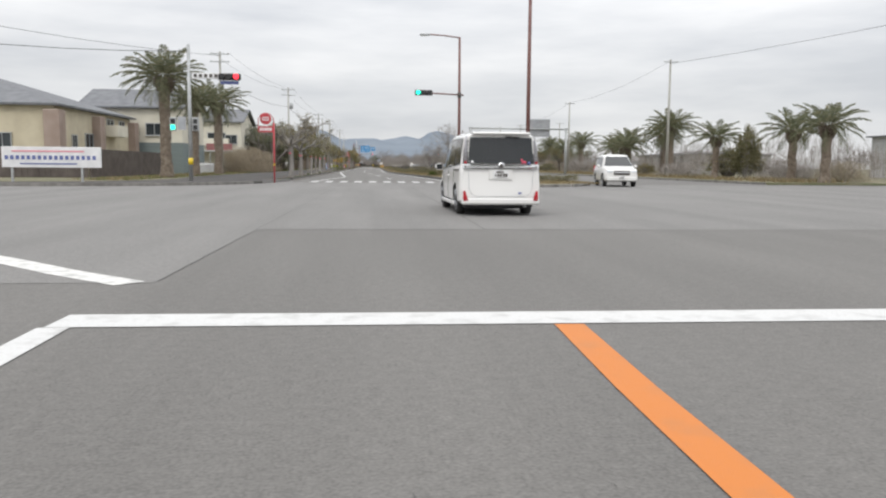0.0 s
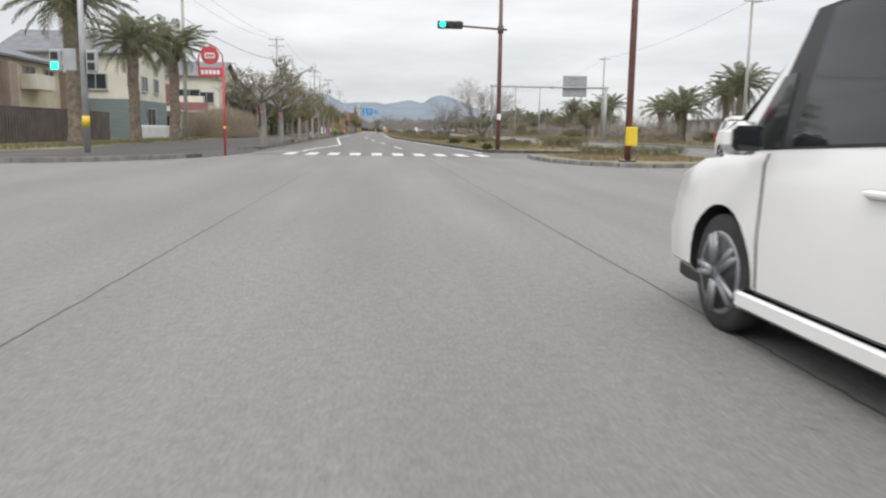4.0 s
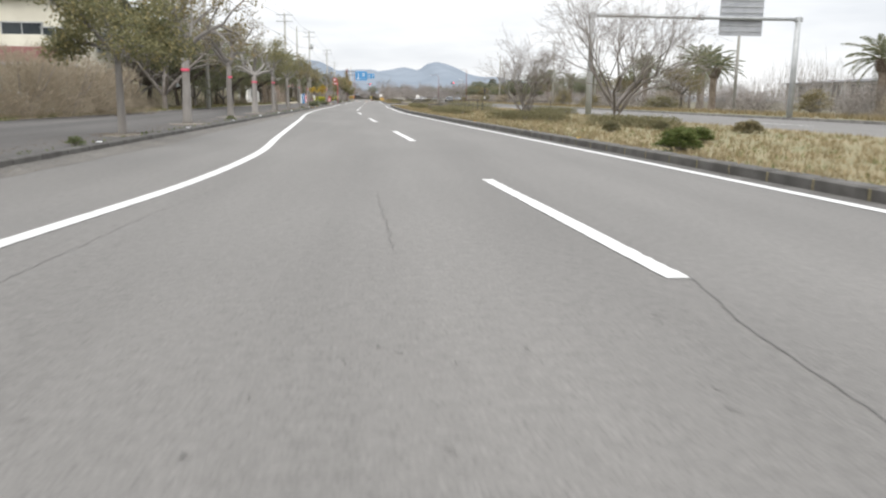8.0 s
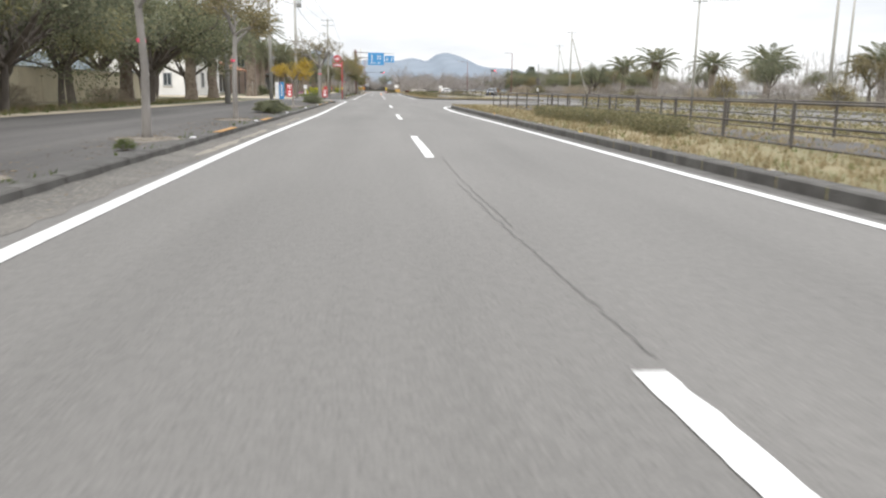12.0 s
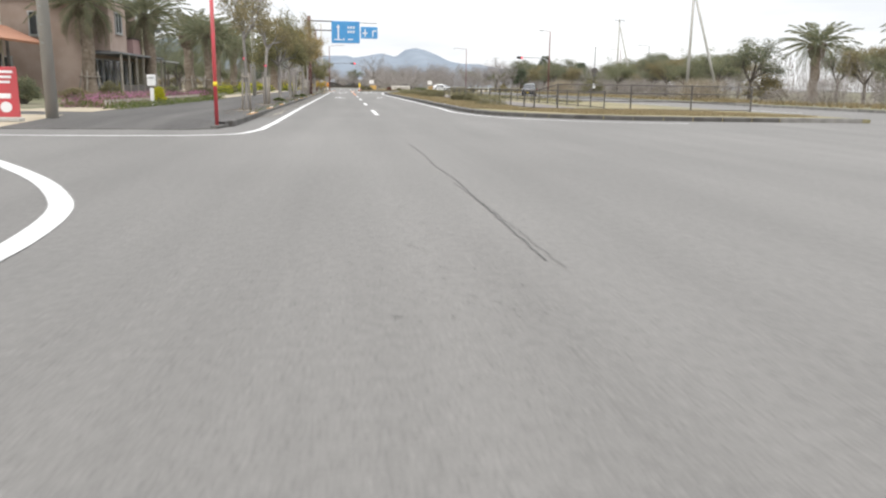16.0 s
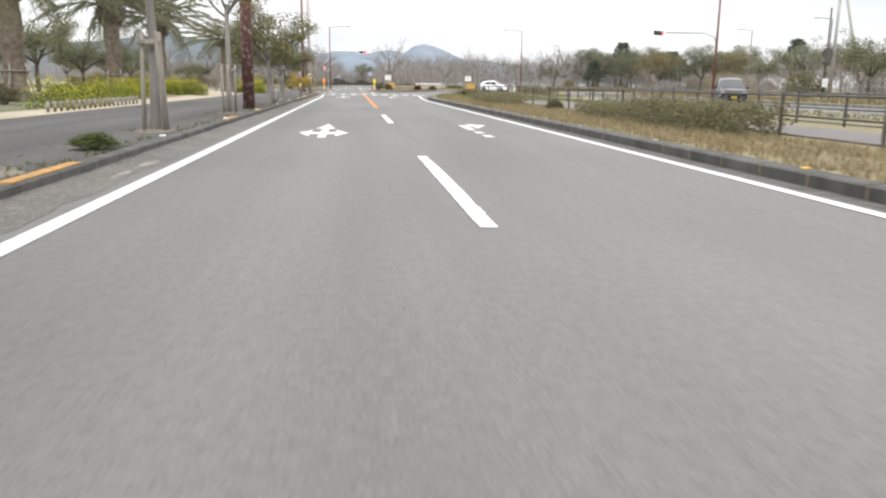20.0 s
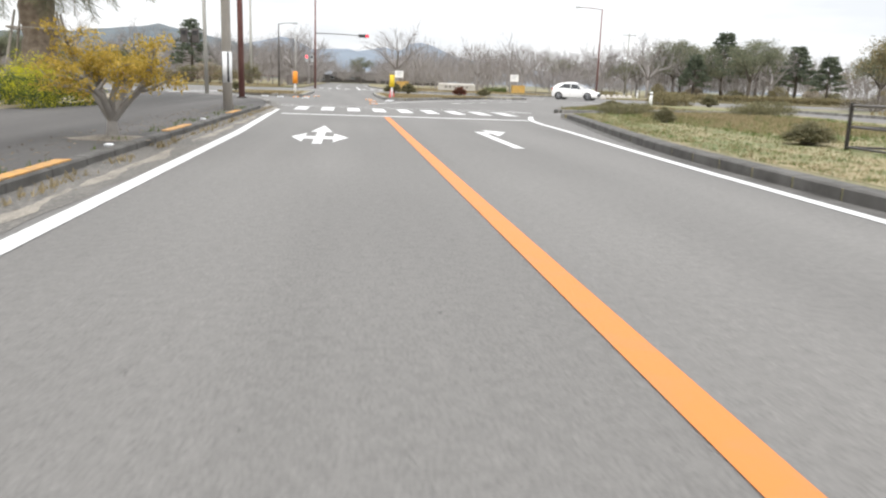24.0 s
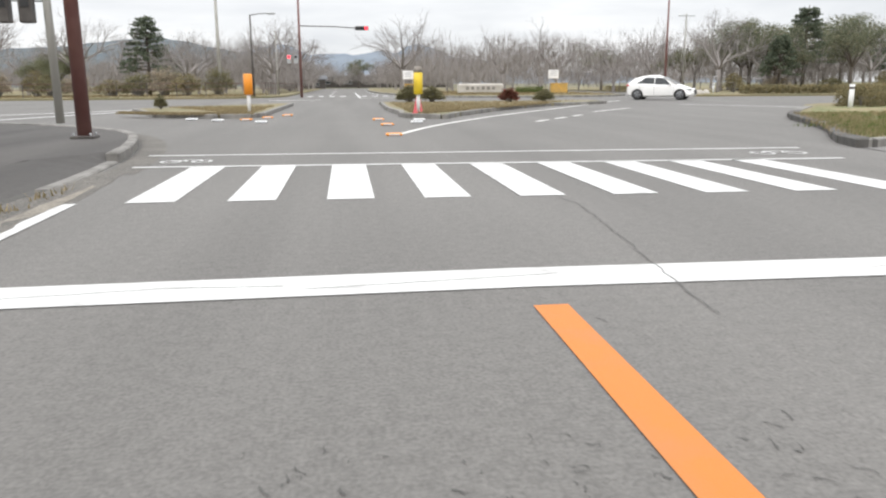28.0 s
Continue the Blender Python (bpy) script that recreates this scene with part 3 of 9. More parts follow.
def drift(y0, y1, seed):
    """A thin ragged drift of sandy grit along the gutter."""
    rr = np.random.default_rng(seed)
    ys = np.arange(y0, y1, 0.22)
    v = []
    for k, y in enumerate(ys):
        u = math.sin(math.pi * k / (len(ys) - 1)) ** 0.5
        w = u * (0.5 + 0.5 * math.sin(y * 2.1 + seed) * math.sin(y * 0.83))
        v += [(-3.6 - 0.1 * w + rr.uniform(-0.02, 0.02), y, 0.0145), (-3.6 + 0.02 + 0.2 * w + rr.uniform(-0.04, 0.04) * u, y, 0.0085)]
    tagged(part("grit_drift", mesh_of("grit_drift", v, [(2 * k, 2 * k + 1, 2 * k + 3, 2 * k + 2) for k in range(len(ys) - 1)], "grit")), "pale sandy grit drifted along the gutter", "grit", kind="stuff")


for k, (y0, y1) in enumerate(((262, 268.5), (269.5, 279), (279.6, 285), (96, 103), (119, 127), (129, 135), (192, 197), (224, 226))):
    drift(y0, y1, k)


# pale grit round the last corner
bend = [p for p in KERB_L2 if p[1] > 285.5 and p[0] > -13]
tagged(part("corner_grit", strip("corner_grit", [(x + 0.3 * (0.9 if y < 292 else 0.5), y - (0.0 if y < 292 else -0.35)) for x, y in bend], 0.42, 0.0035, "gutter")), "stained grit along the kerb of the corner", "gutter", kind="structure")


# the footway's corners slope down to the road
def slope(name, low, high, material, label):
    n = 14
    def along(p, u):
        d = [math.hypot(b[0] - a[0], b[1] - a[1]) for a, b in zip(p, p[1:])]
        acc = np.concatenate([[0], np.cumsum(d)]) / sum(d)
        return float(np.interp(u, acc, [q[0] for q in p])), float(np.interp(u, acc, [q[1] for q in p]))
    v = [(*along(low, k / n), 0.006) for k in range(n + 1)] + [(*along(high, k / n), 0.13) for k in range(n + 1)]
    f = [(k, n + 1 + k, n + 2 + k, k + 1) for k in range(n)]
    me = mesh_of(name, v, f, material)
    if me.polygons[0].normal.z < 0:
        me.flip_normals()
    tagged(part(name, me), label, "pavement", kind="structure")


slope("pavement_corner", [(-3.97, 166), (-3.97, 168.5), (-4.2, 170.6), (-5, 172.4), (-7, 174.5), (-12, 178), (-30, 184)], [(-3.97, 166), (-5.2, 166.8), (-7, 169), (-12, 173.5), (-30, 180)], "asphalt_walk", "dark asphalt footway sloping down at the side road")
slope("pavement_slope", [(-8.9, 182.95), (-6, 183.05), (-4.9, 183.1), (-4.4, 183.3), (-4.06, 184.25)], [(-8.9, 187.6), (-6, 186.8), (-4.9, 185.4), (-4.5, 184.7), (-4.06, 184.25)], "asphalt_walk", "dark asphalt footway sloping up from the side road")
slope("sand_slope", [(-30, 182.65), (-12, 182.95), (-8.9, 182.95)], [(-30, 188.0), (-12, 188.0), (-8.9, 187.6)], "sand", "sandy verge sloping up from the side road")

slope("crossing_ramp", [(-3.97, 282.2), (-3.97, 285), (-4.12, 287.9)], [(-4.0, 282.2), (-4.9, 283.4), (-4.95, 286.6), (-4.3, 287.9)], "asphalt_walk", "dark asphalt footway dropping to the crossing")

for nm, line in (("gutter_median_south", KERB_M1), ("gutter_median_north", KERB_M2)):
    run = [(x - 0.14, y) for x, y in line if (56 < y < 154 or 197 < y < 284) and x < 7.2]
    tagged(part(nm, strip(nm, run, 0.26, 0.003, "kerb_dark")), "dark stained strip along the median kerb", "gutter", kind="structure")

# kerbstones along each edge
KERB_STONE = mesh_of("kerbstone", *box_data(0.17, 0.985, 0.24, (0, 0, 0.03), 0.02), "kerb")


KERB_DARK = mesh_of("kerbstone", *box_data(0.17, 0.985, 0.24, (0, 0, 0.03), 0.02), "kerb_dark")


def kerb_run(name, line, inward, label, lo=-1e9, hi=1e9, wide=1.0):
    root = thing(name, label, "kerb", kind="structure")
    acc, i, p = 0.0, 0, Vector(line[0])
    pts = [Vector(q) for q in line]
    total = sum((pts[k + 1] - pts[k]).length for k in range(len(pts) - 1))
    seg, pos = 0, 0.0
    rest = []
    for k in range(int(total)):
        want = k + 0.5
        while seg < len(pts) - 2 and pos + (pts[seg + 1] - pts[seg]).length < want:
            pos += (pts[seg + 1] - pts[seg]).length
            seg += 1
        d = (pts[seg + 1] - pts[seg]).normalized()
        q = pts[seg] + d * (want - pos) + Vector((-d.y, d.x)) * inward * (0.085 * wide - 0.008)
        m = pose(q.x, q.y, 0.0, 0, 0, math.degrees(math.atan2(d.y, d.x)) - 90 + random.uniform(-0.4, 0.4)) @ Matrix.Diagonal((wide, 1, 1, 1))
        if name == "kerb_west" and 43.3 < q.y < 52.9:
            m = Matrix.Translation((0, 0, -0.115)) @ m
        if name == "kerb_west" and q.y > 164.5:
            m = Matrix.Translation((0, 0, -0.125 * min(1, (q.y - 164.5) / 3))) @ m
        if name == "kerb_northwest" and q.y < 184.6:
            m = Matrix.Translation((0, 0, -0.125 * min(1, (184.6 - q.y) / 1.0))) @ m
        if name == "kerb_northwest" and 282.4 < q.y < 287.6:
            m = Matrix.Translation((0, 0, -0.115)) @ m
        if name == "kerb_median_north" and 283.4 < q.y < 287.8:
            continue
        if lo < q.y < hi and abs(q.x) < 14:
            part("kerbstone", KERB_DARK if (q.y < 284 or "median" in name) and name in ("kerb_west", "kerb_northwest", "kerb_median_south", "kerb_median_north", "kerb_southwest") else KERB_STONE, root, m=m)
        else:
            vv, ff = box_data(0.17, 0.985, 0.24, (0, 0, 0.03), 0.0)
            rest.append(([tuple(m @ Vector(a)) for a in vv], ff))
    if rest:
        v, f = join_data(rest)
        tagged(part("kerb_rest", mesh_of("kerb_rest", v, f, "kerb"), root), kind="stuff")


kerb_run("kerb_west", KERB_L1, 1, "grey concrete kerb with dirt stains", 42, 176)
kerb_run("kerb_northwest", KERB_L2, 1, "grey concrete kerb with dirt stains", 182, 296)
kerb_run("kerb_median_south", KERB_M1, -1, "grey concrete kerb of the median", 52, 160, 1.9)
kerb_run("kerb_median_north", KERB_M2, -1, "grey concrete kerb of the median", 188, 300, 1.9)
kerb_run("kerb_crossing", CUT_S, 1, "grey concrete kerb beside the crossing path")
kerb_run("kerb_median_end", CUT_N, -1, "grey concrete kerb of the median end")
kerb_run("kerb_southwest", LEFT0[:-2], 1, "grey concrete kerb of the corner", 0, 12)
kerb_run("kerb_tip", TIP, -1, "grey concrete kerb of the small island")
kerb_run("kerb_island_west", ISL1 + ISL1[:1], 1, "grey concrete kerb of the traffic island")
kerb_run("kerb_island_east", ISL2 + ISL2[:1], 1, "grey concrete kerb of the traffic island")
kerb_run("kerb_park", PARK, 1, "grey concrete kerb of the park lawn")
kerb_run("kerb_east", [(26.2, 47), (26.2, 306)], -1, "grey concrete kerb beyond the far carriageway")

# ---- road markings ----
Z = 0.006


def paint(name, poly, label, material="paint_white", z=Z):
    return tagged(part(name, sheet(name, poly if area(poly) > 0 else poly[::-1], z, material)), label, "road marking", kind="structure")


def paint_line(name, line, width, label, material="paint_white"):
    return tagged(part(name, strip(name, line, width, Z, material)), label, "road marking", kind="structure")


def quad(x0, y0, x1, y1):
    return [(x0, y0), (x1, y0), (x1, y1), (x0, y1)]


paint_line("stop_line", [(-0.62, 5.22), (1.0, 5.2), (8.6, 5.14)], 0.42, "white stop line across the lanes")
paint_line("edge_line_start", [(-0.56, 5.0), (-0.52, 2.5), (-0.4, -20), (-0.3, -60)], 0.2, "white edge line")
paint_line("centre_line_orange", [(2.75, 4.95), (2.7, 3.5), (2.4, -20), (2.2, -60)], 0.2, "orange no-overtaking line", "paint_orange")
paint_line("worn_give_way_line", [(-5.2, 10.6), (-3.4, 9.4), (-2.5, 8.6), (-1.5, 7.6), (-0.65, 6.85)], 0.3, "worn white line at the corner", "paint_worn")
paint_line("edge_line_west", curve_pts([(-6.2, 49.6), (-4, 50.3), (-2.25, 51.6), (-2.0, 54.5), (-1.65, 59.5), (-1.15, 64.5), (-1.05, 69.5), (-1.35, 75), (-2.13, 90), (-2.94, 105), (-3.24, 120), (-3.14, 140), (-3.26, 160), (-3.27, 168.3)]), 0.17, "white edge line")
paint_line("edge_line_corner", curve_pts([(-3.27, 168.3), (-3.31, 170.2), (-3.52, 171.4), (-4.0, 172.6), (-4.95, 174.3), (-6.5, 176.5), (-8.3, 178.5), (-11, 181.0)]), 0.2, "white edge line round the corner")
paint_line("edge_line_northwest", curve_pts([(-11, 181.1), (-8, 180.8), (-5.6, 180.8), (-4.2, 181.0), (-3.5, 181.45), (-3.2, 182.6), (-3.1, 185.2), (-3.1, 190), (-3.15, 200)]) + [(-3.19, 240), (-3.2, 272), (-3.45, 283.6)], 0.17, "white edge line")
paint_line("edge_line_median_south", curve_pts([(6.53, 53), (5.87, 65), (4.95, 80), (4.08, 95), (3.35, 110), (3.12, 130), (3.0, 150), (3.15, 153.5), (3.5, 155.9), (4.05, 157.9), (4.65, 159.4), (5.3, 160.5), (5.9, 161.1)]), 0.16, "white edge line along the median")
paint_line("edge_line_median_north", curve_pts([(9.6, 188.2), (7.0, 188.9), (4.6, 191.2), (3.45, 195.6), (3.4, 202)]) + [(3.4, 262)] + curve_pts([(3.4, 262), (3.65, 268), (4.1, 275), (4.5, 280.5), (5.15, 283.4)]), 0.16, "white edge line along the median")
for k, y in enumerate([59.15, 73.95, 89.0, 104.15, 119.2, 134.6, 152.4, 193.0, 206.9, 220.95, 235.9]):
    y2 = y + (5.7 if y != 235.9 else 5.5)
    ys = np.linspace(y, y2, 60)
    rr = np.random.default_rng(k)
    worn = [0.5 + 0.5 * math.sin(q * 1.3 + k) for q in ys]
    paint("lane_dash", [(rx(q) - 0.08 - rr.uniform(-0.004, 0.004), q) for q in ys[::-1]] + [(rx(q) + 0.08 - rr.uniform(0, 0.03) * u * u, q) for q, u in zip(ys, worn)], "white lane dash with a worn edge")
paint_line("orange_lane_line", [(0.0, 248.5), (0.0, 279.85)], 0.17, "orange no-lane-change line", "paint_orange")
paint_line("stop_line_north", [(-3.07, 280.35), (0, 280.4), (4.36, 280.31)], 0.42, "white stop line with fine cracks")
for k in range(10):
    x = -2.4 + 0.9 * k
    paint("crosswalk_bar", quad(x, 47.4, x + 0.45, 50.45), "white crosswalk bar")
for k in range(9):
    x = -2.95 + 0.905 * k
    paint("crosswalk_bar", quad(x, 283.58 - 0.03 * k, x + 0.44, 286.68 - 0.03 * k), "white crosswalk bar")
paint_line("cycle_line_near", [(-3.7, 286.8), (5.9, 286.36)], 0.13, "white edge of the cycle crossing")
paint_line("cycle_line_far", [(-3.9, 288.5), (6.3, 288.1)], 0.13, "white edge of the cycle crossing")


# arrows on the lanes before the last junction
def turn_arrow(y, straight_x=-1.62, k=1.0):
    root = thing("lane_arrow", "white three-way lane arrow on the asphalt", "road marking", kind="structure")
    x = straight_x
    for nm, poly in (("arrow_stem", quad(x - 0.08, y - 5.1, x + 0.08, y - 2.2)), ("arrow_head", [(x - 0.22, y - 2.2), (x + 0.22, y - 2.2), (x, y)]),
                     ("arrow_bar", quad(x - 0.26, y - 4.05, x - 0.081, y - 3.4)), ("arrow_bar", quad(x + 0.081, y - 4.05, x + 0.25, y - 3.4)),
                     ("arrow_head", [(x - 0.262, y - 4.75), (x - 0.262, y - 2.6), (x - 0.51, y - 3.6)]), ("arrow_head", [(x + 0.252, y - 4.75), (x + 0.52, y - 3.6), (x + 0.252, y - 2.6)])):
        part(nm, sheet(nm, poly if area(poly) > 0 else poly[::-1], Z, "paint_white"), root)


turn_arrow(235.5, -1.61)
turn_arrow(274.8, -1.66)
for y, gaps in ((235.8, True), (274.8, False)):
    root = thing("lane_arrow", "white right-turn lane arrow on the asphalt", "road marking", kind="structure")
    head = [(1.93, y), (1.95, y - 2.08), (2.38, y - 0.62)]
    part("arrow_head", sheet("arrow_head", head[::1] if area(head) > 0 else head[::-1], Z, "paint_white"), root)
    part("arrow_bar", sheet("arrow_bar", quad(1.64, y - 1.35, 1.928, y - 0.75), Z, "paint_white"), root)
    for y0, y1 in (((2.7, 1.352), (3.9, 3.3), (5.1, 4.45)) if gaps else ((5.05, 1.352),)):
        part("arrow_stem", sheet("arrow_stem", quad(1.64, y - y0, 1.82, y - y1), Z, "paint_white"), root)

# seams and cracks in the asphalt
def crack(line, width, label="dark sealed seam in the asphalt", jag=0.0, z=0.0045):
    pts = []
    for (x0, y0), (x1, y1) in zip(line, line[1:]):
        n = max(2, int(math.hypot(x1 - x0, y1 - y0) / (0.09 if jag else 4)))
        pts += [(x0 + (x1 - x0) * k / n + random.uniform(-jag, jag), y0 + (y1 - y0) * k / n) for k in range(n)]
    pts.append(line[-1])
    tagged(part("asphalt_seam" if not jag else "asphalt_crack", strip("asphalt_seam", pts, width, z, "crack")), label if not jag else "thin ragged crack in the asphalt", "crack", kind="structure")


random.seed(11)
crack([(-0.45, 7), (-0.37, 20), (-0.25, 36), (0.0, 46.3)], 0.012, jag=0.007)
crack([(3.3, 12.6), (3.3, 30), (3.25, 46.3)], 0.018, jag=0.009)
for line in ([(0.9, 97), (0.7, 101)], [(0.28, 110), (0.16, 113), (0.08, 116)], [(0.12, 169), (0.1, 171), (0.02, 173.2)], [(0.14, 230), (0.1, 235)], [(0.72, 279.6), (0.78, 280.2), (1.06, 282.8), (1.0, 283.4)],
             [(-2.9, 280.3), (-1.9, 280.42), (-1.3, 280.38)], [(-1.2, 280.3), (0.2, 280.45)], [(2.0, 280.35), (4.3, 280.25)], [(0.2, 143), (0.12, 149)], [(1.28, 50.4), (1.31, 49.6), (1.37, 49.1), (1.22, 48.2), (1.24, 47.4)], [(2.2, 50.3), (2.16, 49.2), (2.22, 48.6)]):
    crack(line, 0.006, jag=0.016, z=0.0085)

crack([(-1.1, 58), (-0.9, 62), (-0.4, 66)], 0.004, jag=0.016)
crack([(2.95, 59.2), (2.8, 58.2), (2.7, 56)], 0.006, jag=0.012)
crack([(0.0, 178.8), (0.06, 176.8), (0.03, 175.0), (0.09, 173.3), (0.06, 169.2)], 0.014, jag=0.012)
crack([(1.2, 60), (1.1, 63.5)], 0.004, jag=0.02)
crack([(0.2, 119.5), (0.16, 116.5), (0.22, 113)], 0.007, jag=0.014)


def crack_web(x0, x1, y0, y1, n, seed, label):
    """Fine wandering cracks of worn asphalt, some forking."""
    rr = np.random.default_rng(seed)
    v, f = [], []
    for k in range(n):
        x, y, a = rr.uniform(x0, x1), rr.uniform(y0, y1), rr.choice([0.0, 1.57]) + rr.normal() * 0.45
        w = rr.uniform(0.0015, 0.0035)
        pts = []
        for j in range(rr.integers(2, 6)):
            pts.append((x, y))
            a += rr.normal() * 0.9
            x, y = x + math.cos(a) * 0.02, y + math.sin(a) * 0.02
        o = len(v)
        for j, (px, py) in enumerate(pts):
            q = w * (1 - 0.7 * j / len(pts)) * rr.uniform(0.5, 1.3)
            v += [(px - q, py - q, 0.0042), (px + q, py + q, 0.0042)]
        f += [(o + 2 * j, o + 2 * j + 1, o + 2 * j + 3, o + 2 * j + 2) for j in range(len(pts) - 1)]
    tagged(part("crack_web", mesh_of("crack_web", v, f, "crack")), label, "cracks", kind="stuff")


WEB = "fine pits and cracks in the worn asphalt"
crack_web(-1.3, 0.7, 271, 278.5, 800, 5, WEB)
crack_web(-3.0, 4.0, 250, 280, 300, 6, WEB)
crack_web(-1.6, -0.2, 168, 174, 400, 11, WEB)
crack_web(-1.5, 2.5, 54, 66, 260, 7, WEB)
crack_web(-1, 5, -6, 46, 500, 10, WEB)
# painted strips and reflectors on the kerbs
for y0, y1 in ((161.7, 163.6), (200.2, 201.9), (222.4, 224.2), (122.9, 124.8), (129.1, 130.8), (150.4, 152.0), (156.1, 157.6), (188.6, 190.3), (194.6, 196.0), (210.7, 212.2), (216.4, 218.3), (234.2, 236.1), (240.2, 241.4), (263.2, 265.1), (269.6, 271.4), (276.3, 278.1)):
    tagged(part("kerb_paint", box("kerb_paint", 0.14, y1 - y0, 0.012, "paint_kerb", (-4.0, (y0 + y1) / 2, 0.157))), "faded orange paint on the kerb", "road marking", kind="structure")
for k, y in enumerate([70 + 7.3 * j for j in range(13)] + [190 + 6.4 * j for j in range(14)]):
    t = thing("kerb_reflector", "small white reflector fixed on the kerb", "reflector", pose(-4.05, y, 0.15), group="kerb reflectors")
    part("housing", box("housing", 0.1, 0.09, 0.03, "white", (0, 0, 0.015), 0.012), t)
    part("lens", box("lens", 0.07, 0.01, 0.016, "lamp_clear", (0, -0.043, 0.015)), t)
for k, y in enumerate([60.2 + 4.3 * j for j in range(22)] + [201.35 + 4.45 * j for j in range(14)]):
    x = float(np.interp(y, (50, 65, 80, 95, 110, 130, 155, 199, 262), (7.2, 6.38, 5.46, 4.59, 3.86, 3.64, 3.59, 3.95, 3.95))) + 0.12
    amber = k % 3 == 0
    t = thing("kerb_reflector", "small amber reflector fixed on the median kerb" if amber else "small pale reflector fixed on the median kerb", "reflector", pose(x, y, 0.15), group="median kerb reflectors")
    part("housing", box("housing", 0.09, 0.075, 0.016, "yellow" if amber else "sand", (0, 0, 0.008), 0.006), t)
    part("lens", box("lens", 0.06, 0.008, 0.01, "orange" if amber else "lamp_clear", (0, -0.036, 0.008)), t)

# markings inside the last junction
def cycle_mark(x, y, s=1.0):
    root = thing("cycle_mark", "white bicycle symbol painted on the crossing", "road marking", kind="structure")
    for dx in (-0.5, 0.5):
        ring = [(x + dx * s + 0.3 * s * math.cos(a), y + 0.42 * s * math.sin(a)) for a in [j * 0.5236 for j in range(13)]]
        part("wheel_ring", strip("wheel_ring", ring, 0.05, Z, "paint_white"), root)
    for a, b in (((-0.5, 0.0), (-0.15, 0.5)), ((-0.15, 0.5), (0.35, 0.5)), ((0.35, 0.55), (0.5, 0.0)), ((-0.15, 0.5), (0.0, 0.0))):
        part("frame_bar", strip("frame_bar", [(x + a[0] * s, y + a[1] * s), (x + b[0] * s, y + b[1] * s)], 0.05, Z + 0.002, "paint_white"), root)


cycle_mark(-3.16, 287.5, 0.42)
cycle_mark(5.48, 287.3, 0.5)
for x, y, c in ((0.02, 299.6, "orange"), (0.12, 296.6, "orange"), (0.04, 292.5, "orange"), (1.2, 299.2, "white"), (-3.9, 300.4, "orange"), (-4.7, 300.2, "white"), (-3.4, 301.8, "orange"), (-3.3, 298.8, "white"), (1.0, 297.8, "white"), (-5.6, 301.0, "white"), (-2.9, 303.5, "orange")):
    t = thing("road_stud", "flat %s road stud on the asphalt" % c, "road stud", pose(x, y, 0.003), group="road studs")
    part("body", box("body", 0.34, 0.3, 0.05, c, (0, 0, 0.025), 0.02), t)
    part("lens", box("lens", 0.22, 0.02, 0.03, "lamp_clear", (0, -0.15, 0.028)), t)
paint_line("island_line", curve_pts([(0.12, 292.7), (1.0, 295.3), (3.1, 300), (8.7, 310), (15.4, 322)]), 0.16, "worn white line round the traffic island", "paint_worn")
paint_line("junction_line_west", [(-11.9, 302.0), (-10.4, 307), (-9.2, 311.2)], 0.3, "white line beside the island")
paint_line("junction_line_west", [(-40, 312), (-14, 306), (-9.6, 312)], 0.5, "white line on the side road")
paint_line("junction_line_east", [(15.2, 312.9), (18.3, 307.1)], 0.25, "white line across the side road")
for k in range(3):
    paint_line("worn_dash", [(4.3 + 1.0 * k, 297.6 + 1.6 * k), (4.9 + 1.0 * k, 298.6 + 1.6 * k)], 0.16, "worn white dash", "paint_worn")
paint_line("worn_dash", [(8.2, 304.5), (11.0, 308.3)], 0.16, "worn white dash", "paint_worn")
paint_line("far_stop_line", [(0.2, 337.0), (4.2, 337.0)], 0.5, "white stop line beyond the junction")
paint_line("far_stop_line", [(-6, 330.2), (-2.6, 330.4)], 0.6, "white stop line beyond the junction")
paint_line("far_lane_line", [(0.25, 338), (0.3, 372)], 0.2, "white lane line beyond the junction")
for k in range(9):
    x = -4.2 + 0.95 * k
    if abs(x + 0.2) > 0.4:
        paint("crosswalk_bar", quad(x, 345, x + 0.47, 348.5), "white crosswalk bar")
for k in range(5):
    paint("lane_dash", quad(2.15, 352 + 12 * k, 2.32, 357 + 12 * k), "white lane dash")
    paint("lane_dash", quad(-2.4, 352 + 12 * k, -2.23, 357 + 12 * k), "white lane dash")
for k in range(14):
    paint("lane_dash", quad(20.6, 56 + 16 * k, 20.75, 61 + 16 * k), "white lane dash")

# the dropped kerb at the crossing: a ramp of asphalt from the footway down to the road
tagged(part("kerb_ramp", mesh_of("kerb_ramp", [(-4.75, 43.2, 0.03), (-5.3, 44.4, 0.13), (-5.1, 51.0, 0.13), (-4.25, 53.2, 0.1), (-3.98, 52.6, 0.03), (-4.0, 49.0, 0.025), (-4.35, 45.0, 0.025)], [(0, 6, 5, 4, 3, 2, 1)], "asphalt_walk")), "asphalt ramp down to the crossing", "pavement", kind="structure")
lay("lawn_median", curve_pts([(4.35, 258), (4.6, 268), (5.3, 274), (6.0, 278.5), (6.75, 283.2)]) + [(8.6, 285.85), (12, 288.4), (19, 292.0), (18, 283), (16.2, 268), (16.2, 258), (10.2, 258), (10.2, 264.4), (7.3, 264.4), (7.3, 258)], 0.136, "lawn", "green and tan lawn at the median's end", "lawn")
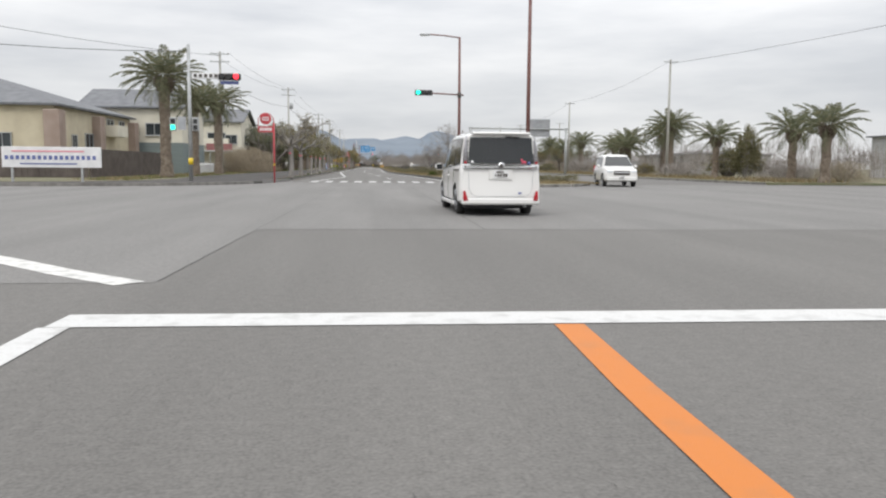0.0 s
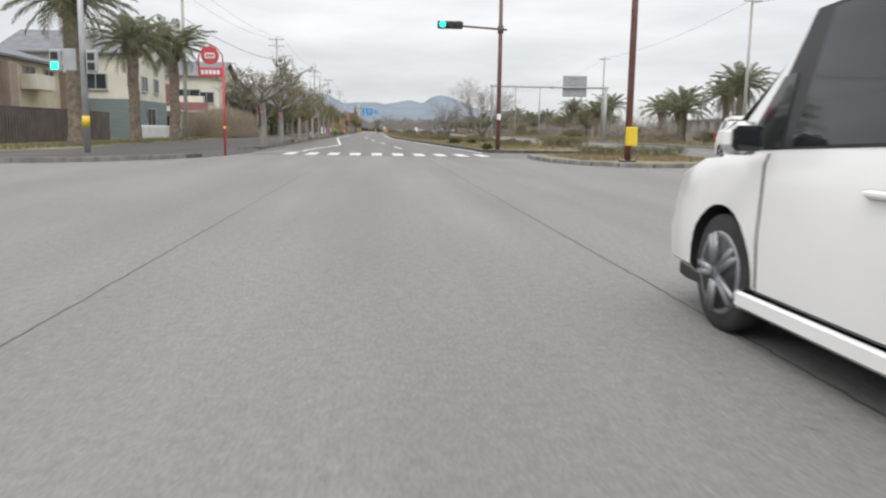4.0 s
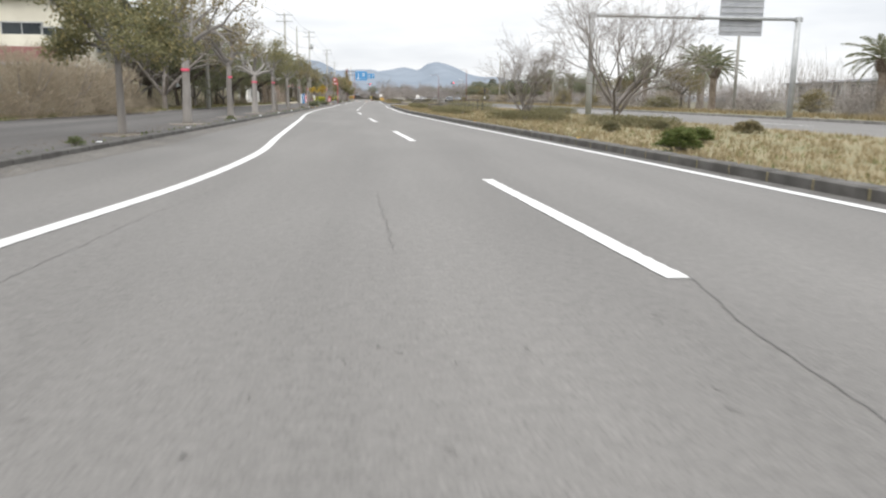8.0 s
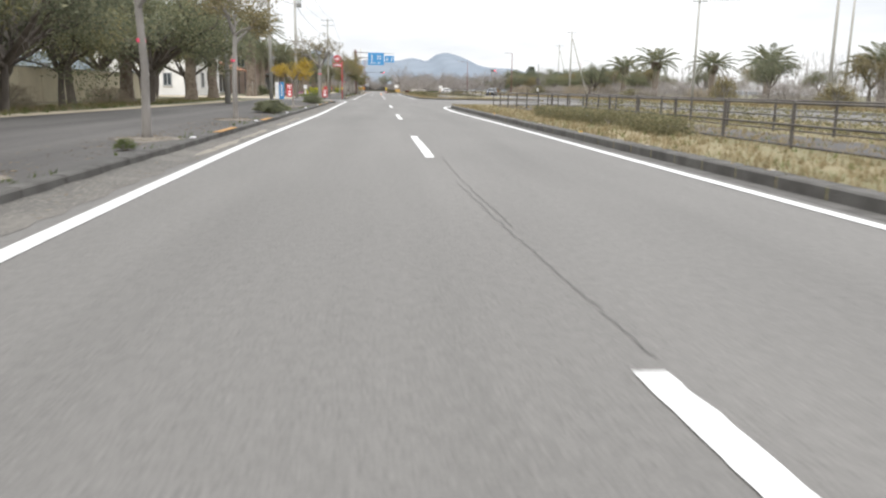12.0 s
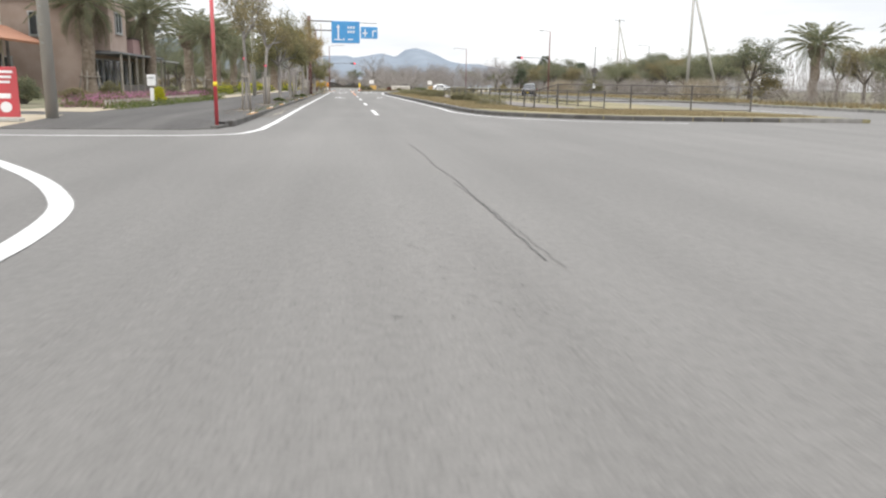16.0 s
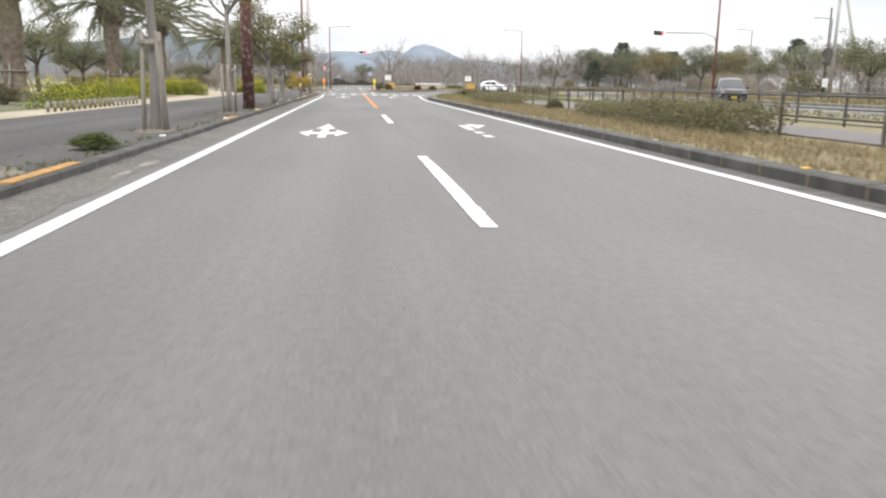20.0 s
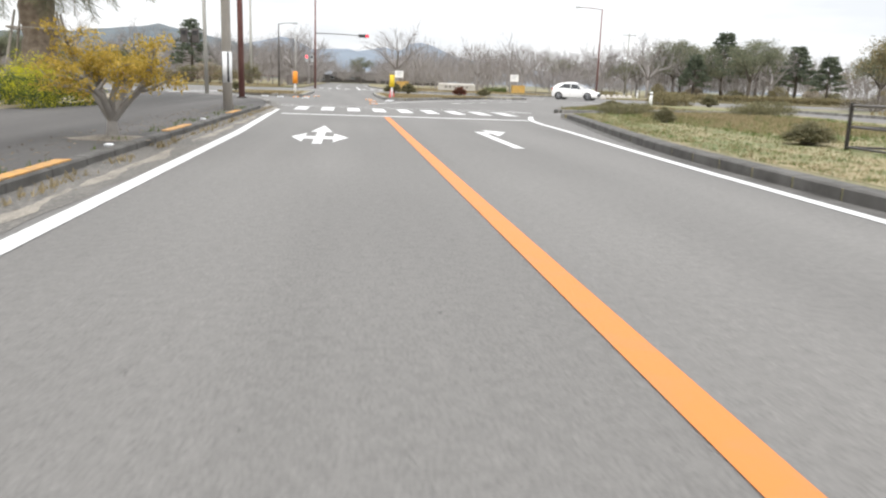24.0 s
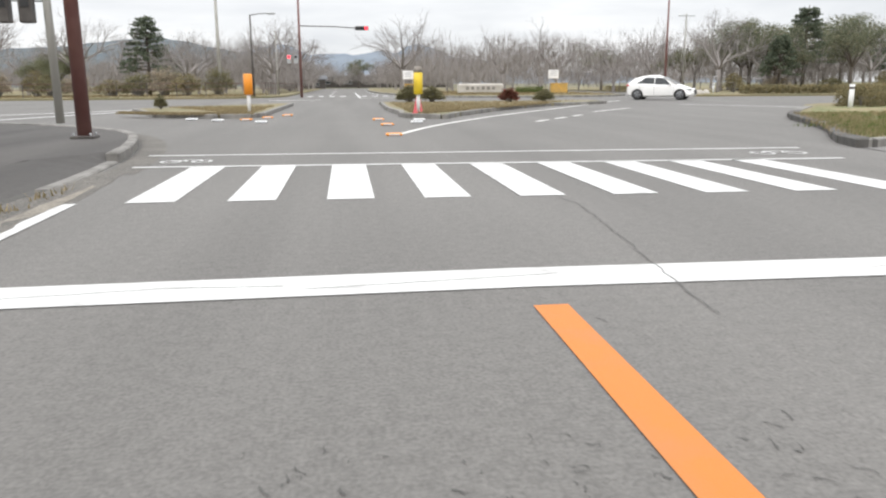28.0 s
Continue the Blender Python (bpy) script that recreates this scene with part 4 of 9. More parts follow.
lay("lawn_end", curve_pts([(7.8, 288.5), (8.2, 289.4), (10.0, 292.6), (12.6, 298), (16.6, 303.8)]) + [(21, 304), (20.6, 296), (13.7, 292.8), (9.6, 289.2)], 0.136, "lawn", "green and tan lawn beyond the crossing path", "lawn")
# ---- plants ----


def leaves_data(rng, centres, spread, per, size, flat=0.6):
    """Many small leaves round each centre, as one pointed blade each."""
    c = np.repeat(np.array(centres, float), per, axis=0)
    n = len(c)
    off = rng.normal(size=(n, 3))
    off *= (rng.random((n, 1)) ** 0.4) / np.linalg.norm(off, axis=1, keepdims=True)
    off[:, 2] *= flat
    c = c + off * (spread if np.isscalar(spread) else np.repeat(np.array(spread), per)[:, None])
    a = rng.normal(size=(n, 3))
    a /= np.linalg.norm(a, axis=1, keepdims=True)
    b = np.cross(a, rng.normal(size=(n, 3)))
    b /= np.linalg.norm(b, axis=1, keepdims=True) + 1e-9
    s = size * rng.uniform(0.6, 1.3, (n, 1))
    v = np.stack([c - a * s - b * s * 0.35, c - a * s * 0.6 + b * s * 0.55, c + a * s], 1).reshape(-1, 3)
    f = np.arange(3 * n).reshape(-1, 3)
    return v.tolist(), f.tolist()


def grow(rng, p, d, length, r, spec, level, limbs, tips, droop=0.0):
    """One limb and, by spec (count, angle, length ratio, radius ratio), its branches."""
    p, d = Vector(p), Vector(d).normalized()
    pts, n = [p], 4
    q = p.copy()
    for k in range(n):
        d = (d + Vector(rng.normal(size=3)) * 0.13 + Vector((0, 0, -droop))).normalized()
        q = q + d * length / n
        pts.append(q.copy())
    end = r * (0.6 if level < len(spec) else 0.3)
    limbs.append((level, pts, [r + (end - r) * k / n for k in range(n + 1)]))
    if level >= len(spec):
        tips.append(q)
        return
    cnt, ang, lr, rr = spec[level]
    turn = rng.uniform(0, 6.28)
    for i in range(cnt):
        t = rng.uniform(0.45, 1.0) if i else 1.0
        k = min(int(t * n), n - 1)
        base = pts[k].lerp(pts[k + 1], t * n - k)
        axis = d.orthogonal().normalized()
        axis.rotate(Matrix.Rotation(turn + i * 2.4 + rng.uniform(-0.4, 0.4), 3, d))
        nd = d.copy()
        nd.rotate(Matrix.Rotation(radians(ang) * rng.uniform(0.6, 1.25), 3, axis))
        nd = (nd + Vector((0, 0, 0.12))).normalized()
        grow(rng, base, nd, length * lr * rng.uniform(0.75, 1.2), max(end * rr, 0.006), spec, level + 1, limbs, tips, droop)


def tree_meshes(seed, trunk_h, trunk_r, first, spec, bark, leaf=None, per=0, size=0.14, spread=0.6, lean=0.0, stems=1, twig=None, sides=(8, 5, 4, 3, 3), split=False):
    """Meshes of a trunk with its limbs, and of a crown, standing at the origin."""
    rng = np.random.default_rng(seed)
    limbs, tips, trunks = [], [], []
    for s in range(stems):
        a = rng.uniform(0, 6.28)
        top = Vector((math.cos(a) * lean * trunk_h, math.sin(a) * lean * trunk_h, trunk_h))
        mid = top * 0.5 + Vector((rng.normal() * 0.05, rng.normal() * 0.05, 0)) * trunk_h * 0.5
        trunks.append(tube_data([(0, 0, -0.1), tuple(top * 0.06), tuple(mid), tuple(top)], [trunk_r * 1.5, trunk_r * 1.1, trunk_r * 0.9, trunk_r * 0.75], 9))
        cnt, ang, ln, rr = first
        for i in range(cnt):
            az = a + i * 6.28 / cnt + rng.uniform(-0.3, 0.3)
            el = radians(ang) * rng.uniform(0.7, 1.25)
            d = Vector((math.cos(az) * math.sin(el), math.sin(az) * math.sin(el), math.cos(el)))
            grow(rng, top * rng.uniform(0.84, 1.0), d, ln * rng.uniform(0.8, 1.2), trunk_r * rr, spec, 0, limbs, tips)
    out = []
    mass = [tube_data(p, r, sides[lv], False) for lv, p, r in limbs if lv < 2]
    if split:
        out.append(("trunk", mesh_of("trunk", *join_data(trunks), bark, True)))
        arm = []
        for lv, p, r in limbs + [(0, None, None)]:
            if lv == 0 and arm:
                out.append(("limb", mesh_of("limb", *join_data(arm), bark, True)))
                arm = []
            if p and lv < 2:
                arm.append(tube_data(p, r, sides[lv], False))
    else:
        out.append(("trunk", mesh_of("trunk", *join_data(trunks + mass), bark, True)))
    thin = [tube_data(p[::2] if lv < len(spec) else p[::4], r[::2] if lv < len(spec) else r[::4], sides[min(lv, 4)], False) for lv, p, r in limbs if lv >= 2]
    if thin:
        out.append(("twig_mass", mesh_of("twig_mass", *join_data(thin), twig or bark, True)))
    if leaf:
        spots = [tuple(t) for t in tips] + [tuple(p[2]) for lv, p, r in limbs if lv >= max(1, len(spec) - 1)]
        v, f = leaves_data(rng, spots, spread, per, size)
        out.append(("crown", mesh_of("crown", v, f, leaf)))
    return out


def plant(kind, meshes, x, y, label, category="tree", z=0.12, turn=0.0, scale=1.0, group="", tall=1.0):
    t = thing(kind, label, category, Matrix.Translation((x, y, z)) @ Matrix.Rotation(radians(turn), 4, "Z") @ Matrix.Diagonal((scale, scale, scale * tall, 1)), group)
    for nm, me in meshes:
        ob = part(nm, me, t)
        if nm.endswith("_mass"):
            tagged(ob, kind="stuff")
    return t


def palm_meshes(seed, height, frond=2.7, count=46, trunk_r=0.27, skirt=8):
    """A date palm: stubbly trunk, a boss of old leaf bases and a crown of arching feathered fronds."""
    rng = np.random.default_rng(seed)
    h = height
    ring, items = 22, []
    pts = [(0.03 * math.sin(k * 0.7), 0.03 * math.cos(k * 0.9), -0.1 + (h + 0.1) * k / ring) for k in range(ring + 1)]
    rad = [trunk_r * (1.25 - 0.35 * min(1, k / 4)) * (1 + 0.07 * (k % 2)) for k in range(ring + 1)]
    items.append(tube_data(pts, rad, 10))
    trunk = mesh_of("trunk", *join_data(items), "palm_bark", True)
    stubs = []
    for k in range(70):
        az, zz = k * 2.4, h - 0.95 + 1.05 * (k / 70)
        o = Vector((math.cos(az), math.sin(az), 0))
        r0 = trunk_r * (1.05 + 0.5 * math.sin(math.pi * (zz - h + 0.95) / 1.3))
        stubs.append(tube_data([tuple(o * r0 * 0.6 + Vector((0, 0, zz))), tuple(o * (r0 + 0.12) + Vector((0, 0, zz + 0.16)))], [0.09, 0.03], 4))
    boss = mesh_of("boss", *join_data(stubs), "palm_bark")
    fronds = []
    for i in range(count + skirt):
        az = i * 2.399963 + rng.uniform(-0.2, 0.2)
        u = i / count
        el = radians(80 - 88 * u ** 0.8) if i < count else radians(rng.uniform(-60, -25))
        ln = frond * rng.uniform(0.85, 1.1) * (0.75 + 0.25 * min(1, u * 2.5)) * (1.0 if i < count else 0.8)
        out = Vector((math.cos(az), math.sin(az), 0))
        side = Vector((-math.sin(az), math.cos(az), 0))
        p = Vector((0, 0, h + 0.05)) + out * trunk_r * 0.6
        path, seg = [p.copy()], 9
        e = el
        for k in range(seg):
            e -= radians(rng.uniform(5.0, 8.0)) * (0.35 + 1.1 * k / seg)
            p = p + (out * math.cos(e) + Vector((0, 0, math.sin(e)))) * ln / seg
            path.append(p.copy())
        leaf_v, leaf_f = tube_data([tuple(q) for q in path[::3]], [0.03, 0.022, 0.014, 0.006], 3, False)
        for k in range(1, 27):
            s = 0.12 + 0.88 * k / 27
            idx = min(int(s * seg), seg - 1)
            q = path[idx].lerp(path[idx + 1], s * seg - idx)
            fwd = (path[idx + 1] - path[idx]).normalized()
            up = side.cross(fwd)
            ll = 0.46 * frond / 2.7 * math.sin(math.pi * (0.12 + 0.82 * s)) + 0.07
            for sd in (-1, 1):
                d = (side * sd * 0.8 + fwd * 0.75 + up * rng.uniform(-0.35, 0.25) + Vector((0, 0, -0.25))).normalized()
                w = fwd * 0.021
                o = len(leaf_v)
                tip = q + d * ll
                leaf_v += [tuple(q - w), tuple(q + w), tuple(q.lerp(tip, 0.6) + w * 0.9 + Vector((0, 0, 0.02))), tuple(tip - Vector((0, 0, 0.04)))]
                leaf_f.append((o, o + 1, o + 2, o + 3))
        fronds.append((leaf_v, leaf_f))
    base = [("trunk", trunk), ("boss", boss)]
    return base + [("frond", mesh_of("frond", *d, "palm_leaf")) for d in fronds], base + [("crown", mesh_of("crown", *join_data(fronds), "palm_leaf"))]


PALM = {"tall": palm_meshes(1, 5.6, 3.3, 42, 0.42, 14), "mid": palm_meshes(2, 4.1, 2.9, 30, 0.36, 4), "low": palm_meshes(3, 3.0, 2.9, 30, 0.34, 4), "wide": palm_meshes(4, 4.0, 3.5, 36, 0.36, 8)}
PALM["high"] = palm_meshes(5, 6.4, 2.95, 40, 0.38, 10)
PALM_LABEL = "date palm with arching grey-green fronds and a stubbly trunk"
for x, y, kind, s, turn in (
        (-11.95, 52.0, "high", 1.0, 10), (-12.15, 61.2, "high", 0.86, 120), (-12.05, 69.7, "high", 0.96, 240),
        (31.5, 91, "low", 1.05, 30), (35.2, 86.1, "tall", 0.98, 90), (36.6, 92.0, "tall", 0.86, 200), (31, 65, "mid", 0.85, 200), (31.5, 53.5, "mid", 0.88, 160), (31, 48.5, "mid", 0.9, 60),
        (42, 149.5, "mid", 1.35, 45), (33, 126, "mid", 0.95, 130), (34, 103, "mid", 0.9, 220), (33, 94, "mid", 1.0, 310),
        (36.4, 224.3, "mid", 1.1, 15), (36.75, 211.5, "mid", 1.2, 75), (37.1, 194.2, "mid", 0.98, 135), (39.0, 185.0, "mid", 1.02, 195),
        (37.7, 157.4, "tall", 0.92, 255), (39.4, 167, "low", 1.1, 315),
        (-15.9, 213, "tall", 0.95, 20), (-14.3, 220.9, "tall", 0.95, 20), (-11.9, 229.6, "tall", 0.82, 80), (-13.9, 191.3, "tall", 1.15, 140), (-14.6, 236, "mid", 1.2, 260),
        (-14.2, 248.3, "wide", 1.25, 320), (-14.4, 262.2, "wide", 1.25, 40), (-13.8, 270.5, "wide", 1.2, 90), (-12.8, 166, "tall", 0.9, 50), (-12.5, 158, "tall", 0.85, 110), (-14, 150, "tall", 0.85, 170)):
    plant("palm_tree", PALM[kind][0 if x < 0 and y < 232 else 1], x, y, PALM_LABEL, "palm", turn=turn, scale=s, group="palms along the road")

plant("palm_tree", PALM["tall"][1], -11.7, 286, "broad date palm with a shaggy trunk on the sandy corner", "palm", turn=75, scale=1.45, group="palms along the road", tall=0.54)

EVERGREEN = [tree_meshes(10 + k, 1.7, 0.16, (7, 46, 2.7, 0.62), [(4, 42, 0.62, 0.75), (3, 45, 0.6, 0.7)], "bark_dark", ("leaf_dark", "leaf_green", "leaf_olive")[k], 52, 0.085, 0.8, lean=0.12, stems=(1, 2, 1)[k]) for k in range(3)]
LEAFY = [tree_meshes(24 + k, 1.75, 0.085, (6, 52, 1.0, 0.62), [(4, 42, 0.62, 0.75), (3, 44, 0.6, 0.7)], "bark", ("leaf_olive", "leaf_autumn")[k], 70, 0.05, 0.4, split=True) for k in range(2)]
SPARSE = tree_meshes(27, 2.6, 0.078, (5, 34, 0.95, 0.55), [(4, 40, 0.62, 0.7), (4, 42, 0.6, 0.62)], "bark", "leaf_autumn", 20, 0.05, 0.36, lean=0.04, split=True)
SPARSE_GOLD = tree_meshes(29, 2.8, 0.08, (5, 40, 1.0, 0.5), [(4, 44, 0.66, 0.7), (4, 46, 0.62, 0.62)], "bark", "leaf_gold", 40, 0.05, 0.42, lean=0.09, split=True)
THICK = tree_meshes(28, 2.7, 0.125, (5, 40, 1.1, 0.5), [(4, 42, 0.62, 0.72), (4, 44, 0.6, 0.62)], "bark", "leaf_olive", 26, 0.05, 0.4, lean=0.05, split=True)
SPREAD = [tree_meshes(54 + k, 0.55, 0.075, (3, 34, 2.1, 0.85), [(4, 30, 0.72, 0.72), (5, 32, 0.64, 0.62), (5, 34, 0.6, 0.6), (4, 36, 0.55, 0.6)], "bark_mid", twig="twig", lean=0.5, stems=3, sides=(7, 5, 3, 3, 3), split=True) for k in range(2)]
YELLOWING = tree_meshes(22, 1.9, 0.08, (5, 45, 1.1, 0.7), [(4, 40, 0.62, 0.75), (3, 42, 0.6, 0.7)], "bark", "leaf_yellow", 30, 0.065, 0.4, split=True)
POLLARD = [tree_meshes(30, 2.3, 0.17, (7, 60, 1.35, 0.6), [(4, 48, 0.66, 0.8), (5, 50, 0.5, 0.7), (4, 50, 0.5, 0.6)], "bark", "leaf_autumn", 2, 0.05, 0.12, split=True),
           tree_meshes(31, 2.2, 0.15, (6, 48, 1.0, 0.62), [(3, 45, 0.65, 0.85), (4, 50, 0.5, 0.7), (3, 50, 0.5, 0.6)], "bark_pale", split=True),
           tree_meshes(32, 2.4, 0.13, (5, 50, 1.2, 0.6), [(5, 46, 0.64, 0.75), (5, 48, 0.55, 0.62), (4, 48, 0.5, 0.6)], "bark", "leaf_autumn", 2, 0.06, 0.15, twig="twig", split=True)]
BARE = [tree_meshes(40 + k, 1.9, 0.15, (6, 38, 2.3, 0.6), [(5, 38, 0.66, 0.72), (5, 38, 0.62, 0.6), (6, 40, 0.6, 0.5)], "twig_far", twig="twig_far", sides=(6, 4, 3, 3, 3)) for k in range(3)]
SHRUBBY = [tree_meshes(50 + k, 0.6, 0.11, (4, 40, 1.9, 0.75), [(5, 34, 0.66, 0.7), (5, 36, 0.6, 0.62), (5, 38, 0.6, 0.6)], "bark_mid", twig="twig", lean=0.3, sides=(6, 4, 3, 3, 3), split=True) for k in range(2)]
BROAD = [tree_meshes(60 + k, 2.4, 0.2, (5, 42, 2.3, 0.62), [(4, 40, 0.64, 0.72), (3, 44, 0.62, 0.66)], "bark_dark", ("leaf_dark", "leaf_green", "leaf_autumn")[k], 70, 0.09, 0.85) for k in range(3)]


def pine_meshes(seed, h):
    rng = np.random.default_rng(seed)
    items, cs = [], []
    trunk = tube_data([(0, 0, -0.1), (0.1, 0, h * 0.5), (0.05, 0.1, h)], [0.2, 0.14, 0.04], 8)
    for k in range(16):
        z = h * (0.32 + 0.66 * k / 16)
        ln = (h - z) * 0.42 + 0.45
        for j in range(5):
            az = k * 1.1 + j * 1.257 + rng.uniform(-0.3, 0.3)
            tip = Vector((math.cos(az) * ln, math.sin(az) * ln, z + rng.uniform(-0.1, 0.25) * ln))
            items.append(tube_data([(0.05, 0, z), tuple(tip)], [0.04, 0.012], 4, False))
            cs += [tuple(Vector((0, 0, z)).lerp(tip, q)) for q in (0.55, 0.8, 1.0)]
    v, f = leaves_data(rng, cs, 0.38, 18, 0.17, 0.35)
    return [("trunk", mesh_of("trunk", *trunk, "bark_dark", True)), ("limb_mass", mesh_of("limb_mass", *join_data(items), "bark_dark")), ("crown", mesh_of("crown", v, f, "pine_leaf"))]


PINE = [pine_meshes(70, 8.0), pine_meshes(71, 6.5)]

# street trees along the footway, some with a tape round the stem, later ones tied to stakes
BAND = tube("tape", [(0, 0, 0), (0, 0, 0.07)], 1.0, "pink_tape", 14)
STAKE = tube("stake", [(0, 0, 0), (0, 0, 1.25)], [0.04, 0.035], "wood", 7)
BRACE = box("brace", 0.4, 0.05, 0.06, "wood", (0, 0, 0), 0.008)
SOIL = mesh_of("soil", [(0.85 * (1 + 0.13 * math.sin(3 * a)) * math.cos(a), 0.6 * (1 + 0.2 * math.cos(5 * a)) * math.sin(a), 0.01) for a in [k * 0.4189 for k in range(15)]] + [(0, 0, 0.05)], [(k, (k + 1) % 15, 15) for k in range(15)], "soil")


def street_tree(meshes, x, y, label, s=1.0, turn=0, tape=0, stakes=0, tall=1.0, tape_r=1.0):
    t = plant("street_tree", meshes, x, y, label, "tree", turn=turn, scale=s, group="street trees along the footway", tall=tall)
    wide = min(0.8, (-4.12 - x) * 0.95)
    part("soil", SOIL, t, m=Matrix.Rotation(radians(-turn), 4, "Z") @ Matrix.Diagonal((wide / s, 1.2 / s, 1 / s / tall, 1)))
    girth = {id(POLLARD[0]): 0.152, id(POLLARD[1]): 0.134, id(POLLARD[2]): 0.117, id(YELLOWING): 0.072}.get(id(meshes), 0.077 if meshes is not THICK else 0.112) + 0.006
    if tape:
        part("tape", BAND, t, "pink plastic tape", m=Matrix.Translation((0, 0, tape / s / tall)) @ Matrix.Diagonal((girth, girth, 1, 1)))
    for k in range(stakes):
        part("stake", STAKE, t, "grey weathered stake", m=pose(0.17 * (-1) ** k, -0.12 + 0.2 * (k // 2), 0, 2 * (-1) ** k, -2 * (-1) ** k, 0))
    if stakes:
        part("brace", BRACE, t, "grey weathered cross-bar", m=pose(0, -0.16, 1.12))


L_BARE = "pollarded bare street tree with a pink tape round the stem"
L_LEAF = "young leafy street tree in a soil pit"
L_GOLD = "small street tree with yellowing leaves tied to stakes"
for args in (
        (POLLARD[0], -4.5, 57.2, L_BARE, 1.0, 40, 1.7, 0, 1.05), (POLLARD[0], -4.6, 65.8, L_BARE, 0.95, 100, 1.65, 0), (LEAFY[0], -4.65, 73.4, L_LEAF, 1.05, 0, 0, 0, 1.0),
        (POLLARD[2], -4.9, 81.0, L_BARE, 1.08, 80, 1.7, 0, 1.0), (POLLARD[2], -5.1, 90.2, L_BARE, 1.0, 200, 1.7, 0), (POLLARD[1], -5.2, 98.3, L_BARE, 1.05, 30, 1.65, 0, 1.0),
        (THICK, -5.05, 105.4, L_BARE, 1.0, 160, 1.75, 2, 1.0), (THICK, -5.1, 114.8, L_BARE, 0.95, 300, 1.65, 0, 0.95),
        (SPARSE, -4.8, 121.0, L_BARE, 0.95, 20, 1.63, 0, 1.0), (SPARSE, -4.8, 129.6, L_BARE, 0.95, 70, 1.6, 0, 0.95), (YELLOWING, -5.0, 146.8, "small street tree with yellowing leaves", 0.62, 220),
        (POLLARD[2], -5.0, 165.6, L_BARE, 1.05, 150, 1.9, 2),
        (SPARSE, -4.6, 193.0, L_BARE, 0.8, 10, 1.75, 4, 1.3), (SPARSE, -4.7, 201.2, L_BARE, 0.95, 90, 1.7, 4, 1.05), (LEAFY[0], -4.7, 208.9, L_LEAF, 1.05, 200, 0, 0, 1.15), (LEAFY[1], -4.6, 215.7, L_LEAF, 1.05, 140, 0, 2, 1.15),
        (SPARSE_GOLD, -4.7, 223.2, L_GOLD, 1.0, 280, 0, 2, 1.15), (SPARSE, -4.6, 230.3, L_LEAF, 1.05, 0, 0, 3, 1.35), (SPARSE_GOLD, -4.6, 239, L_GOLD, 1.0, 70, 0, 4, 1.1), (LEAFY[0], -4.3, 247.3, L_LEAF, 1.0, 130, 0, 2, 1.05),
        (LEAFY[1], -4.5, 255.0, L_LEAF, 0.8, 200, 0, 2)):
    street_tree(*args)
GOLD = tree_meshes(23, 0.22, 0.075, (6, 34, 0.62, 0.62), [(4, 44, 0.56, 0.72), (4, 50, 0.5, 0.66)], "bark", "leaf_yellow", 34, 0.024, 0.13, split=True)
t = plant("small_tree", GOLD, -4.4, 268.2, "small many-stemmed golden-leaved tree beside the kerb", turn=50, scale=1.22)
part("soil", SOIL, t, "pit of soil and dry leaves", m=Matrix.Diagonal((0.5, 0.75, 1, 1)))

# the wood behind the footway
rng = np.random.default_rng(5)
for k, (x, y) in enumerate([(-14.5, 112), (-12.6, 114.5), (-13.5, 119), (-14.9, 122), (-13, 125.5), (-14.2, 129.5), (-12.6, 133), (-14.4, 136.5), (-13.5, 140), (-14.6, 144), (-12.5, 149), (-14.4, 154.5), (-13.2, 160), (-20, 164), (-18, 170), (-15.2, 109), (-19.5, 131), (-19.5, 147)]):
    plant("evergreen_tree", EVERGREEN[k % 3], x, y, "dark evergreen tree in a shady grove", turn=k * 73, scale=rng.uniform(0.85, 1.15), group="trees of the grove")
for k, (x, y, s) in enumerate([(-11.9, 106.0, 1.35), (-14.6, 108.5, 1.0), (-13.2, 120.5, 1.0), (-13.4, 134.5, 0.95)]):
    plant("bare_tree", SHRUBBY[k % 2], x, y, "leafless grey tree at the edge of the grove", turn=k * 90, scale=s * 1.2, group="bare trees")
for k, (x, y, s) in enumerate([(-22, 253, 0.6), (-20, 258, 0.7), (-18, 268, 0.7), (-22, 262, 1.0), (-24, 246, 1.1), (-23, 274, 1.0), (-28, 268, 1.1), (-21, 290, 0.7), (-26, 300, 0.8)]):
    plant("evergreen_tree", BROAD[(0, 0, 1)[k % 3]], x, y, "dark evergreen tree beside the garden", turn=k * 57, scale=s * 0.85, group="trees beside the gardens")

# bare trees and bushes of the first median
for k, (x, y, s, turn) in enumerate([(10.9, 85.7, 0.96, 0), (8.25, 90.75, 0.66, 80)]):
    plant("median_tree", SPREAD[k % 2], x, y, "leafless spreading tree on the grassy median", turn=turn, scale=s, group="bare trees of the median")
plant("bare_tree", BARE[1], 39.2, 151.5, "leafless grey-brown tree among the palms", turn=70, scale=0.72, group="bare trees in the scrub")
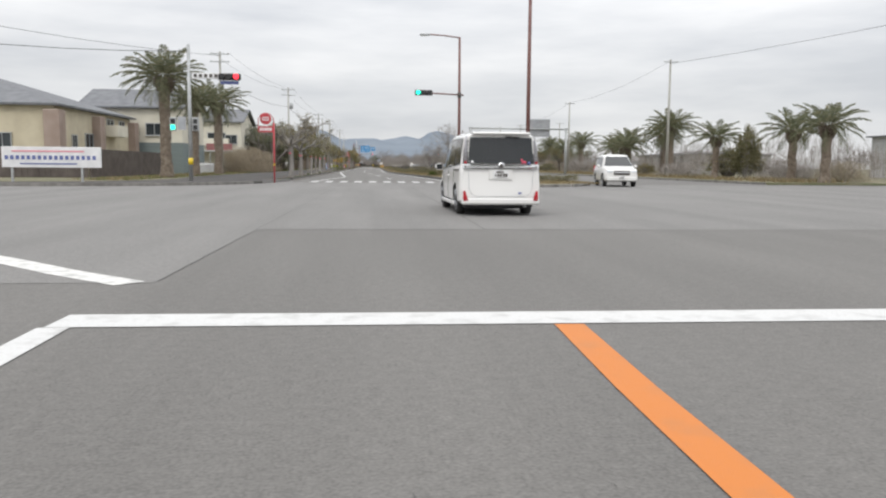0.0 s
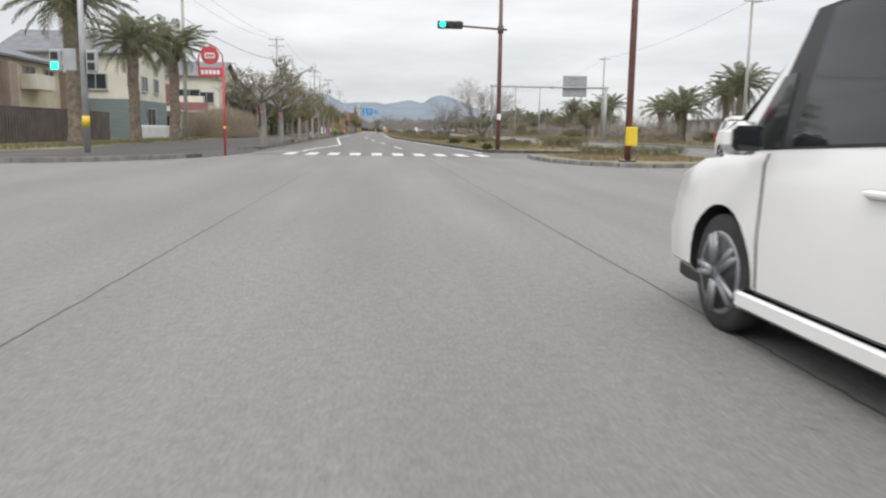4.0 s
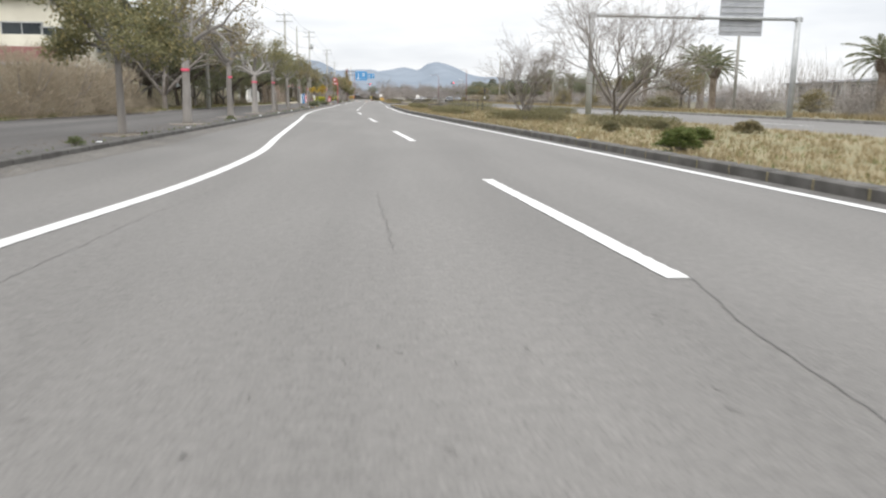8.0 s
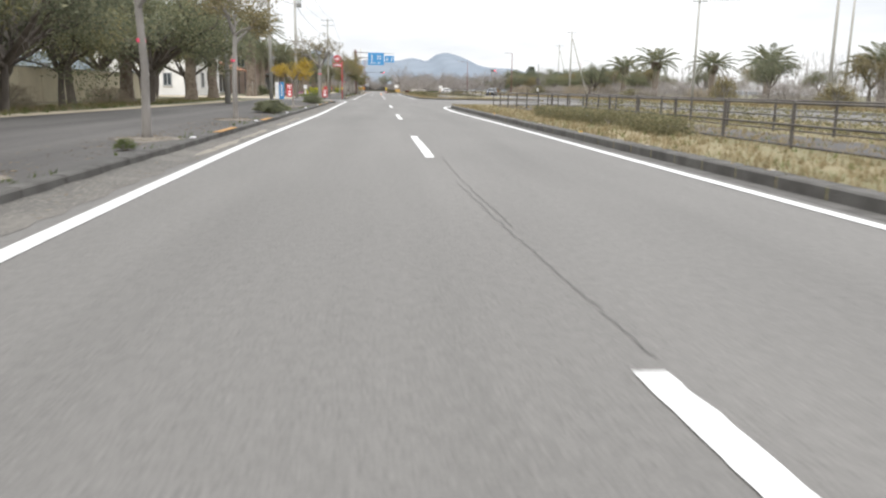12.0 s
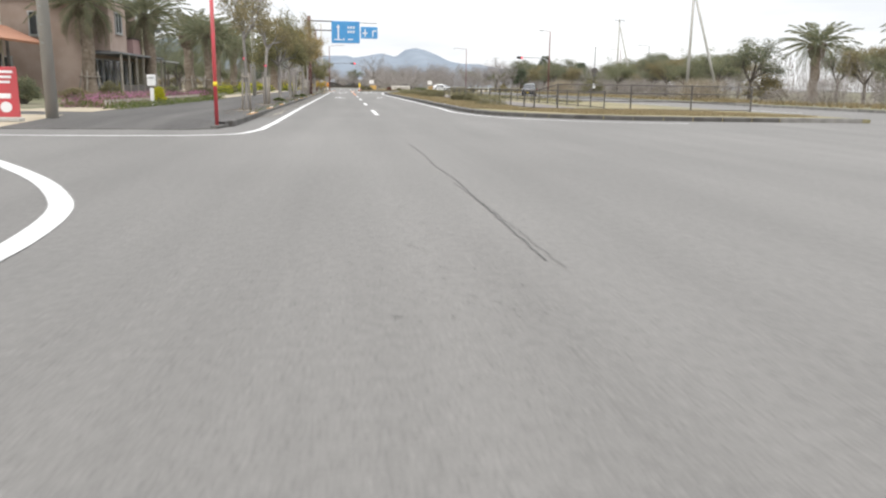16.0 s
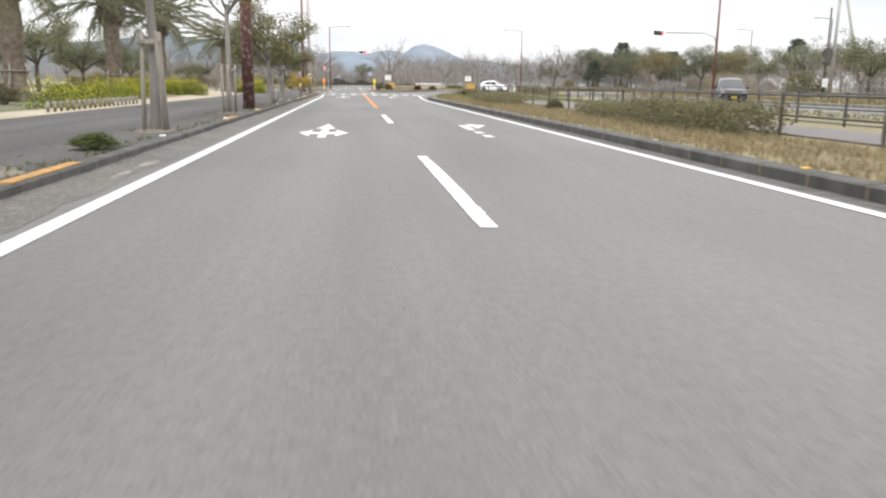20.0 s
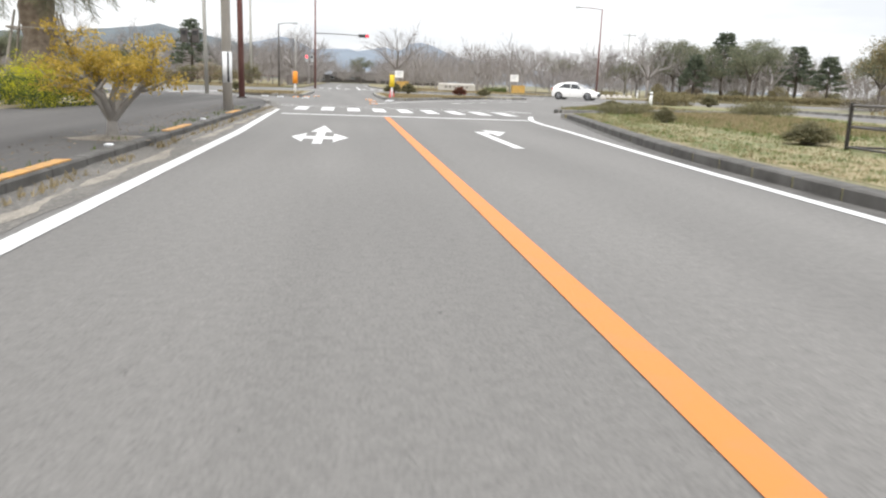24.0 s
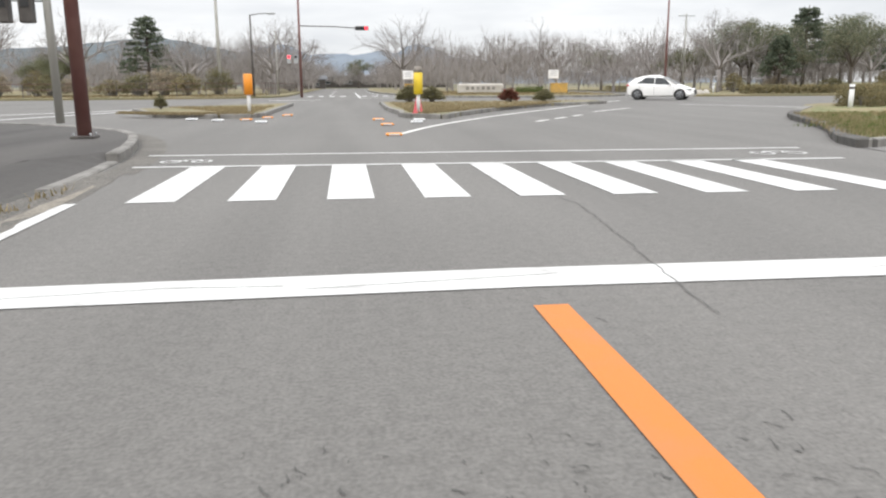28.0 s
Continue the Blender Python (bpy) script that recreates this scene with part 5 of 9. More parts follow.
# scrub and woods beyond the far carriageway
for k in range(54):
    y = 60 + k * 4.6 + rng.uniform(-1, 1)
    if 110 < y < 138 and k % 2:
        continue
    x = rng.uniform(34, 44) if y < 225 else rng.uniform(31, 50)
    if k % 4 in (0, 2) or y < 120:
        plant("bare_tree", BARE[k % 3], x + 6, y, "leafless grey-brown tree in the scrub", turn=k * 61, scale=rng.uniform(0.45, 0.62), group="bare trees in the scrub")
    else:
        plant("broadleaf_tree", BROAD[(k // 2) % 3], x, y, "rounded evergreen tree beyond the far carriageway", turn=k * 47, scale=rng.uniform(0.55, 0.8), group="trees beyond the far carriageway")
for k, (x, y, s) in enumerate([(33, 228, 0.9), (35, 238, 0.85), (34, 248, 0.8), (36, 256, 0.9), (40, 252, 1.0), (38, 262, 0.9), (42, 270, 1.0), (46, 264, 1.1), (35, 288, 0.8), (38, 296, 0.8), (44, 290, 1.0), (50, 282, 1.1), (52, 298, 1.0), (58, 290, 1.1)]):
    plant("broadleaf_tree", BROAD[k % 3], x, y, "rounded evergreen tree beyond the far carriageway", turn=k * 83, scale=s * 0.85, group="trees beyond the far carriageway")

# the park beyond the last junction: rows of bare planes and zelkovas, dark pines between
k = 0
for x, y0, y1 in ((-8.4, 354, 465), (8.2, 388, 465), (-16, 352, 410), (-24, 350, 410), (15, 362, 415), (24, 362, 410), (-34, 352, 400), (34, 350, 410), (42, 352, 410), (52, 350, 400), (62, 348, 390)):
    y = y0
    while y < y1:
        k += 1
        if not (x > 30 and k % 3 == 0):
            plant("bare_park_tree", BARE[k % 3], x + rng.uniform(-1.5, 1.5), y, "tall leafless park tree", turn=k * 67, scale=rng.uniform(0.7, 1.0) * (1.15 if abs(x) < 12 else 1.3), group="bare trees of the park")
        y += (7 if abs(x) < 12 else 11) + rng.uniform(-2, 2)
for k, (x, y, s) in enumerate([(42.5, 352, 1.05), (40, 347, 0.9), (46, 345, 1.1), (51, 368, 1.35), (48, 356, 1.2), (37, 362, 0.9), (55, 360, 1.3), (52, 339, 0.9), (57, 337, 0.95), (63, 338, 1.2), (70, 336, 1.2), (77, 334, 1.1), (44, 360, 1.2), (56, 352, 1.2), (68, 350, 1.3), (84, 334, 1.2)]):
    if k % 3 == 1:
        plant("pine_tree", PINE[k % 2], x, y, "dark green pine in the park", turn=k * 50, scale=s * 0.92, group="pines of the park")
    else:
        plant("broadleaf_tree", BROAD[(0, 1)[k % 2]], x, y, "tall dark evergreen tree in the park", turn=k * 50, scale=s * 0.92, group="evergreen trees of the park")
for k in range(22):
    x, y, s = 30 + 3.1 * k + rng.uniform(-1, 1), 366 + rng.uniform(-6, 14), rng.uniform(0.85, 1.15)
    if k % 3 == 1:
        plant("broadleaf_tree", BROAD[k % 2], x, y, "tall dark evergreen tree in the park", turn=k * 41, scale=s, group="evergreen trees of the park")
    else:
        plant("bare_park_tree", BARE[k % 3], x, y, "tall leafless park tree", turn=k * 67, scale=s * 1.05, group="bare trees of the park")
for x, y, s, turn in ((-7.2, 386, 1.55, 30), (6.4, 377, 1.6, 120)):
    plant("bare_park_tree", BARE[turn % 3], x, y, "tall broad leafless tree beside the park road", turn=turn, scale=s, group="bare trees of the park")
for k in range(18):
    plant("bare_park_tree" if k % 3 else "broadleaf_tree", BARE[k % 3] if k % 3 else BROAD[0], -44 + 5.2 * k, 482 + 9 * ((k * 7) % 3), "leafless tree closing the park road" if k % 3 else "dark evergreen tree closing the park road", turn=k * 53, scale=1.05 + 0.12 * ((k * 5) % 3), group="trees at the end of the park")
plant("pine_tree", PINE[0], -19.9, 356.7, "layered dark green pine behind the fence", turn=20, scale=0.95, group="pines of the park")
for k, (x, y, s) in enumerate([(-26, 350, 0.75), (-32, 348, 0.7), (-38, 346, 0.8), (-45, 344, 0.9), (-52, 342, 0.9), (-60, 342, 0.9), (-17.5, 353, 0.45), (-29, 356, 0.8), (-40, 356, 0.9)]):
    plant("broadleaf_tree", BROAD[k % 2 + (k % 3 == 0)], x, y, "rounded evergreen tree behind the park fence", turn=k * 40, scale=s * 0.85, group="trees of the western park")
# ---- poles, signals, signs ----


def mast(name, pts, r, material, parent=None, label="", n=10):
    return part(name, tube(name, pts, r, material, n), parent, label)


def signal_head(parent, x, y, z, lit, yaw=0.0, material="steel_dark"):
    """A horizontal three-lens traffic signal facing -y; lit: green, yellow or red."""
    root = part("signal_head", box("signal_head", 1.2, 0.16, 0.36, "steel_grey" if material == "grey" else material, (0, 0, 0), 0.05), parent, m=pose(x, y, z, 0, 0, yaw))
    for k, colour in enumerate(("green", "yellow", "red")):
        px = (k - 1) * 0.38
        part("visor", tube("visor", [(px, -0.07, 0), (px, -0.26, -0.01)], 0.165, "black", 14), root)
        lens = "sig_" + colour if colour == lit else "black"
        part("lens", mesh_of("lens", [(px + 0.145 * math.cos(a), -0.268, 0.145 * math.sin(a)) for a in [j * 0.3927 for j in range(16)]], [tuple(range(16))], lens), root, "glowing %s lens" % colour if colour == lit else "dark unlit lens")
    return root


def lamp_head(parent, x, y, z, yaw=0.0):
    v, f = join_data([box_data(0.72, 0.26, 0.13, (0, 0, 0), 0.05)])
    head = part("lamp_head", mesh_of("lamp_head", v, f, "steel_grey"), parent, m=pose(x, y, z, 0, 0, yaw))
    part("lamp_lens", box("lamp_lens", 0.46, 0.2, 0.05, "lamp_clear", (-0.08, 0, -0.075), 0.02), head)


def base_plate(parent, x, y, r=0.2):
    part("base_plate", box("base_plate", r * 2.2, r * 2.2, 0.05, "steel_dark", (x, y, 0.155), 0.01), parent)
    for sx in (-1, 1):
        for sy in (-1, 1):
            part("bolt", tube("bolt", [(x + sx * r * 0.8, y + sy * r * 0.8, 0.17), (x + sx * r * 0.8, y + sy * r * 0.8, 0.23)], 0.02, "steel_grey", 6), parent)


# lamp post with a green signal on the first median
p = thing("signal_lamp_post", "brown steel lamp post carrying a green traffic signal", "traffic light")
mast("pole", [(7.35, 53.5, 0.13), (7.35, 53.5, 5.0), (7.33, 53.5, 9.75)], [0.115, 0.1, 0.075], "steel_brown", p)
mast("lamp_arm", [(7.33, 53.5, 9.72), (6.2, 53.4, 9.83), (5.2, 53.3, 9.86)], 0.045, "steel_brown", p)
lamp_head(p, 4.95, 53.3, 9.85)
mast("signal_arm", [(7.65, 53.55, 5.88), (5.8, 53.1, 5.92), (5.2, 52.95, 5.93)], 0.05, "steel_brown", p)
mast("collar", [(7.35, 53.5, 5.7), (7.35, 53.5, 6.05)], 0.14, "steel_dark", p)
signal_head(p, 4.85, 52.75, 5.93, "green", 0)
base_plate(p, 7.35, 53.5)
part("notice", box("notice", 0.2, 0.02, 0.28, "white", (7.35, 53.37, 1.75)), p, "small white notice")

p = thing("tall_lamp_post", "tall brown steel lamp post with a yellow cabinet", "lamp post")
mast("pole", [(9.5, 40.2, 0.13), (9.5, 40.2, 6), (9.5, 40.2, 11.6)], [0.11, 0.1, 0.08], "steel_brown", p)
mast("lamp_arm", [(9.5, 40.2, 11.5), (10.4, 40.2, 11.65), (11.4, 40.2, 11.7)], 0.045, "steel_brown", p)
lamp_head(p, 11.7, 40.2, 11.7, 180)
part("cabinet", box("cabinet", 0.32, 0.26, 0.6, "yellow", (9.55, 40.05, 0.95), 0.02), p, "small yellow cabinet")
base_plate(p, 9.5, 40.2)

# signal with a red light on the left corner
p = thing("signal_pole", "grey steel signal pole with red light and pedestrian signals", "traffic light")
mast("pole", [(-8.35, 43.0, 0.0), (-8.33, 43.0, 7.35)], [0.11, 0.085], "steel_grey", p)
mast("signal_arm", [(-8.3, 43.0, 5.75), (-6.0, 43.0, 5.85)], 0.05, "steel_grey", p)
signal_head(p, -6.2, 42.95, 5.68, "red")
nameplate = part("name_plate", box("name_plate", 1.45, 0.04, 0.32, "white", (-7.45, 42.93, 5.72), 0.02), p, "white junction name plate")
for k in range(5):
    part("character", box("character", 0.16, 0.012, 0.17, "steel_dark", (-7.98 + 0.27 * k, 42.9, 5.72)), nameplate)
part("arm_sign", box("arm_sign", 0.95, 0.03, 0.18, "text_blue", (-6.2, 42.93, 5.38)), p, "small blue plate under the signal")
for dx, lit in ((-0.85, True), (0.32, False)):
    b = part("pedestrian_signal", box("pedestrian_signal", 0.34, 0.24, 0.72, "steel_grey", (-8.35 + dx, 42.95, 3.15), 0.03), p)
    part("lens", box("lens", 0.22, 0.02, 0.24, "sig_green" if lit else "black", (-8.35 + dx, 42.82, 2.98)), b, "glowing green lens" if lit else "dark unlit lens")
    part("lens", box("lens", 0.22, 0.02, 0.24, "black", (-8.35 + dx, 42.82, 3.3)), b, "dark unlit lens")
part("plate", box("plate", 0.42, 0.03, 0.7, "sign_back", (-8.75, 42.93, 3.2)), p)
part("yellow_band", tube("yellow_band", [(-8.35, 43, 1.0), (-8.35, 43, 1.35)], 0.125, "yellow", 12), p)

# round parking signs on red posts beside the crossings: red ring with a white arc of tube
def red_sign(x, y, h, s=1.0):
    t = thing("banner_sign_post", "red steel post with round red sign and name board", "sign")
    mast("post", [(x, y, 0.0), (x, y, h - 0.35)], 0.045, "red", t)
    mast("arch", [(x, y, h - 0.4), (x - 0.02, y, h - 0.1), (x - 0.18, y, h + 0.12), (x - 0.45, y, h + 0.2), (x - 0.7, y, h + 0.12), (x - 0.86, y, h - 0.12), (x - 0.88, y, h - 0.8)], 0.025, "red", t)
    disc = part("disc", tube("disc", [(0, 0.02, 0), (0, -0.02, 0)], 0.32, "red", 24, False), t, m=pose(x - 0.45, y - 0.03, h - 0.13))
    part("disc_plate", box("disc_plate", 0.36, 0.012, 0.2, "white", (0, -0.03, 0), 0.03), disc, "white centre with unreadable lettering")
    for k in range(3):
        part("lettering", box("lettering", 0.07, 0.006, 0.1, "red", (-0.1 + 0.1 * k, -0.04, 0)), disc)
    board = part("name_board", box("name_board", 0.84, 0.03, 0.34, "red", (x - 0.45, y - 0.03, h - 0.72), 0.01), t)
    for k in range(5):
        part("lettering", box("lettering", 0.1, 0.008, 0.15, "white", (x - 0.73 + 0.14 * k, y - 0.05, h - 0.72)), board)
    part("yellow_band", tube("yellow_band", [(x, y, 0.98), (x, y, 1.08)], 0.05, "yellow", 10), t)


red_sign(-4.19, 45.22, 3.75)
red_sign(-4.2, 183.9, 3.95)

# the billboard at the corner
p = thing("billboard", "low white roadside billboard with faded print", "billboard")
part("panel", box("panel", 4.55, 0.06, 0.98, "white", (-13.75, 38.45, 1.3), 0.01), p)
for x in (-15.6, -12.4):
    part("leg", box("leg", 0.09, 0.09, 0.95, "steel_grey", (x, 38.5, 0.6)), p)
for k in range(17):
    part("lettering", box("lettering", 0.15, 0.01, 0.19, "text_blue", (-15.8 + 0.25 * k, 38.41, 1.28)), p, "faded blue print")
part("lettering", box("lettering", 3.3, 0.01, 0.07, "text_pink", (-13.9, 38.41, 1.58)), p, "faded pink print")
part("lettering", box("lettering", 2.6, 0.01, 0.06, "text_blue", (-13.9, 38.41, 0.99)), p, "small faded print")


# sign gantry over the far carriageway, seen from behind
p = thing("sign_gantry", "grey steel gantry holding a road sign seen from behind", "gantry")
mast("post", [(14.1, 101, 0.0), (14.1, 101, 6.1)], [0.19, 0.16], "steel_grey", p)
mast("post", [(26.8, 101, 0.0), (26.8, 101, 6.1)], [0.19, 0.16], "steel_grey", p)
mast("beam", [(13.9, 101, 5.95), (27.0, 101, 5.95)], 0.11, "steel_grey", p)
mast("collar", [(20.6, 101, 5.95), (20.9, 101, 5.95)], 0.17, "steel_grey", p)
for x in (14.1, 26.8):
    part("cap", box("cap", 0.46, 0.3, 0.3, "steel_grey", (x, 101, 5.95), 0.04), p)
sg = part("sign_panel", box("sign_panel", 2.7, 0.06, 2.3, "sign_back", (23.3, 101.2, 6.1), 0.02), p, "plain grey back of a road sign")
for k in range(6):
    part("rib", box("rib", 2.7, 0.05, 0.05, "steel_grey", (23.3, 101.15, 5.2 + 0.36 * k)), sg)

# direction signs on a brown post with a double arm
p = thing("direction_sign", "two blue direction signs on a rusty brown post", "road sign")
mast("post", [(-4.5, 242.7, 0.13), (-4.5, 242.7, 7.5)], [0.2, 0.16], "rust", p, n=12)
for z in (6.2, 7.05):
    mast("arm", [(-4.5, 242.7, z), (-2.2, 242.7, z)], 0.06, "steel_dark", p)
    mast("arm", [(-2.2, 242.72, z), (2.0, 242.72, z - 0.12)], 0.05, "steel_grey", p)
big = part("sign_panel", box("sign_panel", 2.7, 0.05, 2.05, "sign_blue", (-1.02, 242.6, 6.05), 0.03), p, "blue direction sign with white arrows")
for x0, z0, sx, sz in ((-1.72, 5.95, 0.12, 1.1), (-1.72, 5.35, 0.75, 0.1), (-1.2, 5.38, 0.12, 0.2), (-0.55, 5.38, 0.5, 0.1)):
    part("arrow_bar", box("arrow_bar", sx, 0.012, sz, "white", (x0, 242.56, z0)), big)
part("arrow_head", mesh_of("arrow_head", [(-1.9, 242.555, 6.45), (-1.54, 242.555, 6.45), (-1.72, 242.555, 6.75)], [(0, 1, 2)], "white"), big)
for k in range(6):
    part("lettering", box("lettering", 0.16, 0.012, 0.2, "white", (-0.75 + 0.26 * (k % 3), 242.56, 6.1 + 0.4 * (k // 3))), big)
small = part("lane_panel", box("lane_panel", 1.62, 0.05, 1.1, "sign_blue", (1.25, 242.6, 6.05), 0.03), p, "blue lane sign with white arrows")
for x0, z0, sx, sz in ((0.85, 6.0, 0.1, 0.7), (0.85, 6.0, 0.5, 0.1), (1.6, 5.95, 0.1, 0.6), (1.78, 6.22, 0.3, 0.1)):
    part("arrow_bar", box("arrow_bar", sx, 0.012, sz, "white", (x0, 242.56, z0)), small)


def utility_pole(x, y, h, label="grey concrete utility pole with cross-arms", arms=2, r=0.16, box_unit=False, top=1.9):
    t = thing("utility_pole", label, "utility pole", group="utility poles")
    mast("pole", [(x, y, 0.0), (x, y, h)], [r, r * 0.62], "concrete", t, n=12)
    for k in range(arms):
        z = h - 0.25 - 0.75 * k
        part("cross_arm", box("cross_arm", top, 0.09, 0.09, "steel_grey", (x, y - 0.12, z), 0.01), t)
        for s in (-0.85, -0.35, 0.4, 0.85):
            part("insulator", tube("insulator", [(x + s * top / 2, y - 0.12, z + 0.04), (x + s * top / 2, y - 0.12, z + 0.2)], [0.05, 0.03], "white", 8), t)
    if box_unit:
        part("transformer", tube("transformer", [(x + 0.4, y, h - 2.9), (x + 0.4, y, h - 2.1)], 0.24, "steel_grey", 14), t)
    for k in range(5):
        part("step", tube("step", [(x, y - r, 2.0 + 0.45 * k), (x, y - r - 0.14, 2.0 + 0.45 * k)], 0.012, "steel_grey", 5), t)
    return t


POLES_W = [(-13.5, 78.9, 12.0), (-10.5, 112.5, 11.8), (-9.0, 151.2, 10.8), (-8.8, 186.4, 11.6), (-8.2, 228.0, 11.2), (-8.7, 274.2, 10.5)]
for k, (x, y, h) in enumerate(POLES_W):
    utility_pole(x, y, h, box_unit=k in (1, 3))
utility_pole(-9.7, 174.4, 11.2, "plain concrete pole beside the side road", arms=0)
POLES_E = [(31.7, 78, 12.0), (31.7, 118.8, 11.0), (32.4, 162.8, 9.8), (32.2, 187.5, 10.6)]
for k, (x, y, h) in enumerate(POLES_E):
    utility_pole(x, y, h, arms=1, top=1.5, r=0.15)
utility_pole(45.5, 182, 11.5, arms=1)
utility_pole(-11.8, 348, 10.5, "plain concrete pole at the edge of the park", arms=0, r=0.17)
utility_pole(-7.0, 350, 5.8, "thin dark pole at the edge of the park", arms=0, r=0.07)
utility_pole(36.4, 360.3, 8.4, "slim concrete utility pole among the park trees", arms=1, r=0.12)
for x, y, h, dx in ((31, 236, 10.8, 3.0), (38.5, 277, 11.0, 2.6)):
    t = utility_pole(x, y, h, "concrete utility pole with a leaning brace pole", arms=1, top=1.6)
    mast("brace_pole", [(x + dx, y - 0.6, 0), (x + 0.15, y, h - 1.2)], [0.15, 0.1], "concrete", t)


def cable(name, a, b, sag=0.5, r=0.012):
    a, b = Vector(a), Vector(b)
    pts = [tuple(a.lerp(b, k / 8) - Vector((0, 0, sag * 4 * (k / 8) * (1 - k / 8)))) for k in range(9)]
    return tube(name, pts, r, "wire", 4)


lines = thing("overhead_cables", "thin black overhead cables between the poles", "cable")
for k in range(len(POLES_W) - 1):
    (x0, y0, h0), (x1, y1, h1) = POLES_W[k], POLES_W[k + 1]
    for s in (-0.8, 0.75):
        part("cable", cable("cable", (x0 + s, y0, h0 - 0.05), (x1 + s, y1, h1 - 0.05), 0.7), lines)
    part("cable", cable("cable", (x0, y0, h0 - 2.6), (x1, y1, h1 - 2.6), 0.6, 0.02), lines)
for a, b, sag in (((-13.5, 78.9, 11.6), (-34, 34, 10.5), 0.8), ((-8.35, 43, 7.0), (-30, 34, 7.9), 0.7), ((31.7, 78, 11.6), (60, 20, 16), 1.0)):
    part("cable", cable("cable", a, b, sag, 0.016), lines)
for k in range(len(POLES_E) - 1):
    (x0, y0, h0), (x1, y1, h1) = POLES_E[k], POLES_E[k + 1]
    part("cable", cable("cable", (x0, y0, h0 - 0.1), (x1, y1, h1 - 0.1), 0.7), lines)


def lamp_post(x, y, h, arm, label="brown steel street lamp", material="steel_brown", z=0.0):
    t = thing("street_lamp", label, "street lamp", group="street lamps")
    mast("pole", [(x, y, z), (x, y, h * 0.5), (x, y, h)], [0.1, 0.085, 0.06], material, t)
    mast("lamp_arm", [(x, y, h - 0.05), (x + arm * 0.5, y, h + 0.06), (x + arm, y, h + 0.1)], 0.035, material, t)
    lamp_head(t, x + arm + math.copysign(0.3, arm), y, h + 0.1, 0 if arm < 0 else 180)


lamp_post(-8.1, 340.4, 6.4, 1.3, material="steel_dark")
lamp_post(25.8, 340, 9.3, -2.3)
lamp_post(55.5, 323.4, 8.9, -1.6)
lamp_post(51.8, 298.7, 8.5, -1.5, material="steel_dark")
lamp_post(18.6, 20, 9.5, -1.9, material="steel_brown")

# signals round the last junction
p = thing("signal_pole", "brown steel signal mast with a red light on a long arm", "traffic light")
mast("pole", [(-4.5, 343, 0.0), (-4.5, 343, 9.5)], [0.12, 0.08], "steel_brown", p)
mast("signal_arm", [(-4.5, 343, 5.75), (-1.5, 346, 5.9), (0.4, 348.5, 5.95)], 0.045, "steel_dark", p)
signal_head(p, 0.75, 348.5, 5.95, "red")
mast("lamp_arm", [(-4.5, 343, 9.45), (-3.2, 343, 9.6), (-1.9, 343, 9.65)], 0.035, "steel_brown", p)
lamp_head(p, -1.6, 343, 9.65, 180)
for dx in (-0.55, 0.0):
    b = part("pedestrian_signal", box("pedestrian_signal", 0.32, 0.24, 0.7, "steel_grey", (-4.85 + dx, 342.8, 3.1), 0.03), p)
    part("lens", box("lens", 0.2, 0.02, 0.22, "sig_red" if dx else "black", (-4.85 + dx, 342.67, 3.27)), b, "glowing red lens" if dx else "dark unlit lens")
p = thing("signal_pole", "brown steel pole with a red signal on a curved arm", "traffic light")
mast("pole", [(28.2, 276.8, 0.13), (28.2, 276.8, 5), (28.2, 276.8, 9.0)], [0.12, 0.1, 0.07], "steel_brown", p)
mast("signal_arm", [(28.2, 276.8, 4.3), (28.1, 277.1, 4.95), (27.5, 277.7, 5.3), (25.1, 279.9, 5.42)], 0.06, "steel_grey", p)
mast("lamp_arm", [(28.2, 276.8, 8.95), (27.2, 276.8, 9.08)], 0.035, "steel_brown", p)
lamp_head(p, 26.9, 276.8, 9.1)
signal_head(p, 24.55, 280.2, 5.4, "red", 40)
p = thing("signal_pole", "weathered grey steel pole with pedestrian signals on a bracket", "traffic light")
mast("pole", [(-8.0, 296.9, 0.13), (-8.05, 296.9, 7)], [0.1, 0.085], "concrete", p)
mast("bracket", [(-8.0, 296.9, 3.05), (-9.0, 296.7, 3.05)], 0.03, "steel_grey", p)
for dx in (-0.42, -0.95):
    b = part("pedestrian_signal", box("pedestrian_signal", 0.32, 0.26, 0.66, "steel_dark", (-8.0 + dx, 296.7, 2.85), 0.03), p)
    part("lens", box("lens", 0.2, 0.02, 0.2, "black", (-8.0 + dx, 296.56, 2.98)), b)
p = thing("steel_pole", "plain tall brown steel pole at the corner", "pole")
mast("pole", [(-5.55, 290.9, 0.13), (-5.6, 290.9, 9.5)], [0.125, 0.1], "steel_brown", p, n=12)
base_plate(p, -5.55, 290.9, 0.18)
p = thing("concrete_pole", "pinkish concrete pole with a black and white striped sleeve", "pole")
mast("pole", [(-4.33, 278.5, 0.13), (-4.36, 278.5, 9.5)], [0.125, 0.1], "stone", p, n=14)
sl = mast("sleeve", [(-4.33, 278.5, 0.85), (-4.33, 278.5, 1.65)], 0.129, "white", p, n=14)
for k in range(4):
    a = k * 1.5708 - 1.2
    part("stripe", tube("stripe", [(-4.33 + 0.1 * math.cos(a), 278.5 + 0.1 * math.sin(a), 0.86), (-4.33 + 0.1 * math.cos(a), 278.5 + 0.1 * math.sin(a), 1.64)], 0.036, "black", 8), sl)
p = thing("sign_post", "thin sign post striped in black and yellow", "sign")
mast("post", [(-4.1, 263.1, 0.13), (-4.12, 263.1, 4.6)], 0.024, "steel_grey", p)
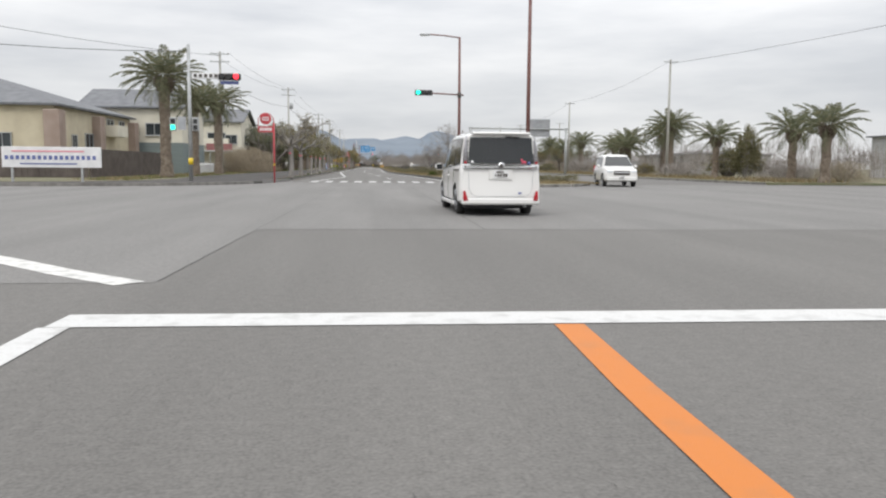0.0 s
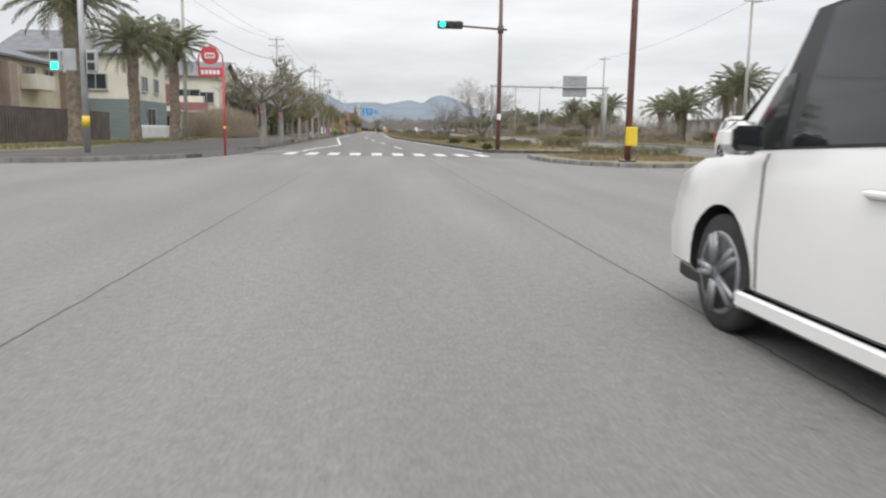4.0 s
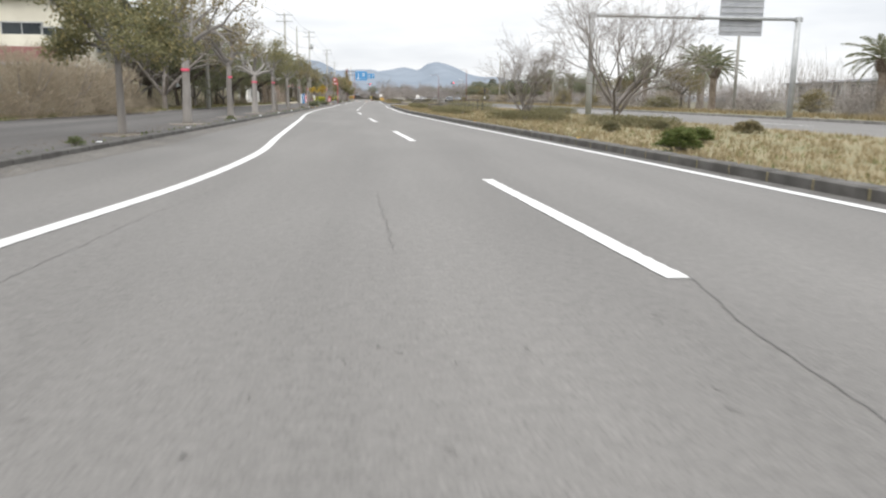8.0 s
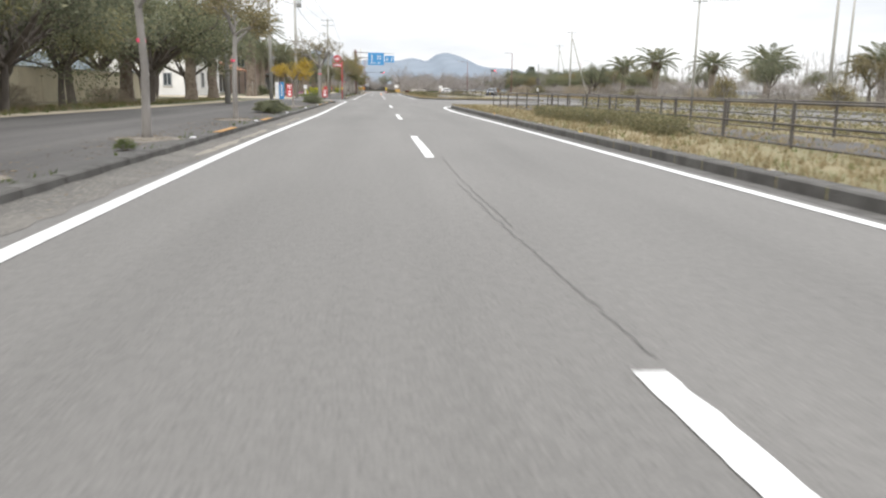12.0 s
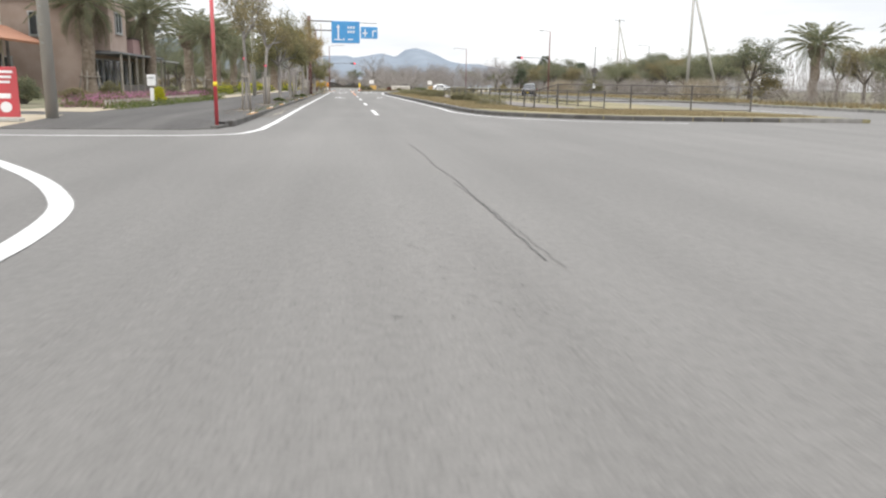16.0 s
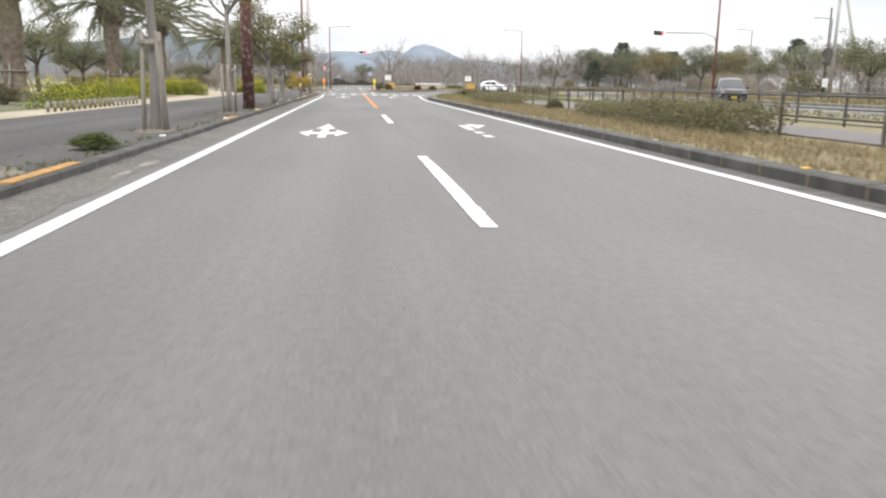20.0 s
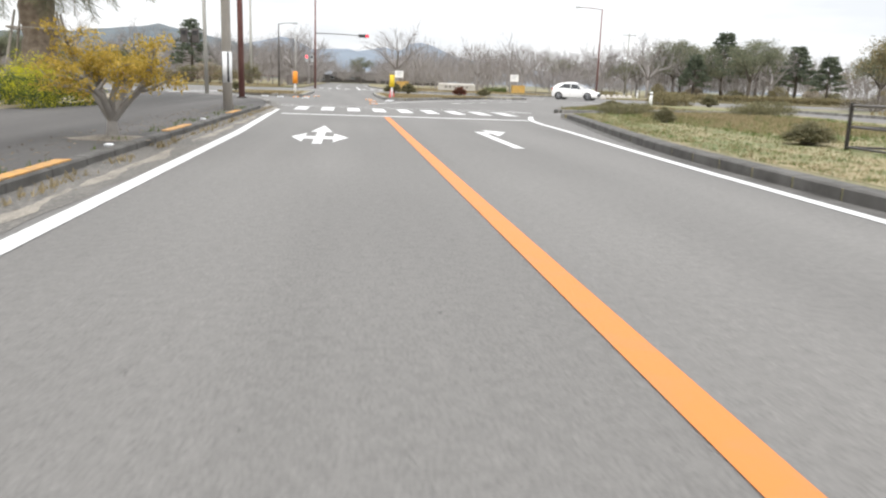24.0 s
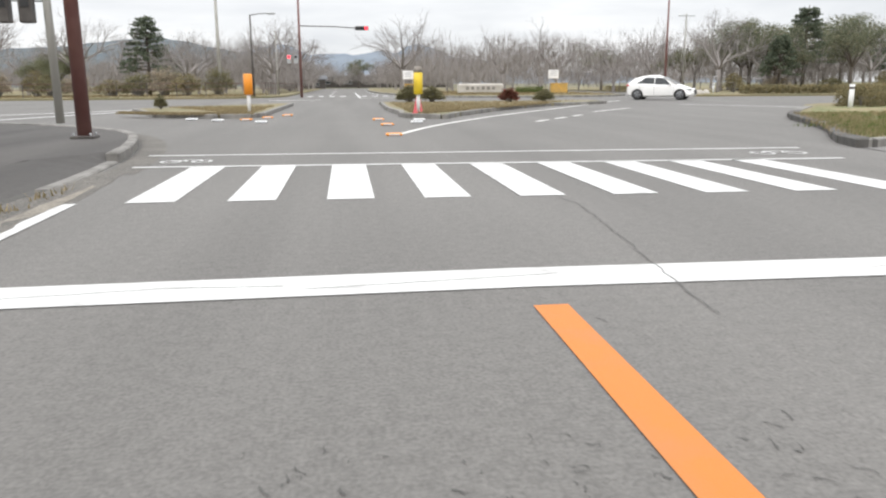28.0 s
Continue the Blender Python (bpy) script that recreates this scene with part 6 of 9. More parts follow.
for z0, z1, band in ((0.62, 0.95, "yellow"), (1.45, 1.6, "white")):
    part("band", tube("band", [(-4.1, 263.1, z0), (-4.1, 263.1, z1)], 0.027, band, 8), p)
for z0, z1 in ((0.3, 0.6), (0.97, 1.42)):
    part("dark_band", tube("dark_band", [(-4.1, 263.1, z0), (-4.1, 263.1, z1)], 0.026, "steel_dark", 8), p)
part("disc", tube("disc", [(-4.35, 263.12, 4.2), (-4.35, 263.08, 4.2)], 0.3, "sign_back", 20, False), p, "round sign seen from behind")
part("plate", box("plate", 0.5, 0.02, 0.14, "sign_back", (-4.35, 263.1, 3.78)), p)
p = thing("sign_post", "round grey sign back on a dark post", "sign")
mast("post", [(32.2, 268, 0.13), (32.2, 268, 6.5)], 0.06, "steel_dark", p)
part("disc", tube("disc", [(32.2, 267.92, 3.4), (32.2, 267.88, 3.4)], 0.42, "steel_dark", 20, False), p)
part("plate", box("plate", 0.6, 0.03, 0.3, "steel_dark", (32.2, 267.9, 2.75)), p)
part("cabinet", box("cabinet", 0.3, 0.2, 0.6, "white", (32.2, 267.85, 1.4)), p)

# traffic island bollards
def bollard(x, y, colour, cone):
    t = thing("island_bollard", "%s reflective marker on a white stem on the traffic island" % colour, "bollard")
    part("stem", tube("stem", [(x, y, 0.12), (x, y, 0.85)], 0.06, "white", 12), t)
    part("drum", tube("drum", [(x, y, 0.72), (x, y, 0.74), (x, y, 1.38), (x, y, 1.4)], [0.1, 0.145, 0.145, 0.12], colour, 16), t)
    if cone:
        part("cone", tube("cone", [(x, y + 0.1, 0.12), (x, y + 0.1, 0.16), (x, y + 0.1, 0.7)], [0.24, 0.16, 0.05], "red", 14), t, "red traffic cone sleeve")
        part("cap", tube("cap", [(x, y, 1.4), (x, y, 1.58)], [0.14, 0.11], "wood", 12), t, "weathered cap")


bollard(1.36, 301.2, "yellow", True)
bollard(-4.1, 303.0, "orange", False)
for x, y in ((17.1, 302.6), (31.6, 343.0)):
    t = thing("marker_post", "white marker post at the kerb", "post")
    part("post", tube("post", [(x, y, 0.0), (x, y, 0.95)], 0.09, "white", 10), t)
    part("band", tube("band", [(x, y, 0.78), (x, y, 0.86)], 0.095, "steel_dark", 10), t)

# banners and signs by the side road
def banner(x, y, w, h, colour, label, yaw=0, z=0.13, ink="white"):
    t = thing("standing_sign", label, "sign", pose(x, y, z, 0, 0, yaw))
    part("panel", box("panel", w, 0.04, h, colour, (0, 0, 0.12 + h / 2), 0.01), t)
    part("foot", box("foot", w * 1.05, 0.4, 0.1, "concrete", (0, 0.05, 0.05), 0.02), t)
    part("figure", tube("figure", [(0, -0.022, 0.3 * h), (0, -0.03, 0.3 * h)], w * 0.22, ink, 14, False), t)
    part("figure", box("figure", w * 0.42, 0.01, h * 0.1, ink, (0, -0.026, 0.12 + h * 0.42), 0.01), t)
    for k in range(3):
        part("lettering", box("lettering", w * (0.7 - 0.12 * k), 0.008, h * 0.05, ink, (0, -0.025, 0.12 + h * (0.9 - 0.1 * k))), t)
    return t


banner(-9.35, 185.0, 0.6, 1.2, "red", "red upright banner sign with a white cup shape", 5, 0.05)
banner(-11.9, 297.3, 0.5, 0.98, "red", "red standing sign on the sandy corner", 0)
t = thing("standing_sign", "blue and white upright sign on the sandy verge", "sign", pose(-9.25, 176.9, 0.0, 0, 0, -14))
part("panel", box("panel", 0.36, 0.3, 1.45, "sign_blue", (0.12, 0, 0.78), 0.02), t)
part("side_panel", box("side_panel", 0.34, 0.28, 1.4, "white", (-0.26, 0.02, 0.78), 0.02), t)
for k in range(5):
    part("lettering", box("lettering", 0.14, 0.008, 0.14, "white", (0.18, -0.156, 0.4 + 0.2 * k)), t)
part("arrow", box("arrow", 0.18, 0.008, 0.06, "red", (0.02, -0.157, 1.36)), t)
t = thing("sign_cabinet", "red sign box with a white figure on a dark steel post", "sign", pose(-4.45, 163.2, 0.13, 0, 0, 0))
part("base", box("base", 0.62, 0.5, 0.12, "concrete", (0, 0.05, 0.06), 0.02), t)
part("panel", box("panel", 0.38, 0.1, 0.56, "red", (-0.05, -0.05, 0.56), 0.02), t)
part("post", tube("post", [(-0.05, 0.05, 0.1), (-0.05, 0.05, 1.0)], 0.035, "steel_dark", 8), t)
part("figure", tube("figure", [(-0.05, -0.1, 0.62), (-0.05, -0.108, 0.62)], 0.055, "white", 14, False), t)
part("figure", box("figure", 0.19, 0.008, 0.16, "white", (-0.05, -0.103, 0.45), 0.003), t)
for k in range(2):
    part("lettering", box("lettering", 0.26, 0.008, 0.035, "white", (-0.05, -0.102, 0.77 - 0.065 * k)), t)
part("upper_plate", box("upper_plate", 0.26, 0.04, 0.14, "red", (-0.02, 0, 0.95), 0.01), t)
part("bracket", tube("bracket", [(0.3, 0.0, 0.0), (0.3, 0.0, 0.98)], 0.03, "steel_dark", 8), t)
t = thing("notice_post", "white notice box on a short post in the flower bed", "sign", pose(-9.0, 198.2, 0.13))
part("post", box("post", 0.14, 0.1, 0.7, "white", (0, 0, 0.35), 0.02), t)
part("panel", box("panel", 0.34, 0.12, 0.46, "white", (0, 0, 1.0), 0.03), t)
part("lettering", box("lettering", 0.22, 0.01, 0.06, "sign_back", (0, -0.066, 1.1)), t)

# park notice boards, stone and yellow boxes beyond the junction
for x, y in ((5.05, 351), (18.6, 349)):
    t = thing("park_sign", "white park notice board on legs beside a yellow box", "sign", pose(x, y, 0.13))
    part("board", box("board", 1.0, 0.05, 0.8, "white", (0, 0, 1.75), 0.01), t)
    for s in (-0.4, 0.4):
        part("leg", box("leg", 0.06, 0.06, 1.9, "steel_grey", (s, 0.04, 0.95)), t)
    for k in range(3):
        part("lettering", box("lettering", 0.6, 0.01, 0.05, "sign_back", (0, -0.03, 1.95 - 0.16 * k)), t)
    t = thing("yellow_box", "weathered orange-yellow grit box on the lawn", "box", pose(x + 0.35, y - 0.7, 0.13))
    part("body", box("body", 1.5, 0.7, 0.85, "ochre", (0, 0, 0.43), 0.04), t)
    part("lid", box("lid", 1.56, 0.76, 0.08, "ochre", (0, 0, 0.9), 0.02), t)
t = thing("name_stone", "long pale stone with worn lettering on the lawn", "stone", pose(11.9, 350.5, 0.13))
part("stone", box("stone", 4.4, 0.7, 0.95, "stone", (0, 0, 0.45), 0.14), t)
for k in range(6):
    part("lettering", box("lettering", 0.3, 0.02, 0.3, "bark", (-1.3 + 0.5 * k, -0.36, 0.5), 0.03), t)
STONE = tube_data([(0, 0, -0.02), (0, 0, 0.1), (0, 0, 0.28), (0, 0, 0.42), (0, 0, 0.46)], [0.3, 0.33, 0.28, 0.14, 0.04], 10)
for k in range(6):
    tagged(part("round_stone", mesh_of("round_stone", *STONE, "stone", True), m=pose(24.1 + 1.15 * k, 332.6 + 1.65 * k + 0.2 * math.sin(k * 2), 0.0, 0, 0, k * 40)), "pale rounded stone bollard beside the road", "stone", "row of round stones")
# ---- fences ----
POST = mesh_of("fence_post", *box_data(0.058, 0.058, 1.0, (0, 0, 0.5), 0.01), "steel_dark")


def fence(pts, label="dark brown steel railing with three rails", step=2.68, h=0.84, rails=(0.79, 0.42, 0.07), material="steel_dark", post=None, z=0.12):
    t = thing("fence", label, "fence")
    for (x0, y0), (x1, y1) in zip(pts, pts[1:]):
        ln = math.hypot(x1 - x0, y1 - y0)
        n = max(1, round(ln / step))
        for k in range(n + 1):
            part("post", post or POST, t, m=Matrix.Translation((x0 + (x1 - x0) * k / n, y0 + (y1 - y0) * k / n, z)) @ Matrix.Diagonal((1, 1, h, 1)))
        for r in rails:
            part("rail", tube("rail", [(x0, y0, z + r), (x1, y1, z + r)], 0.02, material, 8), t)


fence([(6.3, 112), (6.27, 154.9)])
fence([(9.4, 113), (9.4, 156.5)])
fence([(9.4, 113), (14.9, 114.4)])
fence([(6.27, 154.9), (8.0, 156.4), (15, 157)])
fence([(7.55, 269.6), (7.0, 261.53), (7.0, 200.0), (7.25, 199.1)], step=2.93)
ramp = thing("fence", "sloping dark brown steel rails joining the low and tall railing", "fence")
for r0, r1 in ((0.79, 1.08), (0.42, 0.6), (0.07, 0.07)):
    part("rail", tube("rail", [(7.25, 199.1, 0.12 + r0), (7.85, 197.4, 0.12 + r1)], 0.02, "steel_dark", 8), ramp)
fence([(7.85, 197.4), (11.1, 197.4), (16.5, 197.2)], "taller dark brown steel railing at the end of the path", 2.9, 1.12, (1.08, 0.74, 0.4, 0.07))
fence([(10.8, 262), (10.8, 200)], step=2.1)
fence([(7.55, 269.6), (10.8, 268.6), (10.8, 262)])
fence([(-60, 337), (-34, 338.5), (-12, 341.5), (-7.6, 345), (-7.2, 420)], "brown wooden park fence with slim posts", 2.2, 1.15, (1.05, 0.6), "rust")
fence([(22, 352), (6.2, 356)], "line of pale wooden park stakes", 1.6, 1.0, (0.9, 0.5), "wood")
fence([(24, 346), (33, 342)], "line of pale wooden park stakes", 1.4, 1.0, (0.9,), "wood")

# ---- buildings ----


def gable(sx, sy, h, over, z, material):
    """A pitched roof with eaves, its ridge along x, as a solid of some thickness."""
    x, y = sx / 2 + over, sy / 2 + over
    t = 0.14
    v = [(-x, -y, z), (x, -y, z), (x, 0, z + h), (-x, 0, z + h), (-x, y, z), (x, y, z)]
    v += [(a, b, c + t) for a, b, c in v]
    f = [(0, 3, 2, 1), (3, 4, 5, 2), (6, 7, 8, 9), (9, 8, 11, 10), (0, 1, 7, 6), (4, 10, 11, 5), (1, 2, 8, 7), (2, 5, 11, 8), (3, 0, 6, 9), (4, 3, 9, 10)]
    return mesh_of("roof", v, f, material)


def hip(sx, sy, h, over, z, material):
    x, y = sx / 2 + over, sy / 2 + over
    rdg = max(0.3, x - y)
    v = [(-x, -y, z), (x, -y, z), (x, y, z), (-x, y, z), (-x, -y, z + 0.15), (x, -y, z + 0.15), (x, y, z + 0.15), (-x, y, z + 0.15), (-rdg, 0, z + h), (rdg, 0, z + h)]
    f = [(3, 2, 1, 0), (0, 1, 5, 4), (1, 2, 6, 5), (2, 3, 7, 6), (3, 0, 4, 7), (4, 5, 9, 8), (5, 6, 9), (6, 7, 8, 9), (7, 4, 8)]
    return mesh_of("roof", v, f, material)


def window(house, w, h, m, balcony=False):
    """A window of frame, sill and panes on the wall whose face looks along -y of m."""
    fr = part("window", mesh_of("window", *join_data([box_data(w + 0.12, 0.1, 0.07, (0, -0.02, h / 2)), box_data(w + 0.12, 0.1, 0.07, (0, -0.02, -h / 2)), box_data(0.07, 0.1, h, (-w / 2, -0.02, 0)), box_data(0.07, 0.1, h, (w / 2, -0.02, 0)), box_data(0.05, 0.08, h, (0, -0.02, 0))]), "steel_grey"), house, m=m)
    for s in (-1, 1):
        part("pane", box("pane", w / 2 - 0.06, 0.02, h - 0.05, "glass", (s * w / 4, -0.01, 0)), fr)
    part("sill", box("sill", w + 0.2, 0.16, 0.05, "steel_grey", (0, -0.07, -h / 2 - 0.06)), fr)
    if balcony:
        b = part("balcony", mesh_of("balcony", *join_data([box_data(w + 1.0, 1.0, 0.12, (0, -0.55, -h / 2 - 0.2)), box_data(w + 1.0, 0.07, 0.85, (0, -1.02, -h / 2 + 0.25)), box_data(0.07, 1.0, 0.85, (-w / 2 - 0.47, -0.55, -h / 2 + 0.25)), box_data(0.07, 1.0, 0.85, (w / 2 + 0.47, -0.55, -h / 2 + 0.25))]), "wall_cream"), house, m=m)


def house(x, y, yaw, sx, sy, h, wall, roof_mat, roof="hip", rh=1.6, label="", lower=None, windows=(), name="house"):
    """windows: (side, offset, height, w, h, balcony); side s: -y, e: +x, n: +y, w: -x."""
    t = thing(name, label, "house", pose(x, y, 0.1, 0, 0, yaw))
    if lower:
        part("lower_wall", box("lower_wall", sx + 0.06, sy + 0.06, h * 0.48, lower, (0, 0, h * 0.24)), t)
    part("wall", box("wall", sx, sy, h * (0.52 if lower else 1.0), wall, (0, 0, h * (0.74 if lower else 0.5))), t)
    part("roof", (hip if roof == "hip" else gable)(sx, sy, rh, 0.45, h, roof_mat), t)
    if roof == "gable":
        for s in (-1, 1):
            v = [(s * sx / 2, -sy / 2, h - 0.02), (s * sx / 2, sy / 2, h - 0.02), (s * sx / 2, 0, h + rh * sy / (sy + 0.9) - 0.02)]
            part("gable_wall", mesh_of("gable_wall", v + [(a - s * 0.1, b, c) for a, b, c in v], [(0, 1, 2), (3, 5, 4), (0, 3, 4, 1), (1, 4, 5, 2), (2, 5, 3, 0)], wall), t)
    for side, off, zz, w, hh, bal in windows:
        m = {"s": pose(off, -sy / 2 - 0.02, zz), "e": pose(sx / 2 + 0.02, off, zz, 0, 0, 90), "n": pose(off, sy / 2 + 0.02, zz, 0, 0, 180), "w": pose(-sx / 2 - 0.02, off, zz, 0, 0, -90)}[side]
        window(t, w, hh, m, bal)
    return t


W2 = lambda a, b, z1=1.4, z2=4.1: [("s", a, z2, 1.5, 1.1, False), ("s", b, z2, 1.5, 1.1, False), ("s", a, z1, 1.5, 1.3, False), ("e", -1.5, z2, 1.4, 1.1, False), ("e", 1.6, z2, 1.2, 1.1, False), ("e", 0, z1, 2.2, 1.8, False)]
hall = house(-30.2, 65.2, 0, 19, 17, 4.9, "wall_beige", "roof_grey", "hip", 3.0, "long low beige hall with brown piers and a grey roof", None,
             [("e", -5, 2.2, 0.9, 1.6, False), ("e", -2, 2.4, 1.6, 1.6, False), ("e", 3, 4.0, 1.7, 1.2, True), ("e", 6, 4.0, 1.4, 1.2, False), ("s", 6, 2.2, 1.2, 1.6, False), ("s", 3, 2.2, 1.2, 1.6, False)], "hall")
for px, py in ((9.55, -8.6), (9.6, -0.6), (9.6, 8.4), (3, -8.65), (-3, -8.65)):
    part("pier", box("pier", 1.1, 1.1, 4.6, "wall_brown", (px, py, 2.3), 0.03), hall)
house(-20.8, 79.3, 0, 9, 9.2, 6.0, "wall_cream", "roof_grey", "gable", 2.0, "two-storey cream house with a slate-green ground floor", "wall_slate", W2(-2, 2), "house")
h2 = house(-18.9, 107, 0, 6.9, 10, 6.2, "wall_cream", "roof_grey", "gable", 1.9, "two-storey cream house with dusky red balcony panels", None, W2(-2.5, 2.2) + [("s", 0.4, 4.2, 2.2, 1.4, True)], "house")
house(-25, 124, 0, 8, 9, 5.2, "wall_beige", "roof_grey", "gable", 2.2, "two-storey beige house with a grey gable roof", None, W2(-2, 2), "house")
house(-27, 132, 0, 10, 9, 5.2, "wall_beige", "roof_grey", "hip", 1.6, "beige house behind the grove", None, W2(-2, 2), "house")
house(-24, 195, 0, 9.5, 13, 6.0, "wall_white", "roof_grey", "hip", 1.7, "white two-storey house with dark shutters", None, [("s", -2.6, 4.3, 0.9, 1.2, False), ("s", 0, 4.3, 0.9, 1.2, False), ("s", 2.8, 4.3, 0.9, 1.2, False), ("s", 2.2, 1.6, 0.8, 1.2, False), ("s", -1.6, 1.6, 1.2, 1.6, False), ("e", -4, 4.3, 0.9, 1.2, False), ("e", -0.5, 4.3, 0.9, 1.2, False), ("e", 3.5, 4.3, 0.9, 1.2, False), ("e", -2.5, 1.6, 1.1, 1.5, False)], "house")
t = house(-23.5, 206.6, 0, 7.5, 9, 6.2, "wall_cream", "roof_grey", "gable", 1.6, "cream house with a terracotta lean-to roof", None, [("s", -1.5, 4.6, 0.6, 1.0, False), ("s", 1.2, 4.6, 0.6, 1.0, False), ("s", 1.0, 1.4, 1.2, 1.4, False), ("e", -2.6, 4.9, 0.55, 1.0, False), ("e", -1.2, 4.9, 0.55, 1.0, False), ("e", -2.5, 1.35, 2.4, 2.0, False), ("e", 0.6, 1.35, 2.4, 2.0, False), ("e", 3.2, 1.35, 1.6, 2.0, False)], "house")
part("lean_to_roof", mesh_of("lean_to_roof", *join_data([box_data(2.25, 9.6, 0.14, (0, 0, 0), 0.02)]), "roof_orange"), t, "terracotta tiled lean-to roof", m=pose(4.75, 0.4, 3.4, 0, 24, 0))
for py in (-4.1, 0.4, 4.9):
    part("lean_to_post", box("lean_to_post", 0.12, 0.12, 2.95, "steel_dark", (5.6, py, 1.47), 0.01), t)
t = house(-20.5, 219, 0, 9, 11, 5.8, "wall_brown", "roof_grey", "hip", 1.5, "brown tile-faced house with jutting upper rooms and a dark porch", None, [("s", -2.2, 4.2, 0.9, 1.3, False), ("s", 1.8, 4.2, 0.9, 1.3, False), ("s", -1, 1.3, 2.4, 2.0, False), ("e", 0.6, 4.2, 1.0, 1.7, False), ("e", -4.2, 1.25, 1.8, 2.1, False), ("e", -1.9, 1.25, 2.2, 2.1, False), ("e", 0.7, 1.25, 2.2, 2.1, False), ("e", 3.4, 1.25, 2.4, 2.1, False)], "house")
for py, ly, z0, z1, material in ((-3.2, 3.6, 2.75, 5.75, "wall_brown"), (3.9, 3.0, 2.75, 5.0, "wall_beige")):
    jetty = part("jutting_room", box("jutting_room", 1.1, ly, z1 - z0, material, (5.05, py, (z0 + z1) / 2), 0.02), t)
    part("soffit", box("soffit", 1.16, ly + 0.06, 0.1, "steel_dark", (5.05, py, z0 - 0.03), 0.01), jetty)
    window(t, 1.3, 1.2, pose(5.62, py, (z0 + z1) / 2 + 0.2, 0, 0, 90), False)
part("balcony", box("balcony", 1.25, 2.0, 0.95, "wall_pink", (5.1, 0.6, 3.2), 0.02), t, "boxed dusky brown balcony")
part("balcony_rail", box("balcony_rail", 1.3, 2.06, 0.06, "steel_dark", (5.1, 0.6, 3.72), 0.01), t)
part("porch_roof", box("porch_roof", 1.9, 10.8, 0.12, "roof_grey", (5.4, 0, 2.62), 0.02), t)
for k in range(7):
    part("porch_post", box("porch_post", 0.11, 0.11, 2.56, "wood", (6.2, -5.2 + 1.72 * k, 1.28), 0.01), t)
for k in range(6):
    part("porch_screen", box("porch_screen", 0.05, 1.5, 0.8, "steel_dark", (6.2, -4.35 + 1.72 * k, 0.4), 0.01), t, "low dark slatted screen")
part("carport_roof", box("carport_roof", 3.4, 4.6, 0.1, "sign_back", (4.6, 8.6, 2.5), 0.01), t, "thin grey carport roof")
for px, py in ((3.1, 6.6), (6.1, 6.6), (3.1, 10.6), (6.1, 10.6)):
    part("carport_post", box("carport_post", 0.09, 0.09, 2.45, "steel_dark", (px, py, 1.22), 0.01), t)
house(-16.8, 224.6, 0, 3.2, 3.2, 4.6, "wall_beige", "roof_grey", "hip", 0.7, "small beige annexe beside the brown house", None, [("e", 0, 3.2, 1.0, 1.0, False), ("s", 0, 1.4, 1.0, 1.2, False)], "annexe")
house(62, 140, 0, 14, 26, 3.2, "wall_grey", "roof_grey", "hip", 0.8, "long low grey building beyond the far carriageway", None, [("w", -9 + 3.6 * k, 2.2, 1.8, 1.6, False) for k in range(6)] + [("s", -3, 2.2, 2.0, 1.6, False), ("s", 3, 2.2, 2.0, 1.6, False)], "warehouse")
house(62, 66, 0, 12, 30, 4.4, "wall_grey", "roof_grey", "hip", 0.5, "grey hall with tall windows beyond the palms", None, [("w", -12 + 4.2 * k, 2.4, 1.5, 2.6, False) for k in range(6)] + [("s", -3, 2.4, 1.6, 2.6, False)], "hall")
house(6, 500, 0, 44, 8, 3.0, "steel_dark", "roof_grey", "hip", 0.7, "long low dark building beyond the park", None, [("s", -18 + 6 * k, 1.6, 2.4, 1.0, False) for k in range(7)], "low_building")
house(-7.6, 464, 0, 4.6, 4, 2.0, "steel_dark", "roof_grey", "gable", 0.9, "small dark park hut with a gable roof", None, [("s", 0, 1.1, 1.6, 0.9, False)], "hut")
house(-64, 352, 0, 8, 6, 3.2, "wall_beige", "roof_orange", "gable", 1.2, "small ochre shed far behind the fence", None, [("s", 0, 1.6, 1.2, 1.2, False)], "shed")

for px, pz, w, hh in ((-2.5, 4.3, 1.5, 2.3), (0.9, 3.1, 3.2, 0.85)):
    part("red_panel", box("red_panel", w, 0.1, hh, "wall_red", (px, -5.06 - (0.98 if px > 0 else 0), pz), 0.01), h2, "dusky red cladding panel")
part("carport_roof", box("carport_roof", 6.6, 2.6, 0.16, "wall_grey", (0, -6.2, 2.55), 0.02), h2, "flat grey carport roof")
for px in (-3.1, 0.0, 3.1):
    part("carport_post", box("carport_post", 0.12, 0.12, 2.5, "steel_grey", (px, -7.3, 1.25), 0.01), h2)
PICKET = mesh_of("picket", *box_data(0.11, 0.03, 1.0, (0, 0, 0.5), 0.008), "white")
fence([(-14.95, 71.5), (-14.75, 82)], "white slatted garden fence", 0.19, 1.0, (0.82, 0.2), "white", PICKET)
fence([(-14.75, 83.5), (-14.6, 98)], "white slatted garden fence", 0.19, 1.0, (0.82, 0.2), "white", PICKET)

